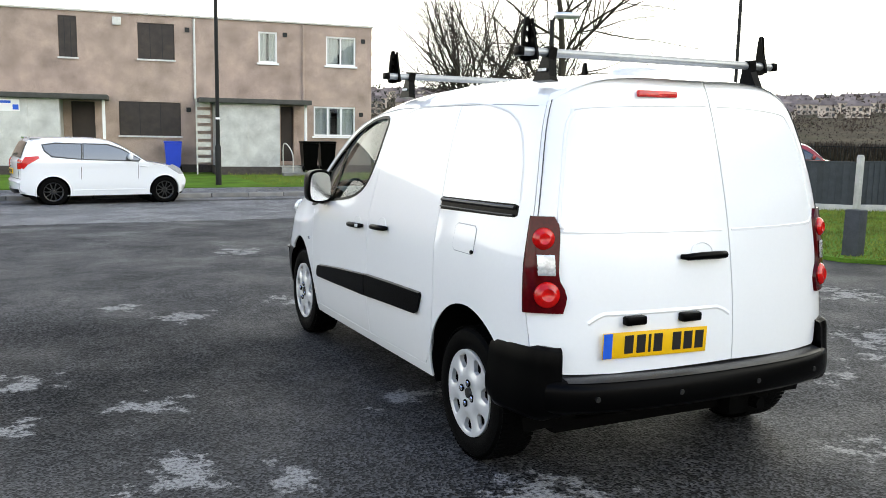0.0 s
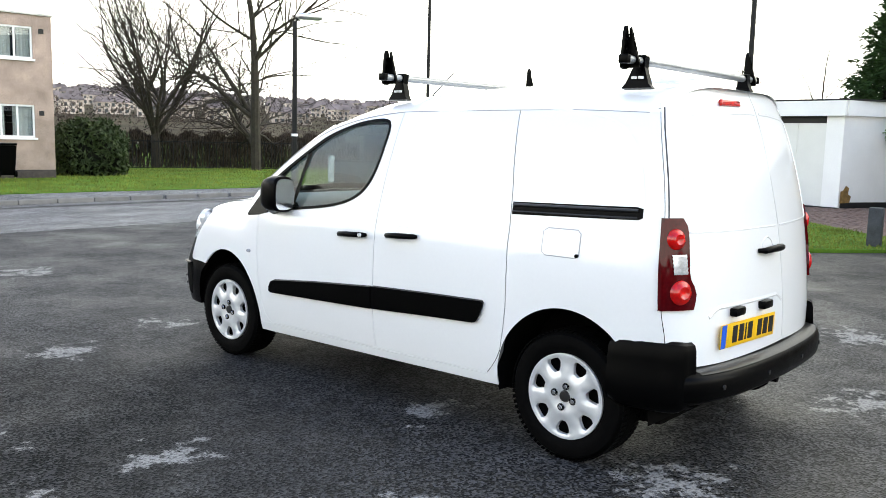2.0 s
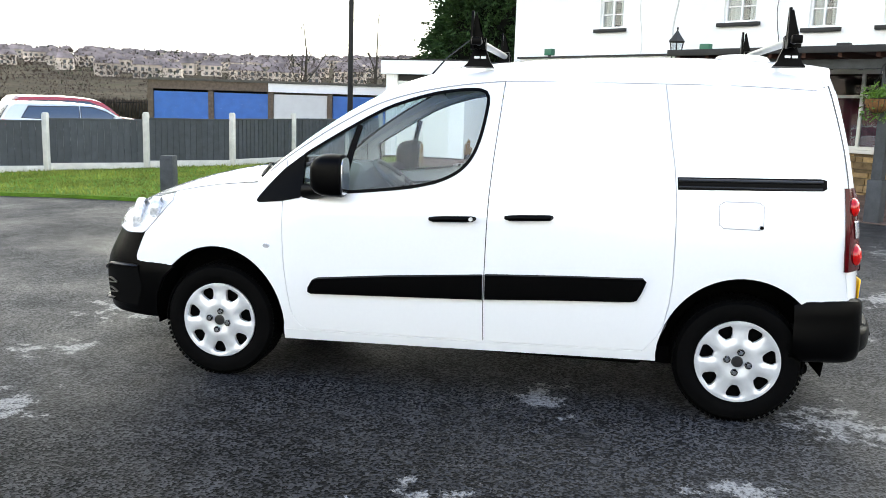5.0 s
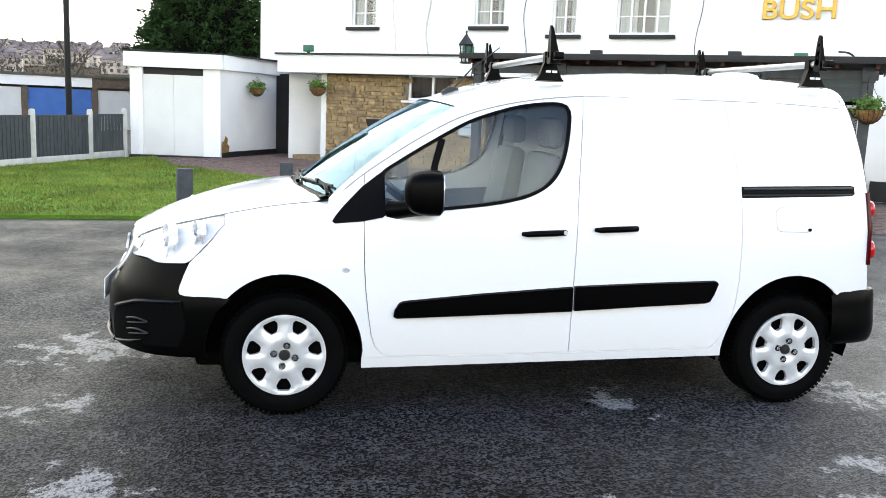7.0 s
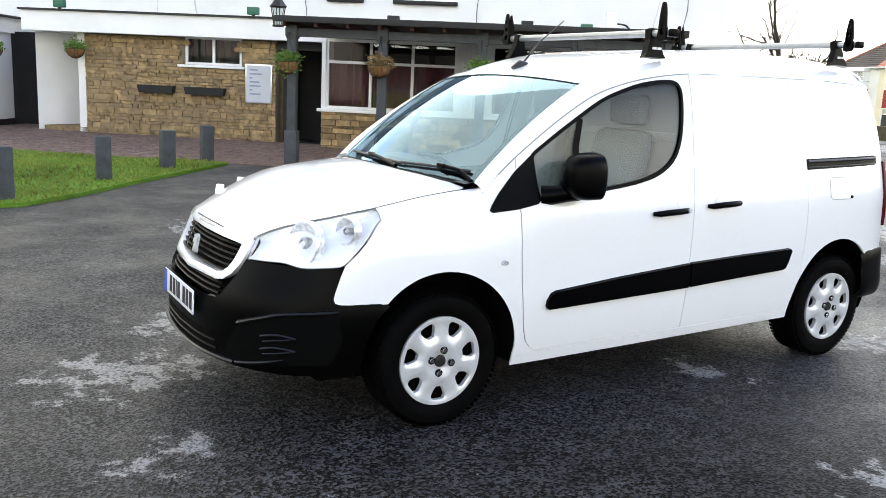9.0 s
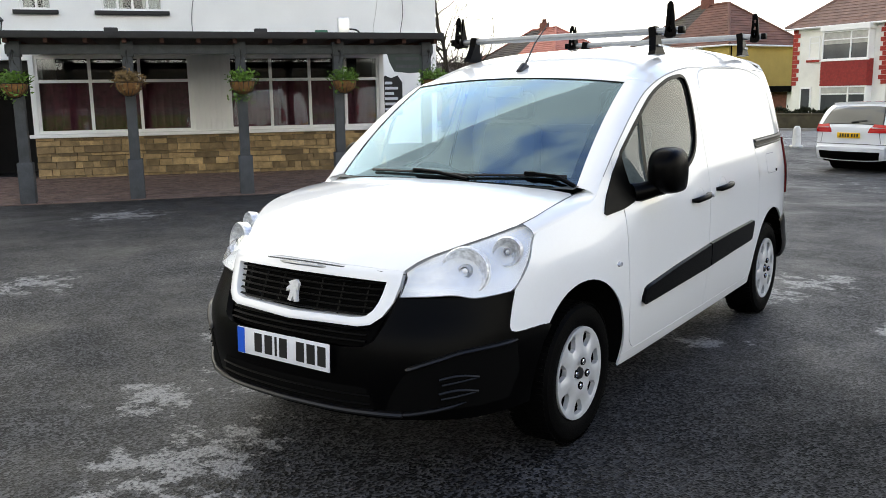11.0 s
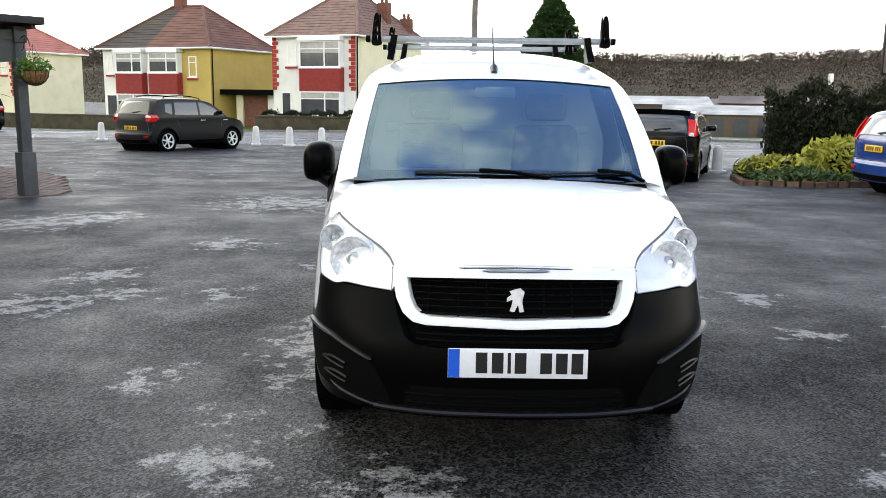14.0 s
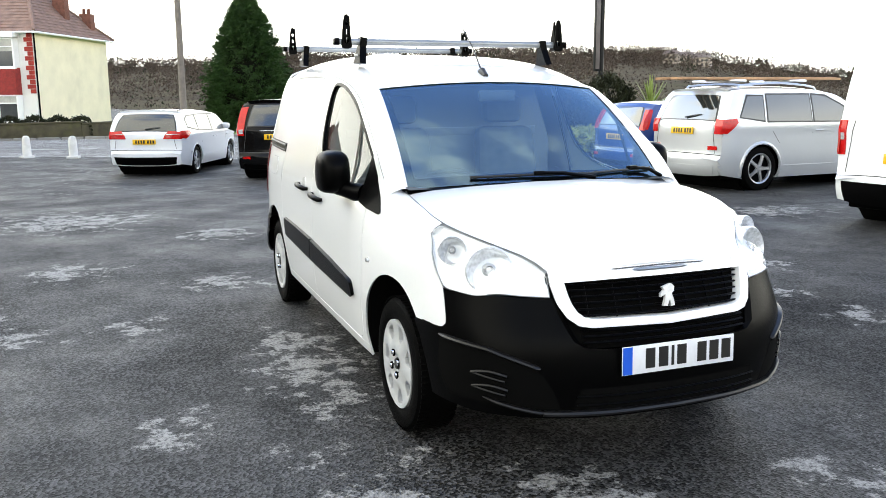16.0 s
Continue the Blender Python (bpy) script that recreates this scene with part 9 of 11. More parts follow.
for (a, b, c, d), kind in zip(NH, "WwBBWBDD"):
    if kind in "Ww":
        w = new("window")
        w.parent = terr
        n = 2 if b - a < 1.3 else 3
        if kind == "w":
            n = 1
        nbox("frame_foot", a, b, -0.10, -0.03, c, c + 0.06, M_UPVC, w)
        nbox("frame_head", a, b, -0.10, -0.03, d - 0.06, d, M_UPVC, w)
        for k in range(n + 1):
            x = a + 0.03 + (b - a - 0.06) * k / n
            nbox("frame_side", x - 0.03, x + 0.03, -0.10, -0.028, c + 0.06, d - 0.06, M_UPVC, w)
        g = nbox("pane", a + 0.06, b - 0.06, -0.07, -0.064, c + 0.06, d - 0.06, M_PANE, w)
        g.visible_shadow = False
        for s0, s1 in ((a + 0.05, a + (b - a) * 0.42), (b - (b - a) * 0.42, b - 0.05)):
            bm = bmesh.new()
            put_loft(bm, [[Vector((s0 + (s1 - s0) * i / 10, -0.16 + 0.015 * math.sin(i * 2.2), z)) for i in range(11)] for z in (c + 0.03, d - 0.03)])
            part("curtain", bm, M_NET, w, "pale curtain")
        nbox("sill", a - 0.06, b + 0.06, -0.03, 0.06, c - 0.07, c - 0.004, M_UPVC, w, "white sill")
    elif kind == "B":
        w = new("boarded_window")
        w.parent = terr
        nbox("shutter", a + 0.01, b - 0.01, -0.06, -0.03, c + 0.01, d - 0.01, M_BOARDED, w, "dark perforated steel shutter")
        nbox("sill", a - 0.04, b + 0.04, -0.03, 0.05, c - 0.06, c - 0.004, M_NET, w)
        for k in range(1, 3):
            x = a + (b - a) * k / 3
            nbox("shutter_joint", x - 0.012, x + 0.012, -0.029, -0.022, c + 0.02, d - 0.02, M_SILL, w)
    else:
        dd = new("door")
        dd.parent = terr
        nbox("door_leaf", a + 0.02, b - 0.02, -0.18, -0.13, c, d - 0.02, surf("dark_brown_door", (0.03, 0.018, 0.014), 0.5, 0.2) if "dark_brown_door" not in bpy.data.materials else bpy.data.materials["dark_brown_door"], dd, "dark brown door")
# porches: grey panels, flat canopies
for x0, x1, xc in ((3.68, 5.85, 2.58), (10.75, 12.6, 9.28)):
    po = new("porch")
    po.parent = terr
    nbox("porch_panel", x0, x1, 1.35, 1.50, 0.12, 2.28, M_DASH2, po, "grey pebbledash panel")
    nbox("porch_joint", (x0 + x1) / 2 - 0.008, (x0 + x1) / 2 + 0.008, 1.5, 1.506, 0.15, 2.26, M_CONC, po)
    nbox("porch_side", x0, x0 + 0.12, 0.04, 1.35, 0.12, 2.28, M_DASH2, po)
    nbox("porch_side", x1 - 0.12, x1, 0.04, 1.35, 0.12, 2.28, M_DASH2, po)
    nbox("porch_base", x0 - 0.05, x1 + 0.05, 0.04, 1.55, -0.4, 0.11, M_REDBRICK, po, "dark brick base")
    nbox("canopy", xc, x1 + 0.55, 0.03, 1.70, 2.29, 2.45, M_CANOPY, po, "grey felt canopy", 0.01)
    nbox("canopy_post", xc + 0.10, xc + 0.19, 1.2, 1.29, -0.1, 2.285, M_UPVC, po, "white post")
    nbox("door_step", xc + 0.2, x0 - 0.06, 0.04, 1.5, -0.4, 0.10, M_CONC, po, "concrete step")
    bm = bmesh.new()
    put_tube(bm, smooth_path([(x0 - 0.1, 1.6, 0.1), (x0 - 0.1, 1.6, 0.85), (x0 - 0.22, 1.7, 0.9), (x0 - 0.35, 2.1, 0.55), (x0 - 0.36, 2.1, -0.1)], 4), 0.022, 6)
    part("handrail", bm, M_CONC, po, "pale metal handrail")
lat = new("trellis")
lat.parent = terr
for k in range(8):
    nbox("slat", 6.02, 6.45, 1.30, 1.34, 0.25 + k * 0.27, 0.40 + k * 0.27, M_CONC, lat)
nbox("slat_post", 6.45, 6.50, 1.28, 1.36, -0.2, 2.4, M_CONC, lat)
for x, z0, z1 in ((6.43, 2.45, 5.2), (2.59, 2.45, 5.2)):
    bm = bmesh.new()
    put_tube(bm, [(x, 0.05, z0), (x, 0.05, z1)], 0.04, 8)
    part("downpipe", bm, M_NET if x > 5 else M_DASH1, terr, "painted downpipe")
for x, z in ((6.66, 4.81), (0.34, 4.73), (3.25, 4.82), (6.66, 2.05), (0.40, 2.02)):
    nbox("air_vent", x - 0.08, x + 0.08, 0.003, 0.03, z - 0.08, z + 0.08, M_SILL, terr, "black vent")
al = new("alarm_box")
al.parent = terr
nbox("alarm_case", 8.82, 9.10, 0.003, 0.09, 4.85, 5.12, M_NET, al, "pale alarm box", 0.02)
sgn_ = new("estate_sign")
sgn_.parent = terr
nbox("sign_board", 11.9, 12.6, 1.505, 1.52, 1.85, 2.22, M_UPVC, sgn_, "white sign board")
nbox("writing_bar", 12.15, 12.55, 1.521, 1.524, 2.10, 2.18, M_BLUE, sgn_)
nbox("writing_bar", 11.93, 12.10, 1.521, 1.524, 1.90, 2.06, M_BLUE, sgn_)


def wheelie_bin(m, material, label, name="wheelie_bin"):
    b = thing(name, m, label, "bin", "bins at the terrace")
    bm = bmesh.new()
    rows = [[Vector((x * k, y * k, z)) for x, y in ((-0.28, -0.33), (0.28, -0.33), (0.28, 0.33), (-0.28, 0.33))] for z, k in ((0.06, 0.78), (0.5, 0.90), (0.98, 1.0))]
    vs = put_loft(bm, rows, True)
    bm.faces.new(vs[0])
    part("bin_body", bm, material, b, "", 30)
    bm = bmesh.new()
    put_box(bm, (0, 0, 1.02), (0.60, 0.72, 0.07), 0.025)
    part("lid", bm, material, b)
    for x in (-0.24, 0.24):
        bm = bmesh.new()
        put_tube(bm, [(x - 0.03, 0.27, 0.1), (x + 0.03, 0.27, 0.1)], 0.10, 14)
        part("bin_wheel", bm, M_RUBBER, b)
    return b


wheelie_bin(NM @ Matrix.Translation((7.25, 0.75, -0.10)), M_BLUEBIN, "bright blue wheelie bin standing against a pink wall")
wheelie_bin(NM @ Matrix.Translation((2.72, 1.9, -0.02)), M_BLACK, "black wheelie bin beside a porch")
wheelie_bin(NM @ Matrix.Translation((2.05, 1.6, -0.02)), M_BLACK, "black wheelie bin beside a porch")
for k, (x, o) in enumerate(((3.1, 2.2), (3.05, 2.7))):
    st = thing("garden_step", NM @ Matrix.Translation((x, o, -0.22)), "concrete garden step in grass", "step", "garden steps")
    lbox("step_slab", -0.6, 0.6, -0.2, 0.2, -0.15, 0.16 - 0.12 * k, M_KERB, st, "", 0.01)
wp = thing("white_bollard", pose(-3.45, 10.0, ground_z(-3.45, 10.0)), "white painted concrete bollard at the car park edge", "bollard", "white bollards")
bm = bmesh.new()
put_box(bm, (0, 0, 0.36), (0.19, 0.19, 0.78), 0.02, taper=0.8)
part("bollard_post", bm, M_CONC, wp)

# ---- south side: road, bollards, houses, hedge ----
ROADS = [(70, -50), (30, -32.6), (12.6, -26.4), (6.6, -24.7), (3.0, -23.2), (-6.2, -17.0), (-16, -16.5), (-60, -14), (-60, -25), (-13, -30.5), (3.0, -37.3), (6.0, -37.9), (20, -40.0), (34, -45.5), (70, -63)]
ground_poly("road_south", ROADS, M_ROAD, 0.004, "dark grey tarmac road beside the car park", "road", 2.0)
FOOTS = [(-60, -25), (-13, -30.5), (3.0, -37.3), (6.0, -37.9), (20, -40.0), (34, -45.5), (70, -63), (70, -66), (34, -48), (20, -42.4), (6.0, -40.2), (2.4, -39.6), (-13, -32.6), (-60, -27)]
ground_poly("pavement_south", FOOTS, M_PAVE, 0.10, "grey tarmac pavement beside the road", "pavement", 2.0)
FIELD = [(-60, -27), (-13, -32.6), (2.4, -39.6), (6.0, -40.2), (20, -42.4), (34, -48), (70, -66), (75, -75), (40, -75), (-60, -75)]
ground_poly("verge_south", FIELD, M_GRASS, 0.08, "rough grass and gardens beyond the road", "grass", 3.0)
kerb2 = thing("kerb", pose(0, 0, 0), "pale concrete kerb stones along the far road edge", "kerb", kind="structure")
kl2 = [Vector(p) for p in ((-13, -30.5), (3.0, -37.3), (6.0, -37.9), (20, -40.0), (34, -45.5))]
for p, q in zip(kl2, kl2[1:]):
    d = q - p
    n = int(d.length / 0.92)
    for k in range(n):
        c = p + d * (k + 0.5) / n
        ob = new("kerb_stone", kerb_me)
        ob.parent = kerb2
        ob.matrix_local = Matrix.LocRotScale((c.x, c.y, ground_z(c.x, c.y) - 0.015), Euler((0, 0, math.atan2(d.y, d.x))), None)
M_LINE = surf("road_marking_white", (0.62, 0.62, 0.60), 0.8, 0.3, 6, dirt=0.4, dirt_col=(0.2, 0.2, 0.2))
lines = thing("road_marking", pose(0, 0, 0), "broken white centre line on the road", "road marking", kind="structure")
for k in range(12):
    s0 = -8 + k * 3.4
    bm = bmesh.new()
    c = Vector((4.6 + s0 * 0.95, -27.8 - s0 * 0.30 - 0.2))
    put_box(bm, (0, 0, 0), (2.2, 0.10, 0.004), 0, Matrix.Translation((c.x, c.y, ground_z(c.x, c.y) + 0.012)) @ Matrix.Rotation(-0.306, 4, "Z"))
    part("dash", bm, M_LINE, lines)

# white concrete bollards
M_BOLL = surf("white_painted_concrete", (0.66, 0.66, 0.64), 0.8, 0.12, 5, 0.3, 50, dirt=0.3, dirt_col=(0.30, 0.29, 0.26))


def white_bollard():
    ob = thing("bollard", pose(0, 0, 0), "white-painted concrete bollard with a rounded top", "bollard", "white bollards by the road")
    bm = bmesh.new()
    put_spin(bm, [(0.0, 0.66), (0.05, 0.655), (0.085, 0.63), (0.105, 0.58), (0.115, 0.5), (0.13, 0.06), (0.15, 0.0), (0.15, -0.12)], 10)
    part("shaft", bm, M_BOLL, ob)
    bm = bmesh.new()
    put_box(bm, (0, 0, 0.03), (0.34, 0.34, 0.08), 0.02)
    part("foot", bm, M_BOLL, ob)
    return ob


BOLLS = [(12.6, -25.9), (9.4, -25.1), (6.65, -24.2), (5.45, -23.9), (4.3, -23.5), (3.0, -22.7), (-6.3, -15.2), (15.8, -27.0)]
b0 = white_bollard()
for k, (x, y) in enumerate(BOLLS):
    mt = Matrix.Translation((x, y, ground_z(x, y))) @ Matrix.Rotation(k * 0.9, 4, "Z")
    if k == 0:
        b0.matrix_world = mt
    else:
        copy_thing(b0, mt)

# houses beyond the road
M_CREAM = surf("cream_render", (0.78, 0.71, 0.53), 0.9, 0.08, 1.2, 0.3, 80, dirt=0.25, dirt_col=(0.40, 0.35, 0.25))
M_YELLOW_R = surf("yellow_render", (0.52, 0.38, 0.11), 0.9, 0.10, 1.0, 0.3, 80, dirt=0.25, dirt_col=(0.30, 0.22, 0.08))
M_WHITE_R = surf("white_render", (0.80, 0.79, 0.75), 0.9, 0.08, 1.0, 0.3, 60, dirt=0.2, dirt_col=(0.45, 0.43, 0.39))
M_QUOIN = surf("red_painted_quoin", (0.33, 0.035, 0.025), 0.8, 0.2, 6)
M_TILEHUNG = surf("red_hung_tiles", (0.27, 0.022, 0.020), 0.7, 0.25, 7, 0.3, 30)
M_NAVY = surf("navy_hung_tiles", (0.015, 0.022, 0.05), 0.7, 0.25, 7)
M_ROOFA = surf("pink_red_roof_tile", (0.42, 0.16, 0.12), 0.85, 0.2, 1.2, 0.3, 30)
M_ROOFB = surf("dark_brown_roof_tile", (0.060, 0.048, 0.042), 0.85, 0.3, 0.9, 0.3, 30, dirt=0.35, dirt_col=(0.13, 0.12, 0.03))
M_ROOFR = surf("red_brown_roof_tile", (0.155, 0.072, 0.052), 0.85, 0.35, 1.0, 0.3, 30, dirt=0.3, dirt_col=(0.06, 0.045, 0.035))
M_ROOFC = surf("mottled_brown_roof_tile", (0.20, 0.125, 0.10), 0.85, 0.3, 2.4, 0.3, 30, dirt=0.4, dirt_col=(0.30, 0.15, 0.10))
M_STACK = surf("sooty_brick", (0.16, 0.065, 0.045), 0.9, 0.3, 6, 0.3, 40)
M_DIMGLASS = surf("dim_house_glass", (0.055, 0.06, 0.065), 0.12, 0.3, 1.2, coat=0.5)
M_BLIND = surf("pale_window_blind", (0.42, 0.41, 0.38), 0.8, 0.2, 4)
M_OLDSTONE = surf("dark_mossy_stone", (0.060, 0.050, 0.030), 0.95, 0.4, 2.5, 0.5, 25, dirt=0.5, dirt_col=(0.10, 0.10, 0.03))
HX, HY = Vector((-0.9025, 0.4308, 0)), Vector((-0.4308, -0.9025, 0))


def house_pose(x, y, z):
    return Matrix(((HX.x, HY.x, 0, x), (HX.y, HY.y, 0, y), (0, 0, 1, z), (0, 0, 0, 1)))


def hip_slope(bm, a, b, c, d, courses=16, step=0.035):
    """A tiled slope: eaves a to b, ridge d to c, laid in overlapping courses."""
    a, b, c, d = (Vector(v) for v in (a, b, c, d))
    nrm = (b - a).cross(d - a).normalized()
    for k in range(courses):
        t0, t1 = k / courses, (k + 1) / courses + 0.01
        p0, p1 = a.lerp(d, t0) + nrm * step, b.lerp(c, t0) + nrm * step
        q0, q1 = a.lerp(d, min(t1, 1)) + nrm * 0.004, b.lerp(c, min(t1, 1)) + nrm * 0.004
        r0, r1 = a.lerp(d, t0) - nrm * 0.02, b.lerp(c, t0) - nrm * 0.02
        vs = [bm.verts.new(v) for v in (p0, p1, q1, q0, r0, r1)]
        if (vs[2].co - vs[3].co).length > 0.02:
            bm.faces.new(vs[:4])
        else:
            bm.faces.new(vs[:3])
        bm.faces.new((vs[4], vs[5], vs[1], vs[0]))


def house_window(h, x0, x1, z0, z1, y=0.0, lights=2, blind=0.0, name="window", side=False):
    """A white framed window: on the front (along x) or the side (along y)."""
    w = new(name)
    w.parent = h

    def bx(nm, a, b, c, d, o0, o1, mat, label=""):
        if side:
            lbox(nm, -o1, -o0, a, b, c, d, mat, w, label)
        else:
            lbox(nm, a, b, y + o0, y + o1, c, d, mat, w, label)
    e = 0.07
    bx("frame_side", x0, x0 + e, z0, z1, -0.03, 0.06, M_UPVC)
    bx("frame_side", x1 - e, x1, z0, z1, -0.03, 0.06, M_UPVC)
    bx("frame_top", x0 + e, x1 - e, z1 - e, z1, -0.03, 0.06, M_UPVC)
    bx("frame_foot", x0 + e, x1 - e, z0, z0 + e, -0.03, 0.06, M_UPVC)
    bx("sill", x0 - 0.06, x1 + 0.06, z0 - 0.07, z0 - 0.003, -0.09, 0.05, M_UPVC)
    for k in range(1, lights):
        xm = x0 + (x1 - x0) * (0.62 if lights == 2 else k / lights)
        bx("mullion", xm - 0.035, xm + 0.035, z0 + e, z1 - e, -0.02, 0.05, M_UPVC)
    zt = z0 + (z1 - z0) * 0.70
    if z1 - z0 > 0.7:
        bx("transom", x0 + e, x1 - e, zt - 0.03, zt + 0.03, -0.015, 0.045, M_UPVC)
    bx("pane", x0 + e, x1 - e, z0 + e, z1 - e, 0.03, 0.038, M_DIMGLASS, "dim window glass")
    if blind:
        bx("blind", x0 + e, x1 - e, z1 - e - (z1 - z0 - 2 * e) * blind, z1 - e, 0.022, 0.028, M_BLIND, "pale blind")
    return w


def semi_house(x, y, w, depth, zb, eaves, rise, label, front, sidem, roofs, bays, windows, doors, quoins, stacks, split=None, ridge=2.2):
    """A hipped two-storey house; its corner at x, y, front along local -x, inside towards +y."""
    h = thing("house", house_pose(x, y, zb), label, "house", "houses across the road")
    e = eaves - zb
    cut = split if split is not None else -w
    if split is not None:
        lbox("front_wall", -w, split, 0, 0.25, -0.6, e, front[0], h, "white painted brick wall")
        lbox("front_wall", split, 0, 0, 0.25, -0.6, e, front[1], h)
    else:
        lbox("front_wall", -w, 0, 0, 0.25, -0.6, e, front[0], h)
    lbox("side_wall", -0.25, 0, 0.25, depth, -0.6, e, sidem, h)
    lbox("side_wall", -w, -w + 0.25, 0.25, depth, -0.6, e, front[0], h)
    lbox("back_wall", -w + 0.25, -0.25, depth - 0.25, depth, -0.6, e, sidem, h)
    o = 0.35
    zr = e + rise
    cy = depth / 2
    r1, r0 = -w / 2 + ridge / 2, -w / 2 - ridge / 2
    E = [(-w - o, -o, e), (o, -o, e), (o, depth + o, e), (-w - o, depth + o, e)]
    bm = bmesh.new()
    if split is not None:
        hip_slope(bm, E[0], (split, -o, e), (split, cy, zr), (r0, cy, zr))
        part("roof", bm, roofs[0], h, "dark tiled slope with moss", smooth=False)["kind"] = "stuff"
        bm = bmesh.new()
        hip_slope(bm, (split, -o, e), E[1], (r1, cy, zr), (split, cy, zr))
    else:
        hip_slope(bm, E[0], E[1], (r1, cy, zr), (r0, cy, zr))
    hip_slope(bm, E[1], E[2], (r1, cy, zr), (r1, cy, zr))
    hip_slope(bm, E[2], E[3], (r0, cy, zr), (r1, cy, zr))
    hip_slope(bm, E[3], E[0], (r0, cy, zr), (r0, cy, zr))
    part("roof", bm, roofs[-1], h, "tiled hipped roof", smooth=False)["kind"] = "stuff"
    for a, b in ((E[1], (r1, cy, zr)), (E[2], (r1, cy, zr)), (E[0], (r0, cy, zr)), ((r0 - 0.1, cy, zr), (r1 + 0.1, cy, zr))):
        bm = bmesh.new()
        put_tube(bm, [Vector(a) + Vector((0, 0, 0.03)), Vector(b) + Vector((0, 0, 0.03))], 0.10, 6)
        part("ridge_tiles", bm, roofs[-1], h)
    for a, b in ((E[0], E[1]), (E[1], E[2])):
        a, b = Vector(a), Vector(b)
        bm = bmesh.new()
        put_tube(bm, [a + Vector((0, 0, -0.05)), b + Vector((0, 0, -0.05))], 0.06, 6)
        part("gutter", bm, M_UPVC, h, "pale gutter")
    lbox("soffit", -w - o + 0.05, o - 0.05, -o + 0.05, depth + o - 0.05, e - 0.03, e - 0.004, M_UPVC, h)
    bm = bmesh.new()
    put_tube(bm, [(0.05, 0.15, e), (0.05, 0.15, -0.6)], 0.04, 6)
    part("drain_pipe", bm, M_DARK, h, "dark drain pipe")
    for a, b, z in bays:
        bay = new("bay")
        bay.parent = h
        lbox("bay_wall", a, b, -0.5, -0.004, -0.6, 0.75, front[-1], bay)
        lbox("tile_panel", a, b, -0.5, -0.004, 2.18, 3.55, M_NAVY if z else M_TILEHUNG, bay, "navy tile-hung panel" if z else "red tile-hung panel")
        for k in range(9):
            lbox("tile_course", a - 0.01, b + 0.01, -0.525, -0.502, 2.2 + 0.15 * k, 2.2 + 0.15 * k + 0.10, M_NAVY if z else M_TILEHUNG, bay)
        lbox("bay_head", a - 0.08, b + 0.08, -0.6, -0.004, e - 0.32, e - 0.04, M_UPVC, bay, "white bay head")
        for z0, z1, bl in ((0.76, 2.17, 0.3), (3.56, e - 0.33, 0.45)):
            lbox("bay_core", a + 0.1, b - 0.1, -0.40, -0.004, z0 + 0.02, z1 - 0.02, M_DARK, bay)
            house_window(h, a, b, z0, z1, -0.47, 2, bl)
            for x in (a + 0.01, b - 0.10):
                lbox("bay_cheek", x, x + 0.09, -0.41, -0.004, z0 + 0.01, z1 - 0.01, M_UPVC, bay, "white bay side")
    for a, b, z0, z1 in windows:
        house_window(h, a, b, z0, z1, -0.005, 1)
        lbox("red_sill", a - 0.1, b + 0.1, -0.11, -0.004, z0 - 0.2, z0 - 0.08, M_QUOIN, h)
    for a, b in doors:
        d = lbox("door", a, b, -0.06, -0.004, -0.05, 2.05, M_DIMGLASS, h, "dark glazed door")
        lbox("door_frame", a - 0.1, b + 0.1, -0.045, -0.003, -0.05, 2.15, M_UPVC, d)
    for qx in quoins:
        for k in range(13):
            wd = 0.42 if k % 2 else 0.27
            s = 1 if qx < -0.1 else -1
            a0, a1 = sorted((qx - 0.03 * s, qx + wd * s))
            lbox("quoin", a0, a1, -0.035, -0.003, e - 0.28 - k * 0.24, e - 0.06 - k * 0.24, M_QUOIN, h)
    for sx, sy, sz, hh in stacks:
        st = lbox("chimney", sx - 0.35, sx + 0.35, sy - 0.28, sy + 0.28, sz, sz + hh, M_STACK, h, "red brick chimney stack", 0.02)
        for px in (-0.15, 0.15):
            bm = bmesh.new()
            put_tube(bm, [(sx + px, sy, sz + hh - 0.02), (sx + px, sy, sz + hh + 0.32)], [0.11, 0.09], 8)
            part("chimney_pot", bm, M_STACK, st)
    return h


semi_house(5.35, -45.2, 5.8, 8.4, -0.45, 4.95, 2.95, "cream rendered house with red quoins and a brown hipped roof", (M_WHITE_R,), M_CREAM, (M_ROOFC,),
           [(-3.55, -0.75, 0)], [(-4.75, -4.05, 3.7, 4.9)], [(-5.1, -4.55)], (-5.8, 0.0), [(-0.9, 5.0, 6.2, 1.5), (-0.5, 7.2, 5.6, 1.3)], ridge=1.0)
semi_house(15.0, -50.0, 9.2, 6.6, -0.75, 4.4, 2.9, "pair of houses, white brick and yellow render, with red bays", (M_WHITE_R, M_YELLOW_R), M_YELLOW_R, (M_ROOFB, M_ROOFR),
           [(-7.6, -5.3, 0), (-4.7, -2.3, 0)], [(-8.8, -8.3, 3.5, 4.7), (-1.75, -1.1, 3.3, 4.6)], [(-8.9, -8.1)], (), [(-5.2, 3.3, 7.4, 1.3)], split=-5.0, ridge=2.6)
semi_house(30.4, -56.0, 11.6, 6.0, -0.9, 4.3, 2.7, "pair of cream and white houses with a half pink roof", (M_WHITE_R, M_CREAM), M_CREAM, (M_ROOFB, M_ROOFA),
           [(-4.2, -1.9, 0), (-9.4, -7.1, 1)], [(-1.2, -0.7, 3.6, 4.7)], [(-6.9, -6.2)], (0.0,), [(-5.8, 3.0, 7.2, 1.2)], split=-5.8, ridge=3.4)
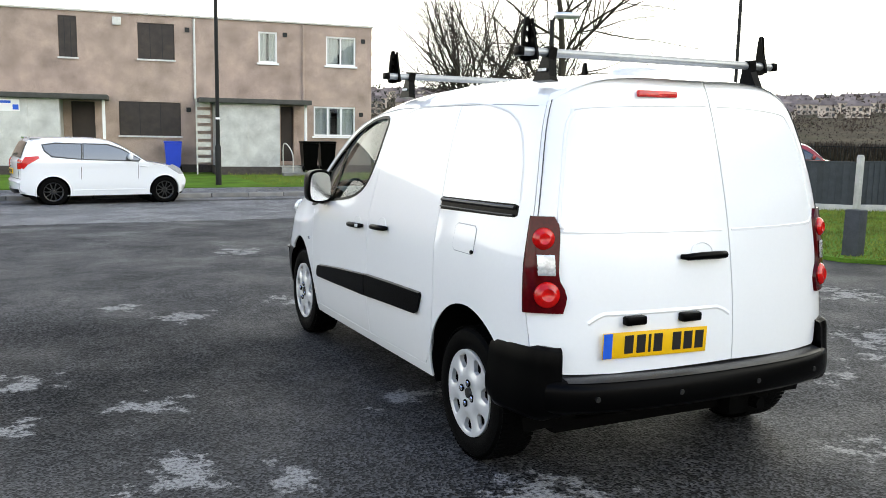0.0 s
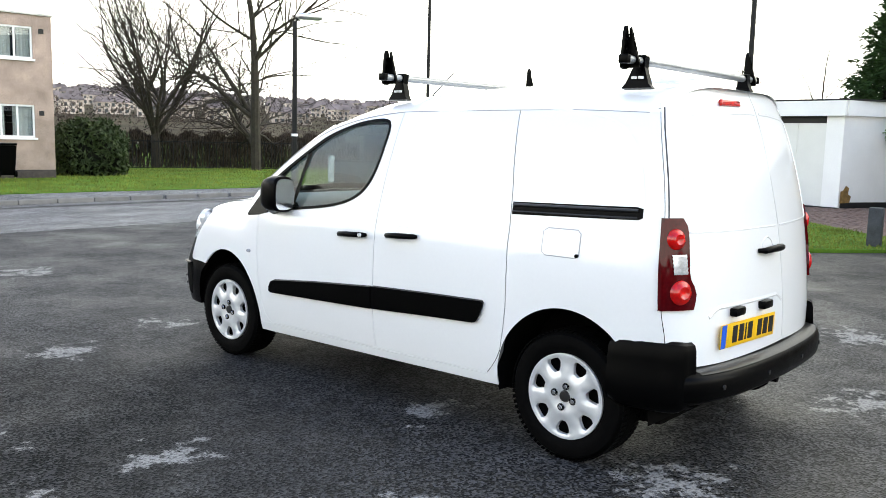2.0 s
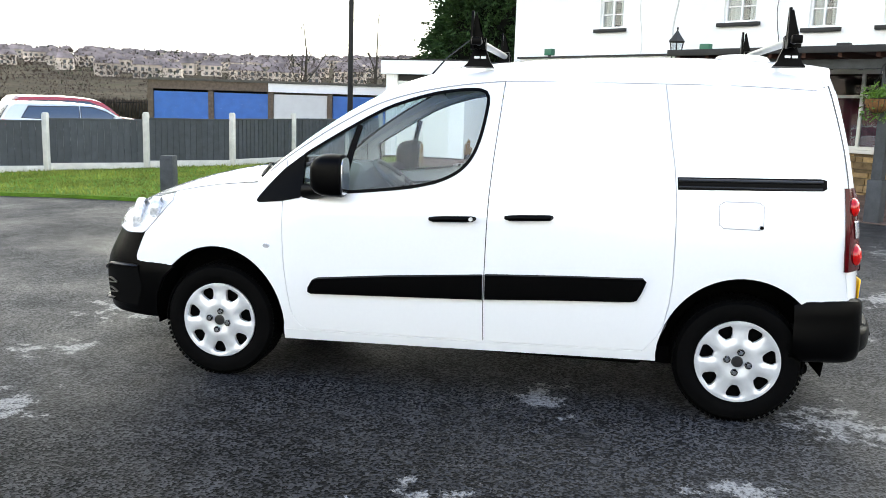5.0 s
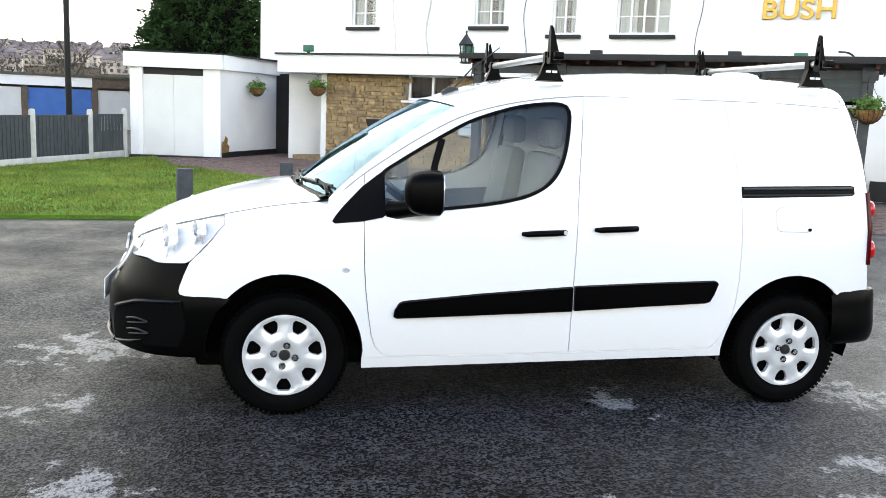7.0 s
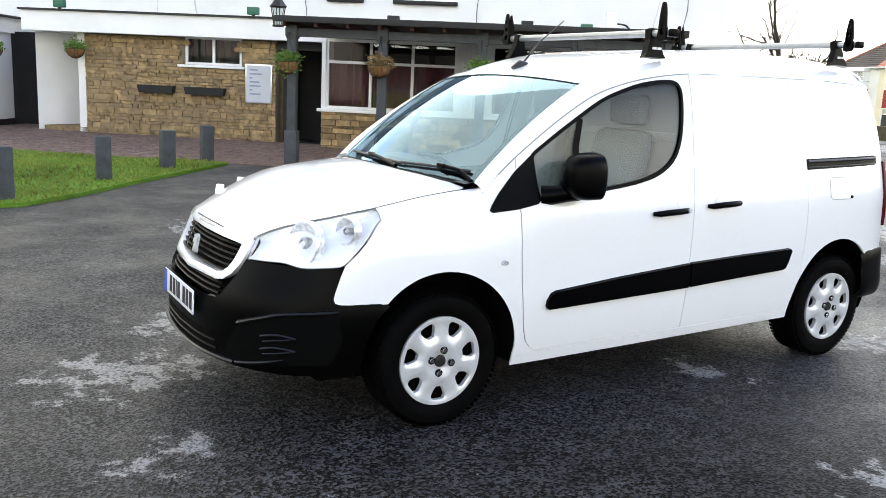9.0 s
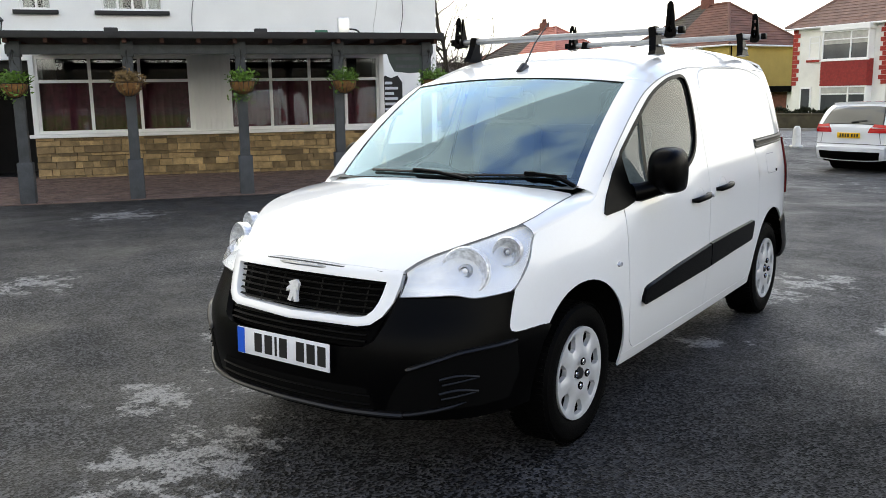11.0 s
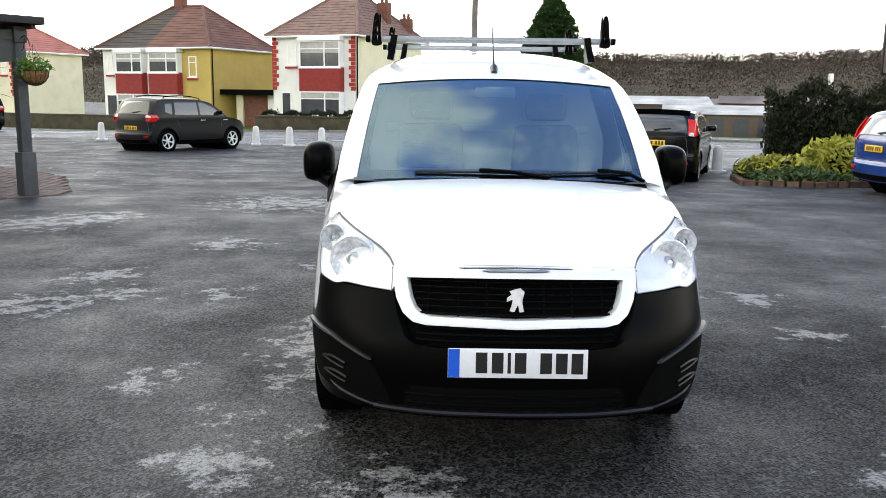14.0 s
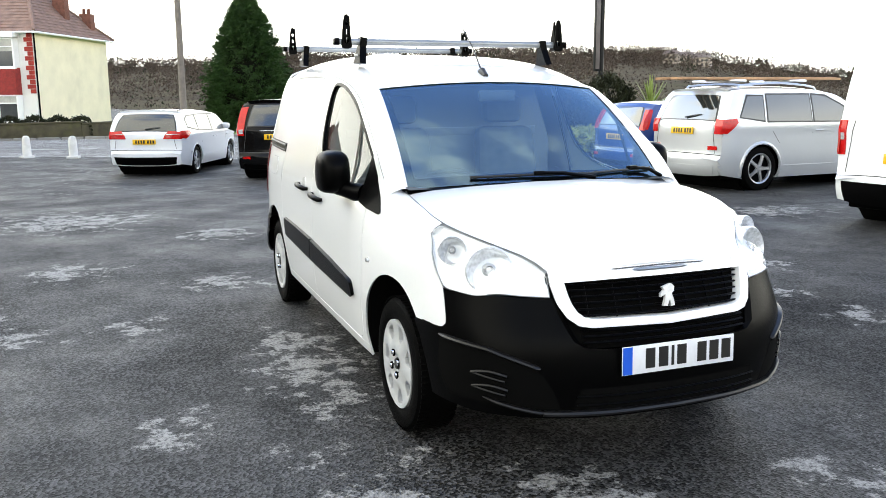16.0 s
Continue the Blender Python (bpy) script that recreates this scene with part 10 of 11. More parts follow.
M_OBRICK = surf("orange_brick", (0.30, 0.17, 0.09), 0.9, 0.2, 6, 0.3, 40)
semi_house(43.0, -54.5, 9.0, 7.0, -0.7, 2.5, 1.9, "orange brick bungalow with a dark hipped roof", (M_OBRICK,), M_OBRICK, (M_ROOFB,),
           [], [(-3.2, -1.6, 0.8, 2.2), (-7.4, -5.8, 0.8, 2.2)], [(-4.9, -4.1)], (), [], ridge=3.0)
# porch and garage between two houses
porch = thing("garage", house_pose(10.6, -49.6, -0.6), "low flat-roofed cream garage between two houses", "garage")
lbox("wall", -3.4, -2.9, 0, 3.5, -0.5, 2.05, M_CREAM, porch)
lbox("wall", -0.9, 0.0, 0, 3.5, -0.5, 2.05, M_WHITE_R, porch)
lbox("roof", -4.2, 0.5, -0.7, 3.6, 2.05, 2.40, M_DARK, porch, "dark flat roof")
lbox("door", -2.9, -0.9, 0.15, 0.22, -0.5, 2.04, M_STACK, porch, "dark brown garage door")
# garden walls of old stone
for pts in (((10.2, -41.0), (6.9, -41.3), (3.3, -43.5), (0.6, -47.5)), ((33.0, -48.6), (22.5, -44.3), (12.6, -42.2))):
    gw = thing("garden_wall", pose(0, 0, 0), "low dark mossy stone garden wall", "wall")
    for (xa, ya), (xb, yb) in zip(pts, pts[1:]):
        p, q = Vector((xa, ya)), Vector((xb, yb))
        d = q - p
        mt = Matrix.Translation((*((p + q) / 2), ground_z(*((p + q) / 2)))) @ Matrix.Rotation(math.atan2(d.y, d.x), 4, "Z")
        bm = bmesh.new()
        put_box(bm, (0, 0, 0.35), (d.length + 0.2, 0.30, 0.95), 0.03, mt)
        part("wall", bm, M_OLDSTONE, gw)
        bm = bmesh.new()
        put_box(bm, (0, 0, 0.87), (d.length + 0.24, 0.38, 0.10), 0.03, mt)
        part("coping", bm, M_OLDSTONE, gw)

# ---- plants ----
M_BARK = surf("dark_bark", (0.034, 0.028, 0.019), 0.95, 0.35, 8, 0.6, 30, dirt=0.4, dirt_col=(0.06, 0.065, 0.025))
M_TWIG = surf("bare_twigs", (0.030, 0.022, 0.018), 0.9, 0.3, 3)
M_CONIFER = surf("conifer_green", (0.026, 0.055, 0.014), 0.75, 0.5, 1.6, spec=0.2, fine=12)
M_HEDGE = surf("dark_hedge_leaf", (0.018, 0.022, 0.009), 0.7, 0.5, 3.0, spec=0.25, fine=25, dirt=0.4, dirt_col=(0.05, 0.035, 0.015))
M_VARIEG = surf("yellow_variegated_leaf", (0.34, 0.34, 0.05), 0.55, 0.45, 4, spec=0.3, fine=20, dirt=0.5, dirt_col=(0.09, 0.13, 0.02))
M_IVY = surf("ivy_leaf", (0.050, 0.085, 0.022), 0.5, 0.5, 5, spec=0.35, fine=25)
M_PALM = surf("palm_leaf", (0.20, 0.26, 0.06), 0.5, 0.3, 5)
M_BROWNHEDGE = surf("bare_hedge_twigs", (0.045, 0.032, 0.022), 0.9, 0.5, 1.5, fine=10)
M_BUSH = surf("evergreen_bush_leaf", (0.035, 0.052, 0.018), 0.65, 0.5, 3.0, spec=0.25, fine=25)
# Near-black for cores inside plants: inner shade put into the colour.
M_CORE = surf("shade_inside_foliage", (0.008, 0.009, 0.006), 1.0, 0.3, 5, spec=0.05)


def leaves(name, centres, size, material, parent, rng, label="", stretch=1.6, dirs=None, droop=0.0):
    """Many small leaf blades, two triangles each, at the given centres."""
    c = np.asarray(centres, float)
    n = len(c)
    if dirs is None:
        a = rng.normal(size=(n, 3))
    else:
        a = np.asarray(dirs, float) + rng.normal(size=(n, 3)) * 0.45
    a[:, 2] -= droop
    a /= np.linalg.norm(a, axis=1)[:, None] + 1e-9
    b = np.cross(a, rng.normal(size=(n, 3)))
    b /= np.linalg.norm(b, axis=1)[:, None] + 1e-9
    s = size * rng.uniform(0.6, 1.4, size=(n, 1))
    nn = np.cross(a, b)
    v = np.stack([c - a * s * stretch, c + b * s * 0.55 + nn * s * 0.15, c + a * s * stretch, c - b * s * 0.55 + nn * s * 0.15], 1).reshape(-1, 3)
    f = np.arange(n * 4).reshape(-1, 4)
    me = bpy.data.meshes.new(name)
    me.from_pydata(v.tolist(), [], f.tolist())
    me.materials.append(material)
    ob = new(name, me)
    ob.parent = parent
    if label:
        ob["label"] = label
    return ob


def grow(segs, p, d, length, r, depth, rng, bend, up, split=(2, 3), shrink=0.72):
    """Branches as tapered runs of points, level by level."""
    pts = [p.copy()]
    n = 4 if depth > 1 else 3
    for k in range(n):
        d = (d + Vector(rng.normal(size=3)) * bend * (0.3 if r > 0.2 else 1.0) + Vector((0, 0, up))).normalized()
        p = p + d * (length / n)
        pts.append(p.copy())
    segs.append((pts, r, r * 0.66, depth))
    if depth == 0:
        return
    for k in range(int(rng.integers(split[0], split[1] + 1)) + (2 if depth > 2 else 0)):
        i = int(rng.integers(1, n + 1))
        side = Vector(rng.normal(size=3))
        side = (side - d * side.dot(d)).normalized()
        nd = (d * rng.uniform(0.5, 1.0) + side * rng.uniform(0.5, 0.95)).normalized()
        grow(segs, pts[i], nd, length * shrink * rng.uniform(0.75, 1.1), r * 0.55 * (1 - 0.1 * i), depth - 1, rng, bend, up, split, shrink)
    grow(segs, pts[-1], d, length * shrink, r * 0.6, depth - 1, rng, bend, up, split, shrink)


def bare_tree(x, y, stems, length, r, depth, seed, label, up=0.06, bend=0.14, split=(2, 3), z=None, lean=0.35, shrink=0.72, bole=0.0):
    rng = np.random.default_rng(seed)
    t = thing("tree", pose(x, y, ground_z(x, y) if z is None else z), label, "tree", "bare trees")
    segs = [([Vector((0.02 * math.sin(4 * q), 0.02 * math.cos(5 * q), -0.15 + (bole + 0.3) * q)) for q in (0, 0.12, 0.4, 0.7, 1)], r * 2.6, r * 1.9, depth)] if bole else []
    for k in range(stems):
        a = 2 * math.pi * k / stems + rng.uniform(-0.4, 0.4)
        d = Vector((math.cos(a) * lean, math.sin(a) * lean, 1)) if stems > 1 else Vector((0.03, 0.02, 1))
        grow(segs, Vector((0.1 * math.cos(a) * (stems > 1), 0.1 * math.sin(a) * (stems > 1), bole - 0.15 + (bole > 0) * rng.uniform(-0.5, 0.1))), d.normalized(), length, r, depth, rng, bend, up, split, shrink)
    for name, sel, seg, mat in (("trunk", lambda q: q >= depth - 1, 8, M_BARK), ("branchwork", lambda q: 1 < q < depth - 1, 5, M_BARK), ("crown", lambda q: q <= 1, 3, M_TWIG)):
        bm = bmesh.new()
        for pts, r0, r1, q in segs:
            if sel(q):
                k = len(pts) - 1
                put_tube(bm, pts, [max(0.006, r0 + (r1 - r0) * i / k) for i in range(k + 1)], seg, False)
        if bm.verts:
            ob = part(name, bm, mat, t)
            if name != "trunk":
                ob["kind"] = "stuff"
        else:
            bm.free()
    return t


bare_tree(16.85, 32.7, 10, 3.2, 0.095, 3, 3, "bare tree with a short trunk and fanned boughs on grass", 0.05, 0.09, (3, 4), lean=0.62, shrink=0.8, bole=2.3)
bare_tree(19.7, 28.9, 1, 5.2, 0.25, 4, 8, "tall bare tree with a thick dark trunk", 0.01, 0.10, (4, 5))
bare_tree(11.2, 38.0, 8, 2.6, 0.09, 3, 21, "bare tree behind the terraced houses", 0.05, 0.10, (2, 3), lean=0.35, shrink=0.8)
bare_tree(46.0, 12.5, 1, 3.2, 0.10, 4, 12, "thin pale birch beyond the garages", 0.05, 0.10, (2, 2))
bare_tree(44.0, 17.0, 1, 3.0, 0.10, 4, 14, "thin pale birch beyond the garages", 0.05, 0.10, (2, 2))
bare_tree(22.1, -29.6, 1, 3.0, 0.21, 5, 17, "bare tree beside the pub's white gable", 0.03, 0.15, (2, 2))


def conifer(x, y, h, r, seed, label, count=9000, base=0.03, z=None):
    """A dense conical evergreen of drooping sprays with an uneven edge."""
    rng = np.random.default_rng(seed)
    t = thing("conifer_tree", pose(x, y, ground_z(x, y) if z is None else z), label, "tree", "evergreen trees")
    bm = bmesh.new()
    put_tube(bm, [(0, 0, -0.2), (0, 0, h * 0.5), (0.05, 0, h * 0.94)], [r * 0.10, r * 0.06, 0.02], 8)
    part("trunk", bm, M_BARK, t)

    def wide(k):
        return r * min(1.0, 1.28 * (1 - k) ** 0.62) * (0.72 + 0.28 * ss(0.0, 0.16, k))
    # solid core, coloured as the shade among the sprays
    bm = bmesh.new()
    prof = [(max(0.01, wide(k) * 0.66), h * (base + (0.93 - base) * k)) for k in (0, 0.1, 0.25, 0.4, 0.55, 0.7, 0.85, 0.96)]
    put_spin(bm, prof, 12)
    part("inner_foliage", bm, M_CORE, t, "dark core for the shade within")
    sprays, dirs = [], []
    tips = count // 40
    for _ in range(tips):
        k = rng.uniform(0, 1) ** 1.25
        a = rng.uniform(0, 2 * math.pi)
        rr = wide(k) * rng.uniform(0.82, 1.12) * (1 + 0.10 * math.sin(3 * a + seed) + 0.07 * math.sin(7 * a + 9 * k))
        tip = np.array((rr * math.cos(a), rr * math.sin(a), h * (base + (1 - base) * k) + 0.05 * h * rng.normal() * 0.3))
        root = np.array((0.45 * rr * math.cos(a), 0.45 * rr * math.sin(a), tip[2] - 0.10 * r))
        for _ in range(40):
            u = rng.uniform(0.25, 1.0) ** 0.6
            sprays.append(root + (tip - root) * u + rng.normal(size=3) * 0.085 * r * (1.25 - u))
            dirs.append((tip - root) / (np.linalg.norm(tip - root) + 1e-6))
    leaves("crown", sprays, 0.011 * r + 0.030, M_CONIFER, t, rng, "dark green drooping sprays", 1.9, dirs, 0.15)
    return t


conifer(-7.5, -57.5, 9.6, 3.1, 4, "dense dark green conical cypress beyond the road", 60000)
conifer(31.6, 4.0, 9.4, 2.9, 7, "broad dark green conifer rising behind a white garage", 60000)

# round evergreen bush and shrubs by the terrace
def bush(x, y, rx, ry, h, seed, label, material, count, leaf, category="bush", z=None, core=True, name="bush"):
    rng = np.random.default_rng(seed)
    t = thing(name, pose(x, y, ground_z(x, y) if z is None else z), label, category)
    a, k = rng.uniform(0, 2 * math.pi, count), rng.uniform(0, 1, count) ** 0.8
    f = np.sqrt(np.maximum(0, 1 - (np.abs(k * 1.0 - 0.42) / 0.6) ** 2.4))
    f *= 1 + 0.13 * np.sin(3 * a + seed) + 0.10 * np.sin(5 * a + 7 * k + seed) + rng.normal(size=count) * 0.06
    pts = np.stack([rx * f * np.cos(a), ry * f * np.sin(a), h * k], 1) * rng.uniform(0.86, 1.03, size=(count, 1)) ** 1.0
    if core:
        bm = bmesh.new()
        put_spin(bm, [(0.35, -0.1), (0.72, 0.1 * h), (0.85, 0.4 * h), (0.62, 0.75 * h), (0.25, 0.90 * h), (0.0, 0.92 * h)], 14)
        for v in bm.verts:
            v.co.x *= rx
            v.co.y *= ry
        part("inner_foliage", bm, M_CORE, t, "dark core for the shade within")
    leaves("foliage", pts, leaf, material, t, rng)
    return t


bush(11.1, 27.3, 1.3, 1.2, 2.2, 5, "round dark evergreen bush beside a terrace", M_BUSH, 5000, 0.07)
bush(8.3, 26.6, 0.55, 0.4, 1.1, 6, "small brown twiggy shrub under a window", M_BROWNHEDGE, 900, 0.05, core=False)


def hedge_row(name, pts, wid, h, seed, label, material, per_m, leaf, core=True, twigs=False, kind=""):
    """A hedge along a line: leaves over a soft box, round a dark core for the shade within."""
    rng = np.random.default_rng(seed)
    p0 = Vector(pts[0])
    t = thing(name, pose(p0.x, p0.y, ground_z(p0.x, p0.y)), label, "hedge", kind=kind)
    cs, ds = [], []
    bm = bmesh.new()
    for p, q in zip(pts, pts[1:]):
        p, q = Vector(p), Vector(q)
        d = q - p
        n = Vector((-d.y, d.x)).normalized()
        for _ in range(int(d.length * per_m)):
            u = rng.uniform(-0.02, 1.02)
            face = rng.uniform()
            if face < 0.36:
                o, z = rng.uniform(-1, 1), 1.0
            else:
                o, z = (1.0 if face < 0.68 else -1.0), rng.uniform(0, 1) ** 0.8
            rough = 1 + 0.10 * math.sin(5.1 * u * d.length + seed) * z + rng.normal() * 0.05
            o *= 1 - 0.22 * max(0, z - 0.75) / 0.25
            c = p + d * u + n * (o * wid / 2 * rough)
            zz = h * z * (rough if z > 0.7 else 1)
            cs.append((c.x - p0.x, c.y - p0.y, zz + ground_z(c.x, c.y) - ground_z(p0.x, p0.y)))
            ds.append((n.x * o * 0.5, n.y * o * 0.5, 0.6 + twigs * 1.5))
        if core:
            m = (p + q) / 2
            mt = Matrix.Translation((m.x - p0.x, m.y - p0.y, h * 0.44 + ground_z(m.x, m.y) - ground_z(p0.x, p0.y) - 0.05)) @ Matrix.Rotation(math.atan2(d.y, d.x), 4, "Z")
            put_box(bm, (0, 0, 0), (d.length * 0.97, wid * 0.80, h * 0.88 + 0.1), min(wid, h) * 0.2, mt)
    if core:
        part("inner_foliage", bm, M_CORE, t, "dark core for the shade within")
    else:
        bm.free()
    leaves("foliage", cs, leaf, material, t, rng, "", 5.0 if twigs else 1.5, ds)
    return t


# planted corner of the car park
hedge_row("hedge", [(-7.0, -14.2), (-8.4, -13.6), (-9.8, -13.0)], 1.3, 1.85, 3, "tall dark clipped evergreen hedge in a planted bed", M_HEDGE, 3000, 0.042)
bush(-8.2, -12.35, 0.95, 0.6, 0.95, 9, "yellow and green variegated shrub in a planted bed", M_VARIEG, 2600, 0.06, "shrub", name="shrub")
bush(-6.9, -12.6, 0.9, 0.7, 0.55, 10, "yellow-tipped green shrub in a planted bed", M_VARIEG, 900, 0.055, "shrub", name="shrub")
IVY = [(-5.6, -11.4), (-6.8, -10.9), (-8.2, -11.3), (-9.8, -11.7), (-10.7, -12.7), (-10.4, -14.3), (-8.2, -15.4), (-7.0, -15.2), (-6.0, -13.2)]
rng = np.random.default_rng(31)
ivy_c = []
while len(ivy_c) < 6500:
    x, y = rng.uniform(-11.5, -6), rng.uniform(-16.3, -10.8)
    if in_poly(x, y, IVY):
        ivy_c.append((x, y, ground_z(x, y) + 0.10 + 0.28 * rng.uniform() * (0.6 + 0.4 * math.sin(3 * x) * math.sin(2.3 * y))))
M_EARTH = surf("dark_planting_soil", (0.030, 0.022, 0.014), 0.95, 0.4, 5, 0.5, 30)
bed = thing("planting_bed", pose(0, 0, 0), "kerbed bed of ivy and soil in the car park", "flower bed")
ground_poly("bed_soil", IVY, M_EARTH, 0.07, "", "", 0.5).parent = bed
leaves("ivy", ivy_c, 0.055, M_IVY, bed, rng, "trailing green ivy")
M_KBRICK = surf("weathered_edging_brick", (0.115, 0.065, 0.045), 0.9, 0.35, 5, 0.5, 40, rand=0.3, dirt=0.4, dirt_col=(0.07, 0.075, 0.04))
bm = bmesh.new()
put_box(bm, (0, 0, 0), (0.21, 0.11, 0.15), 0.012)
edge_me = bpy.data.meshes.new("edging_brick")
bm.to_mesh(edge_me)
bm.free()
edge_me.materials.append(M_KBRICK)
rr = random.Random(4)
for p, q in zip(IVY, IVY[1:] + IVY[:1]):
    p, q = Vector(p), Vector(q)
    d = q - p
    n = max(1, int(d.length / 0.225))
    for k in range(n):
        c = p + d * (k + 0.5) / n
        ob = new("edging_brick", edge_me)
        ob.parent = bed
        ob.matrix_local = Matrix.LocRotScale((c.x, c.y, ground_z(c.x, c.y) + 0.045 + rr.uniform(-0.02, 0.015)), Euler((rr.uniform(-0.05, 0.05), rr.uniform(-0.05, 0.05), math.atan2(d.y, d.x) + rr.uniform(-0.06, 0.06))), None)
# palm
palm = thing("cordyline_palm", pose(-10.0, -12.45, ground_z(-10, -12.45)), "spiky green cordyline palm with a bare stem", "palm")
bm = bmesh.new()
put_tube(bm, [(0, 0, -0.1), (0.02, 0, 0.7), (0, 0.02, 1.3)], [0.07, 0.055, 0.06], 8)
part("stem", bm, M_BARK, palm)
rp = random.Random(8)
bm = bmesh.new()
for k in range(64):
    a, el = rp.uniform(0, 6.28), radians(rp.uniform(12, 88))
    ln = rp.uniform(0.65, 0.95)
    d = Vector((math.cos(a) * math.cos(el), math.sin(a) * math.cos(el), math.sin(el)))
    s = d.cross(Vector((0, 0, 1))).normalized() * 0.022
    row = []
    for t in (0, 0.35, 0.7, 1.0):
        c = Vector((0, 0, 1.3)) + d * ln * t + Vector((0, 0, -0.30 * t * t * math.cos(el)))
        wd = (0.6, 1.0, 0.8, 0.08)[int(t * 3 + 0.5)]
        row.append([c - s * wd, c + s * wd])
    put_loft(bm, row)
part("fronds", bm, M_PALM, palm, "long pointed leaves")
# poles south of the car park
pole("telegraph_pole", -1.1, -33.9, 9.5, 0.15, 0.11, M_WOODPOLE, "weathered wooden telegraph pole beside the road", "pole")
sp = pole("sign_post", -9.75, -14.3, 5.2, 0.07, 0.065, M_POLE, "tall dark post carrying a narrow hanging sign", "sign post")
M_SIGNFACE = surf("faded_sign_face", (0.11, 0.095, 0.09), 0.5, 0.25, 6)
for nm, w, mat in (("sign_frame", 0.09, M_POLE), ("sign_face", 0.10, M_SIGNFACE)):
    bm = bmesh.new()
    k = 0.0 if nm == "sign_frame" else 0.05
    put_box(bm, (0.16, 0.05, 3.3), (0.15 - 0.6 * k, w, 2.0 - 2 * k), 0.01)
    part(nm, bm, mat, sp)
pole("street_lamp", -38.0, -29.5, 9.0, 0.09, 0.05, M_POLE, "thin dark street lamp far down the road", "street lamp", group="street lamps")
pole("flue_post", -23.0, -47.0, 4.8, 0.16, 0.15, M_ALU, "pale metal post beside the depot", "post", z=-1.6)
# clipped hedge and shrubs behind the garden walls
hedge_row("hedge", [(10.0, -41.7), (6.8, -42.0), (3.0, -44.2)], 0.7, 1.05, 31, "low dark hedge behind a mossy garden wall", M_HEDGE, 700, 0.06)
bush(14.4, -43.6, 1.0, 0.8, 1.7, 33, "dark straggling shrub beside a garden wall", M_BUSH, 1800, 0.08)
# hedgerow, railings and cabinet beyond the north road
hedge_row("hedge", [(12.5, 35.5), (20.5, 32.3), (26.0, 30.2)], 1.5, 1.5, 11, "tangled brown bare hedgerow behind railings", M_BROWNHEDGE, 1500, 0.04, core=False, twigs=True)
hedge_row("hedge", [(27.0, 33.0), (40.0, 30.0), (52.0, 24.0)], 1.6, 1.1, 13, "dark tangled hedgerow beyond a field", M_BROWNHEDGE, 700, 0.06, core=False, twigs=True)
rail = thing("railings", pose(0, 0, 0), "black steel railings along a grass field", "fence")
RL = [Vector(p) for p in ((12.0, 34.5), (21.5, 30.0), (30.5, 25.5), (42.0, 19.5))]
for p, q in zip(RL, RL[1:]):
    d = q - p
    ang = math.atan2(d.y, d.x)
    for z in (0.15, 1.35):
        bm = bmesh.new()
        m = (p + q) / 2
        put_box(bm, (0, 0, z), (d.length, 0.04, 0.04), 0, Matrix.Translation((m.x, m.y, ground_z(m.x, m.y))) @ Matrix.Rotation(ang, 4, "Z"))
        part("rail", bm, M_POLE, rail)
bm = bmesh.new()
put_box(bm, (0, 0, 0.75), (0.025, 0.025, 1.45), 0)
bar_me = bpy.data.meshes.new("bar")
bm.to_mesh(bar_me)
bm.free()
bar_me.materials.append(M_POLE)
for p, q in zip(RL, RL[1:]):
    d = q - p
    n = int(d.length / 0.16)
    for k in range(n):
        c = p + d * (k + 0.5) / n
        ob = new("bar", bar_me)
        ob.parent = rail
        ob.matrix_local = Matrix.LocRotScale((c.x, c.y, ground_z(c.x, c.y)), Euler((0, 0, math.atan2(d.y, d.x))), None)
cab = thing("street_cabinet", pose(24.4, 25.0, ground_z(24.4, 25.0), 0, 0, -32), "large black steel cabinet beside a field", "cabinet")
bm = bmesh.new()
put_box(bm, (0, 0, 0.85), (2.6, 1.2, 1.9), 0.03)
part("body", bm, M_POLE, cab)
bm = bmesh.new()
put_box(bm, (0, 0, 1.83), (2.7, 1.3, 0.06), 0.02)
part("lid", bm, M_POLE, cab)
# lock-up garages behind the fence
M_BLUEDOOR = surf("blue_garage_door", (0.03, 0.14, 0.46), 0.5, 0.12, 3, dirt=0.2, dirt_col=(0.1, 0.16, 0.3))
M_WDOOR = surf("white_garage_door", (0.62, 0.63, 0.63), 0.5, 0.05, 3)
M_FELT = surf("mossy_roof_felt", (0.09, 0.085, 0.07), 0.9, 0.35, 3)
M_PIER = surf("brown_brick_pier", (0.12, 0.09, 0.065), 0.9, 0.3, 8)
GA, GB = Vector((32.6, 17.8)), Vector((35.2, 7.6))
gd = (GB - GA).normalized()
gm = Matrix(((gd.x, -gd.y, 0, GA.x), (gd.y, gd.x, 0, GA.y), (0, 0, 1, -0.35), (0, 0, 0, 1)))
lock = thing("lock_up_garages", gm, "row of low lock-up garages with blue and white doors", "garage")
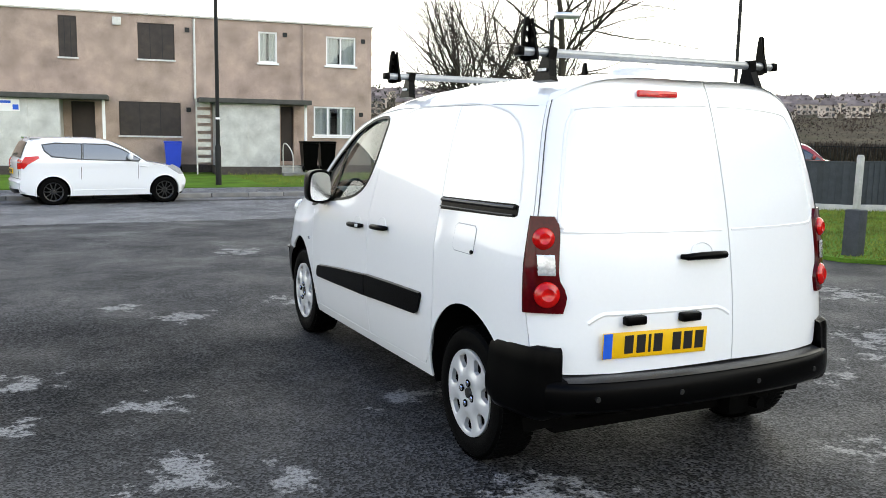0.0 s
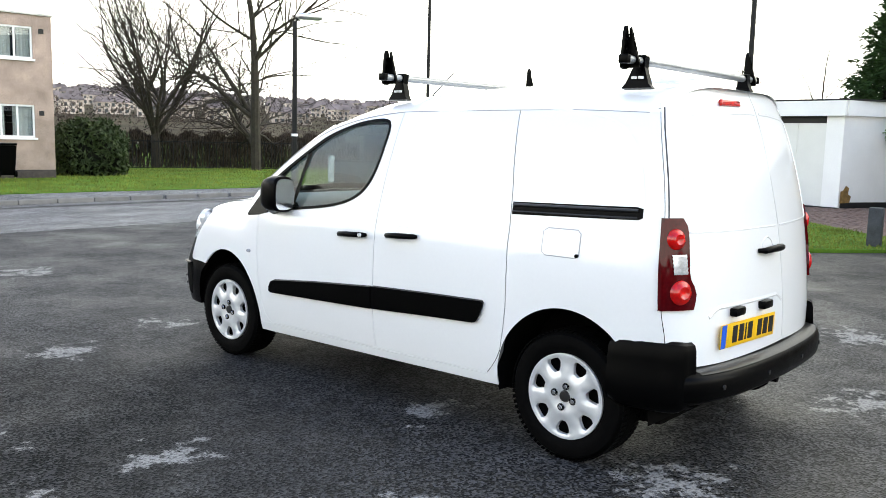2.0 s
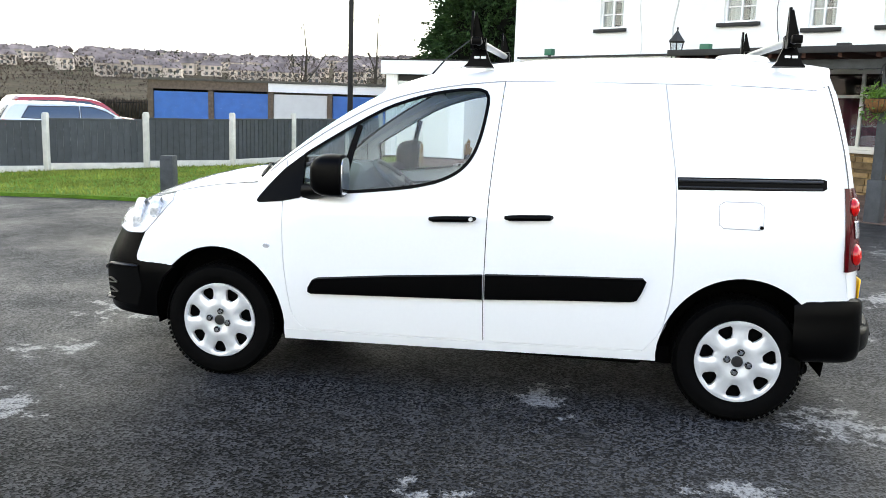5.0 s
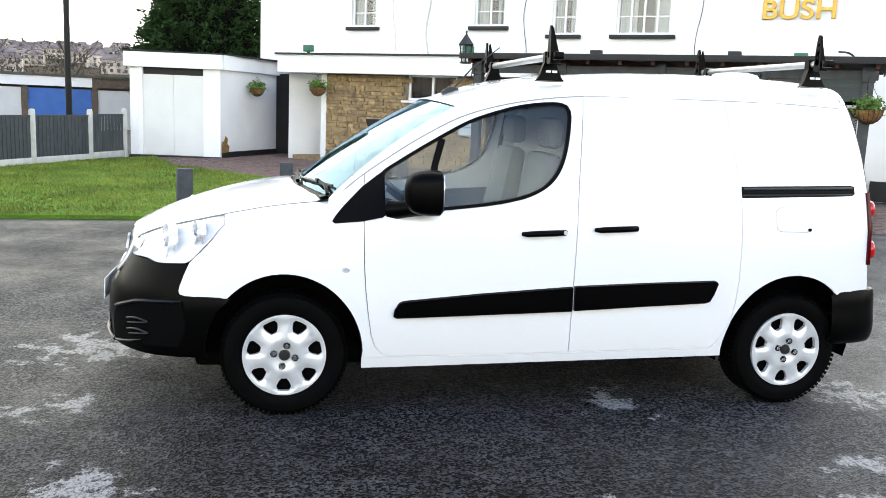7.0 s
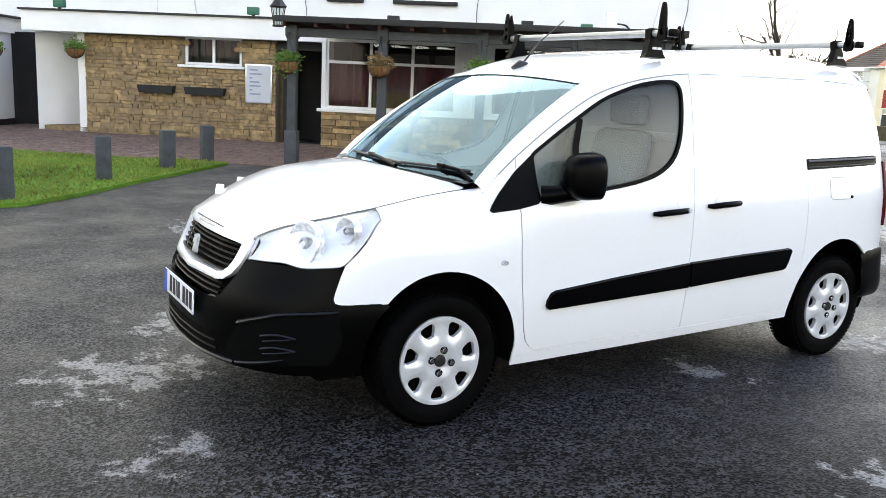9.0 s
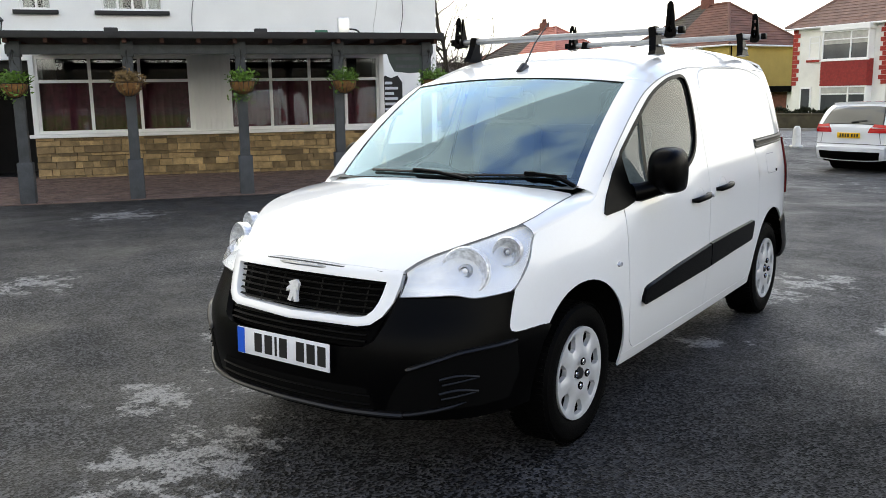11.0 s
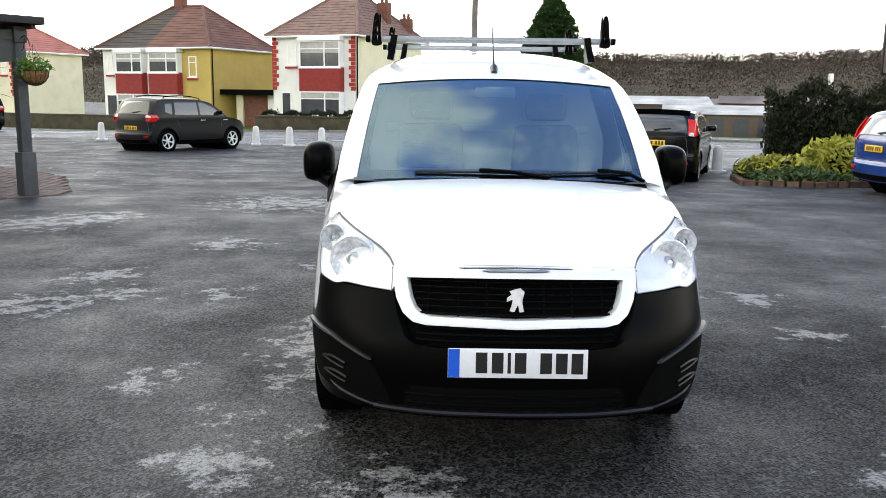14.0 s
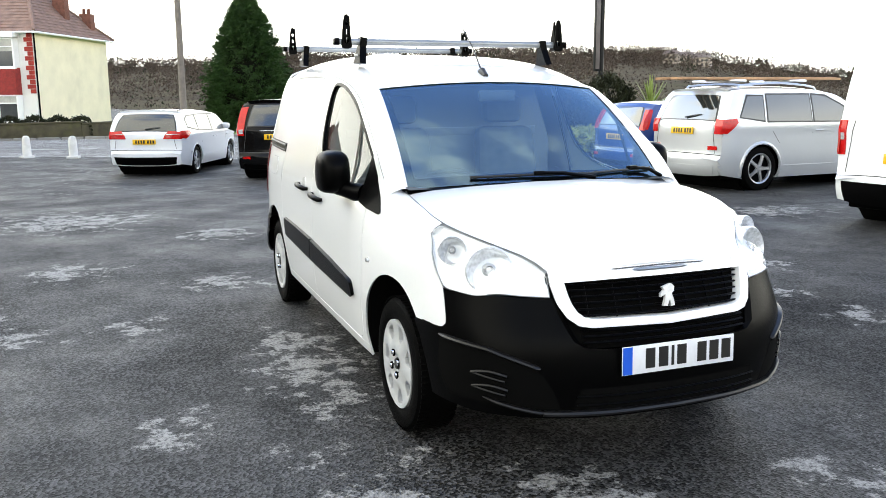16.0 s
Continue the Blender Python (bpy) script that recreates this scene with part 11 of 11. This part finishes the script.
for k, mat in enumerate((M_BLUEDOOR, M_BLUEDOOR, M_WDOOR, M_BLUEDOOR, M_WDOOR)):
    u = k * 2.75 - 2.0
    lbox("pier", u - 0.12, u + 0.12, -0.05, 0.3, 0, 2.15, M_PIER, lock)
    g = lbox("door", u + 0.13, u + 2.62, 0.06, 0.12, 0, 2.05, mat, lock, "blue metal garage door" if mat is M_BLUEDOOR else "white metal garage door")
    for j in range(9):
        lbox("door_rib", u + 0.16, u + 2.59, 0.035, 0.058, 0.12 + j * 0.215, 0.24 + j * 0.215, mat, g)
    lbox("lintel", u - 0.1, u + 2.65, -0.08, 0.3, 2.15, 2.55, M_UPVC if k in (2, 3) else M_PIER, lock)
    lbox("roof", u - 0.1, u + 2.65, -0.15, 5.5, 2.553, 2.66, M_FELT, lock, "mossy grey felt roof")
lbox("back_wall", -2.1, 11.7, 5.2, 5.4, 0, 2.5, M_PIER, lock)
lbox("side_wall", -2.2, -2.05, 0.3, 5.2, 0, 2.5, M_PIER, lock)

# ---- distance: valley, wooded hillside, far houses ----
M_HILL = surf("wooded_hillside", (0.064, 0.054, 0.038), 1.0, 0.45, 0.05, fine=0.6, dirt=0.5, dirt_col=(0.07, 0.078, 0.034), spec=0.05)
M_WOOD = surf("bare_far_woods", (0.066, 0.052, 0.043), 1.0, 0.5, 0.012, fine=0.11, spec=0.05)
M_EVER = surf("far_evergreens", (0.022, 0.030, 0.017), 1.0, 0.4, 0.1, spec=0.05)
M_FARWALL = surf("far_house_walls", (0.46, 0.40, 0.34), 0.9, 0.55, 0.09, fine=0.3)
M_FARROOF = surf("far_house_roofs", (0.15, 0.125, 0.125), 0.9, 0.6, 0.08, fine=0.25)
M_FARGLASS = surf("far_window_glass", (0.05, 0.055, 0.06), 0.3, 0.2)
M_SHED = surf("pale_depot_roof", (0.40, 0.40, 0.39), 0.8, 0.45, 0.4)
HILL_R0, HILL_R1 = 150.0, 680.0


SOUTH = curve1([(200, 22), (212, 12), (221, 9), (226, 17), (231, 27), (236, 32), (241, 33), (249, 29.5), (258, 30), (264, 27), (272, 24), (300, 28)])


def hill_z(a, r):
    k = (r - HILL_R0) / (HILL_R1 - HILL_R0)
    north = max(0.0, math.cos(a - 0.75)) ** 2
    d = math.degrees(a) % 360
    if 200 < d < 300:
        wave = 1.2 * math.sin(9 * a) + 0.8 * math.sin(31 * a)
        return -5.5 + (SOUTH(d) + wave + 5.5) * max(0.0, k) ** 0.9
    top = 29 - 5.0 * north + 4.0 * math.sin(2.0 * a + 0.6) + 2.5 * math.sin(5 * a + 1.0) + 1.5 * math.sin(13 * a)
    return -5.5 + (top + 5.5) * max(0.0, k) ** 0.9


bm = bmesh.new()
rows = [[(math.cos(2 * math.pi * i / 180) * r, math.sin(2 * math.pi * i / 180) * r, hill_z(2 * math.pi * i / 180, r)) for i in range(180)] for r in [HILL_R0 - 8] + steps(HILL_R0, HILL_R1, 14)]
rows.append([(x * 1.5, y * 1.5, -6.0) for x, y, z in rows[-1]])
put_loft(bm, rows, True)
tagged(part("hillside", bm, M_HILL, None, "", 80), "brown wooded hillside far behind the houses", "hill", kind="structure")

rng = np.random.default_rng(77)


def tufts(name, material, count, label, h, keep):
    """Bare and evergreen trees seen far off: fans of upright sprays, too many to count."""
    v, f = [], []
    done = 0
    while done < count:
        a, r = rng.uniform(0, 2 * math.pi), HILL_R0 + 20 + (HILL_R1 - HILL_R0 - 20) * rng.uniform(0, 1) ** 0.8
        if not keep(a, r):
            continue
        done += 1
        c = np.array((math.cos(a) * r, math.sin(a) * r, hill_z(a, r) - 0.4))
        hh = h * rng.uniform(0.6, 1.35)
        for _ in range(50):
            b = c + np.array((rng.normal() * hh * 0.27, rng.normal() * hh * 0.27, rng.uniform(0, 0.9) ** 1.2 * hh))
            t = b + rng.normal(size=3) * hh * np.array((0.07, 0.07, 0.10)) * min(1.0, r / 520)
            s = rng.normal(size=3) * hh * 0.042 * min(1.0, r / 520)
            k = len(v)
            v += [tuple(b - s), tuple(b + s), tuple(t)]
            f.append((k, k + 1, k + 2))
    me = bpy.data.meshes.new(name)
    me.from_pydata(v, [], f)
    me.materials.append(material)
    tagged(new(name, me), label, "trees", kind="stuff")


def wooded(a, r):
    if radians(-5) < (a + math.pi) % (2 * math.pi) - math.pi < radians(85):
        return r < 330 and math.sin(17 * a + r * 0.05) > 0.0 or math.sin(91 * a + r) > 0.93
    d = math.degrees(a) % 360
    if 215 < d < 300:
        field = 229 < d < 238 and 300 < r < 375 or 262 < d < 268 and 380 < r < 430
        return not field and 0.8 + 0.5 * math.sin(3.1 * a + 0.02 * r) + 0.4 * math.sin(23 * a - 0.05 * r) > 0.35
    return r < 535 and (0.5 + 0.5 * math.sin(3.1 * a + 0.02 * r) + 0.35 * math.sin(11 * a - 0.05 * r) > 0.35 or r < 330)


tufts("far_woods", M_WOOD, 11000, "brown leafless woods on a far hillside", 7.0, wooded)
tufts("far_evergreens", M_EVER, 900, "dark evergreen trees dotted over a far hillside", 8.0, lambda a, r: True)


def far_houses(name, spots):
    """Rows of small far houses: walls, pitched roofs and windows of their own."""
    wv, wf, rv, rf, gv, gf = [], [], [], [], [], []

    def box(v, f, m, x0, x1, y0, y1, z0, z1):
        k = len(v)
        for x, y, z in ((x0, y0, z0), (x1, y0, z0), (x1, y1, z0), (x0, y1, z0), (x0, y0, z1), (x1, y0, z1), (x1, y1, z1), (x0, y1, z1)):
            v.append(tuple(m @ Vector((x, y, z))))
        f += [(k, k + 1, k + 5, k + 4), (k + 1, k + 2, k + 6, k + 5), (k + 2, k + 3, k + 7, k + 6), (k + 3, k, k + 4, k + 7), (k + 4, k + 5, k + 6, k + 7)]
    for a, r, w, turn in spots:
        m = Matrix.Translation((math.cos(a) * r, math.sin(a) * r, hill_z(a, r) - 0.5)) @ Matrix.Rotation(a + math.pi / 2 + turn, 4, "Z")
        e = rng.uniform(4.4, 5.4)
        box(wv, wf, m, -w / 2, w / 2, -3, 3, -1.5, e)
        k = len(rv)
        for x, y, z in ((-w / 2 - 0.3, -3.4, e), (w / 2 + 0.3, -3.4, e), (w / 2 + 0.3, 3.4, e), (-w / 2 - 0.3, 3.4, e), (-w / 2 + 0.8, 0, e + 2.3), (w / 2 - 0.8, 0, e + 2.3)):
            rv.append(tuple(m @ Vector((x, y, z))))
        rf += [(k, k + 1, k + 5, k + 4), (k + 2, k + 3, k + 4, k + 5), (k + 1, k + 2, k + 5), (k + 3, k, k + 4)]
        box(rv, rf, m, -0.5, 0.5, -0.4, 0.4, e + 1.8, e + 3.2)
        for q in range(int(w / 2.4)):
            x = -w / 2 + 1.3 + q * 2.4
            for z in (0.9, 3.1):
                for ys in (3.0, -3.08):
                    box(gv, gf, m, x - 0.55, x + 0.55, ys, ys + 0.08, z, z + 1.2)
    ob = new(name)
    tagged(ob, "rows of small brick houses on a far hillside", "houses", kind="stuff")
    for nm, v, f, mat in (("walls", wv, wf, M_FARWALL), ("roofs", rv, rf, M_FARROOF), ("windows", gv, gf, M_FARGLASS)):
        me = bpy.data.meshes.new(nm)
        me.from_pydata(v, [], f)
        me.materials.append(mat)
        c = new(nm, me)
        c.parent = ob
        c["kind"] = "stuff"


spots = []
for r in (330, 380, 430, 480, 540, 600, 650):
    a = radians(2)
    while a < radians(80):
        w = rng.choice((6.5, 8.5, 12.0))
        if rng.uniform() < (0.85 if r > 400 else 0.6):
            spots.append((a, r + rng.normal() * 4, w, rng.normal() * 0.15))
        a += (w + rng.uniform(0.5, 5)) / r
for r, p, a0, a1 in ((640, 0.5, 242.5, 251.5), (520, 0.75, 231.5, 235.5), (480, 0.6, 232, 235), (640, 0.3, 259, 268), (600, 0.2, 275, 330), (560, 0.5, 190, 228), (500, 0.55, 190, 222), (430, 0.5, 190, 222), (360, 0.5, 190, 222)):
    a = radians(a0)
    while a < radians(a1):
        w = rng.choice((6.5, 8.5, 10.0))
        if rng.uniform() < p:
            spots.append((a, r + rng.normal() * 3, w, rng.normal() * 0.15))
        a += (w + rng.uniform(1, 8)) / r
far_houses("far_houses", spots)
# depot sheds in the valley
for a, r, w, dp, h in ((251.5, 100, 12, 9, 4.4), (246.0, 92, 7, 6, 3.3), (256.5, 106, 15, 8, 5.4), (241.5, 112, 12, 8, 4.2), (248.6, 118, 12, 7, 5.6), (254.2, 122, 12, 7, 5.2)):
    m = Matrix.Translation((math.cos(radians(a)) * r, math.sin(radians(a)) * r, -4.4)) @ Matrix.Rotation(radians(a) + math.pi / 2 + 0.1, 4, "Z")
    shed = thing("depot_shed", m, "low depot shed with a metal roof in the valley", "shed", "depot sheds")
    lbox("wall", -w / 2, w / 2, -dp / 2, dp / 2, -1.5, h, M_PIER, shed)
    bm = bmesh.new()
    put_prism(bm, [(-dp / 2 - 0.4, h + 0.003), (dp / 2 + 0.4, h + 0.003), (0, h + 1.0)], -w / 2 - 0.4, w / 2 + 0.4, Matrix(((0, 0, 1, 0), (1, 0, 0, 0), (0, 1, 0, 0), (0, 0, 0, 1))))
    part("roof", bm, M_SHED if r < 110 else M_FARROOF, shed, "metal roof", smooth=False)
    for k in range(int(w / 2.6)):
        lbox("shed_door" if k % 2 else "shed_window", -w / 2 + 0.6 + 2.6 * k, -w / 2 + 2.2 + 2.6 * k, dp / 2, dp / 2 + 0.06, 0.0 if k % 2 else 1.0, h - 0.4, M_FARGLASS, shed)

# ---- brick paving of the forecourt ----
fore = bpy.data.objects["forecourt"]
bm = bmesh.new()
put_box(bm, (0, 0, 0), (0.196, 0.096, 0.05), 0)
paver_me = bpy.data.meshes.new("paving_brick")
bm.to_mesh(paver_me)
bm.free()
paver_me.materials.append(M_BRICKPAVE)
M_PAVEREST = surf("brick_paviour_rest", (0.150, 0.100, 0.084), 0.85, 0.35, 7, 0.3, 80, dirt=0.3, fine=14)
rb_ = random.Random(12)
v_all, f_all, made = [], [], 0
ang = math.atan2(PUBU.y, PUBU.x)
for j in range(-4, 66):
    for i in range(-60, 50):
        u, v = i * 0.204 + (j % 2) * 0.102, -0.2 + j * 0.104
        x, y = pub_xy(u, v)
        if not in_poly(x, y, paving):
            continue
        z = ground_z(x, y) - 0.006 + rb_.uniform(-0.003, 0.004)
        if 0.5 < u < 6.2 and v < 1.0 and made < 290:
            ob = new("paving_brick", paver_me)
            ob.parent = fore
            ob.matrix_local = Matrix.LocRotScale((x, y, z), Euler((rb_.uniform(-0.012, 0.012), rb_.uniform(-0.012, 0.012), ang + rb_.uniform(-0.02, 0.02))), None)
            made += 1
        else:
            k = len(v_all)
            for dz in (-0.025, 0.025):
                for du, dv in ((-0.098, -0.048), (0.098, -0.048), (0.098, 0.048), (-0.098, 0.048)):
                    px, py = pub_xy(u + du, v + dv)
                    v_all.append((px, py, z + dz))
            f_all += [(k + 4, k + 5, k + 6, k + 7), (k, k + 1, k + 5, k + 4), (k + 1, k + 2, k + 6, k + 5), (k + 2, k + 3, k + 7, k + 6), (k + 3, k, k + 4, k + 7)]
me = bpy.data.meshes.new("paving_bricks")
me.from_pydata(v_all, [], f_all)
me.materials.append(M_PAVEREST)
rest = new("paving_bricks", me)
rest.parent = fore
rest["kind"] = "stuff"
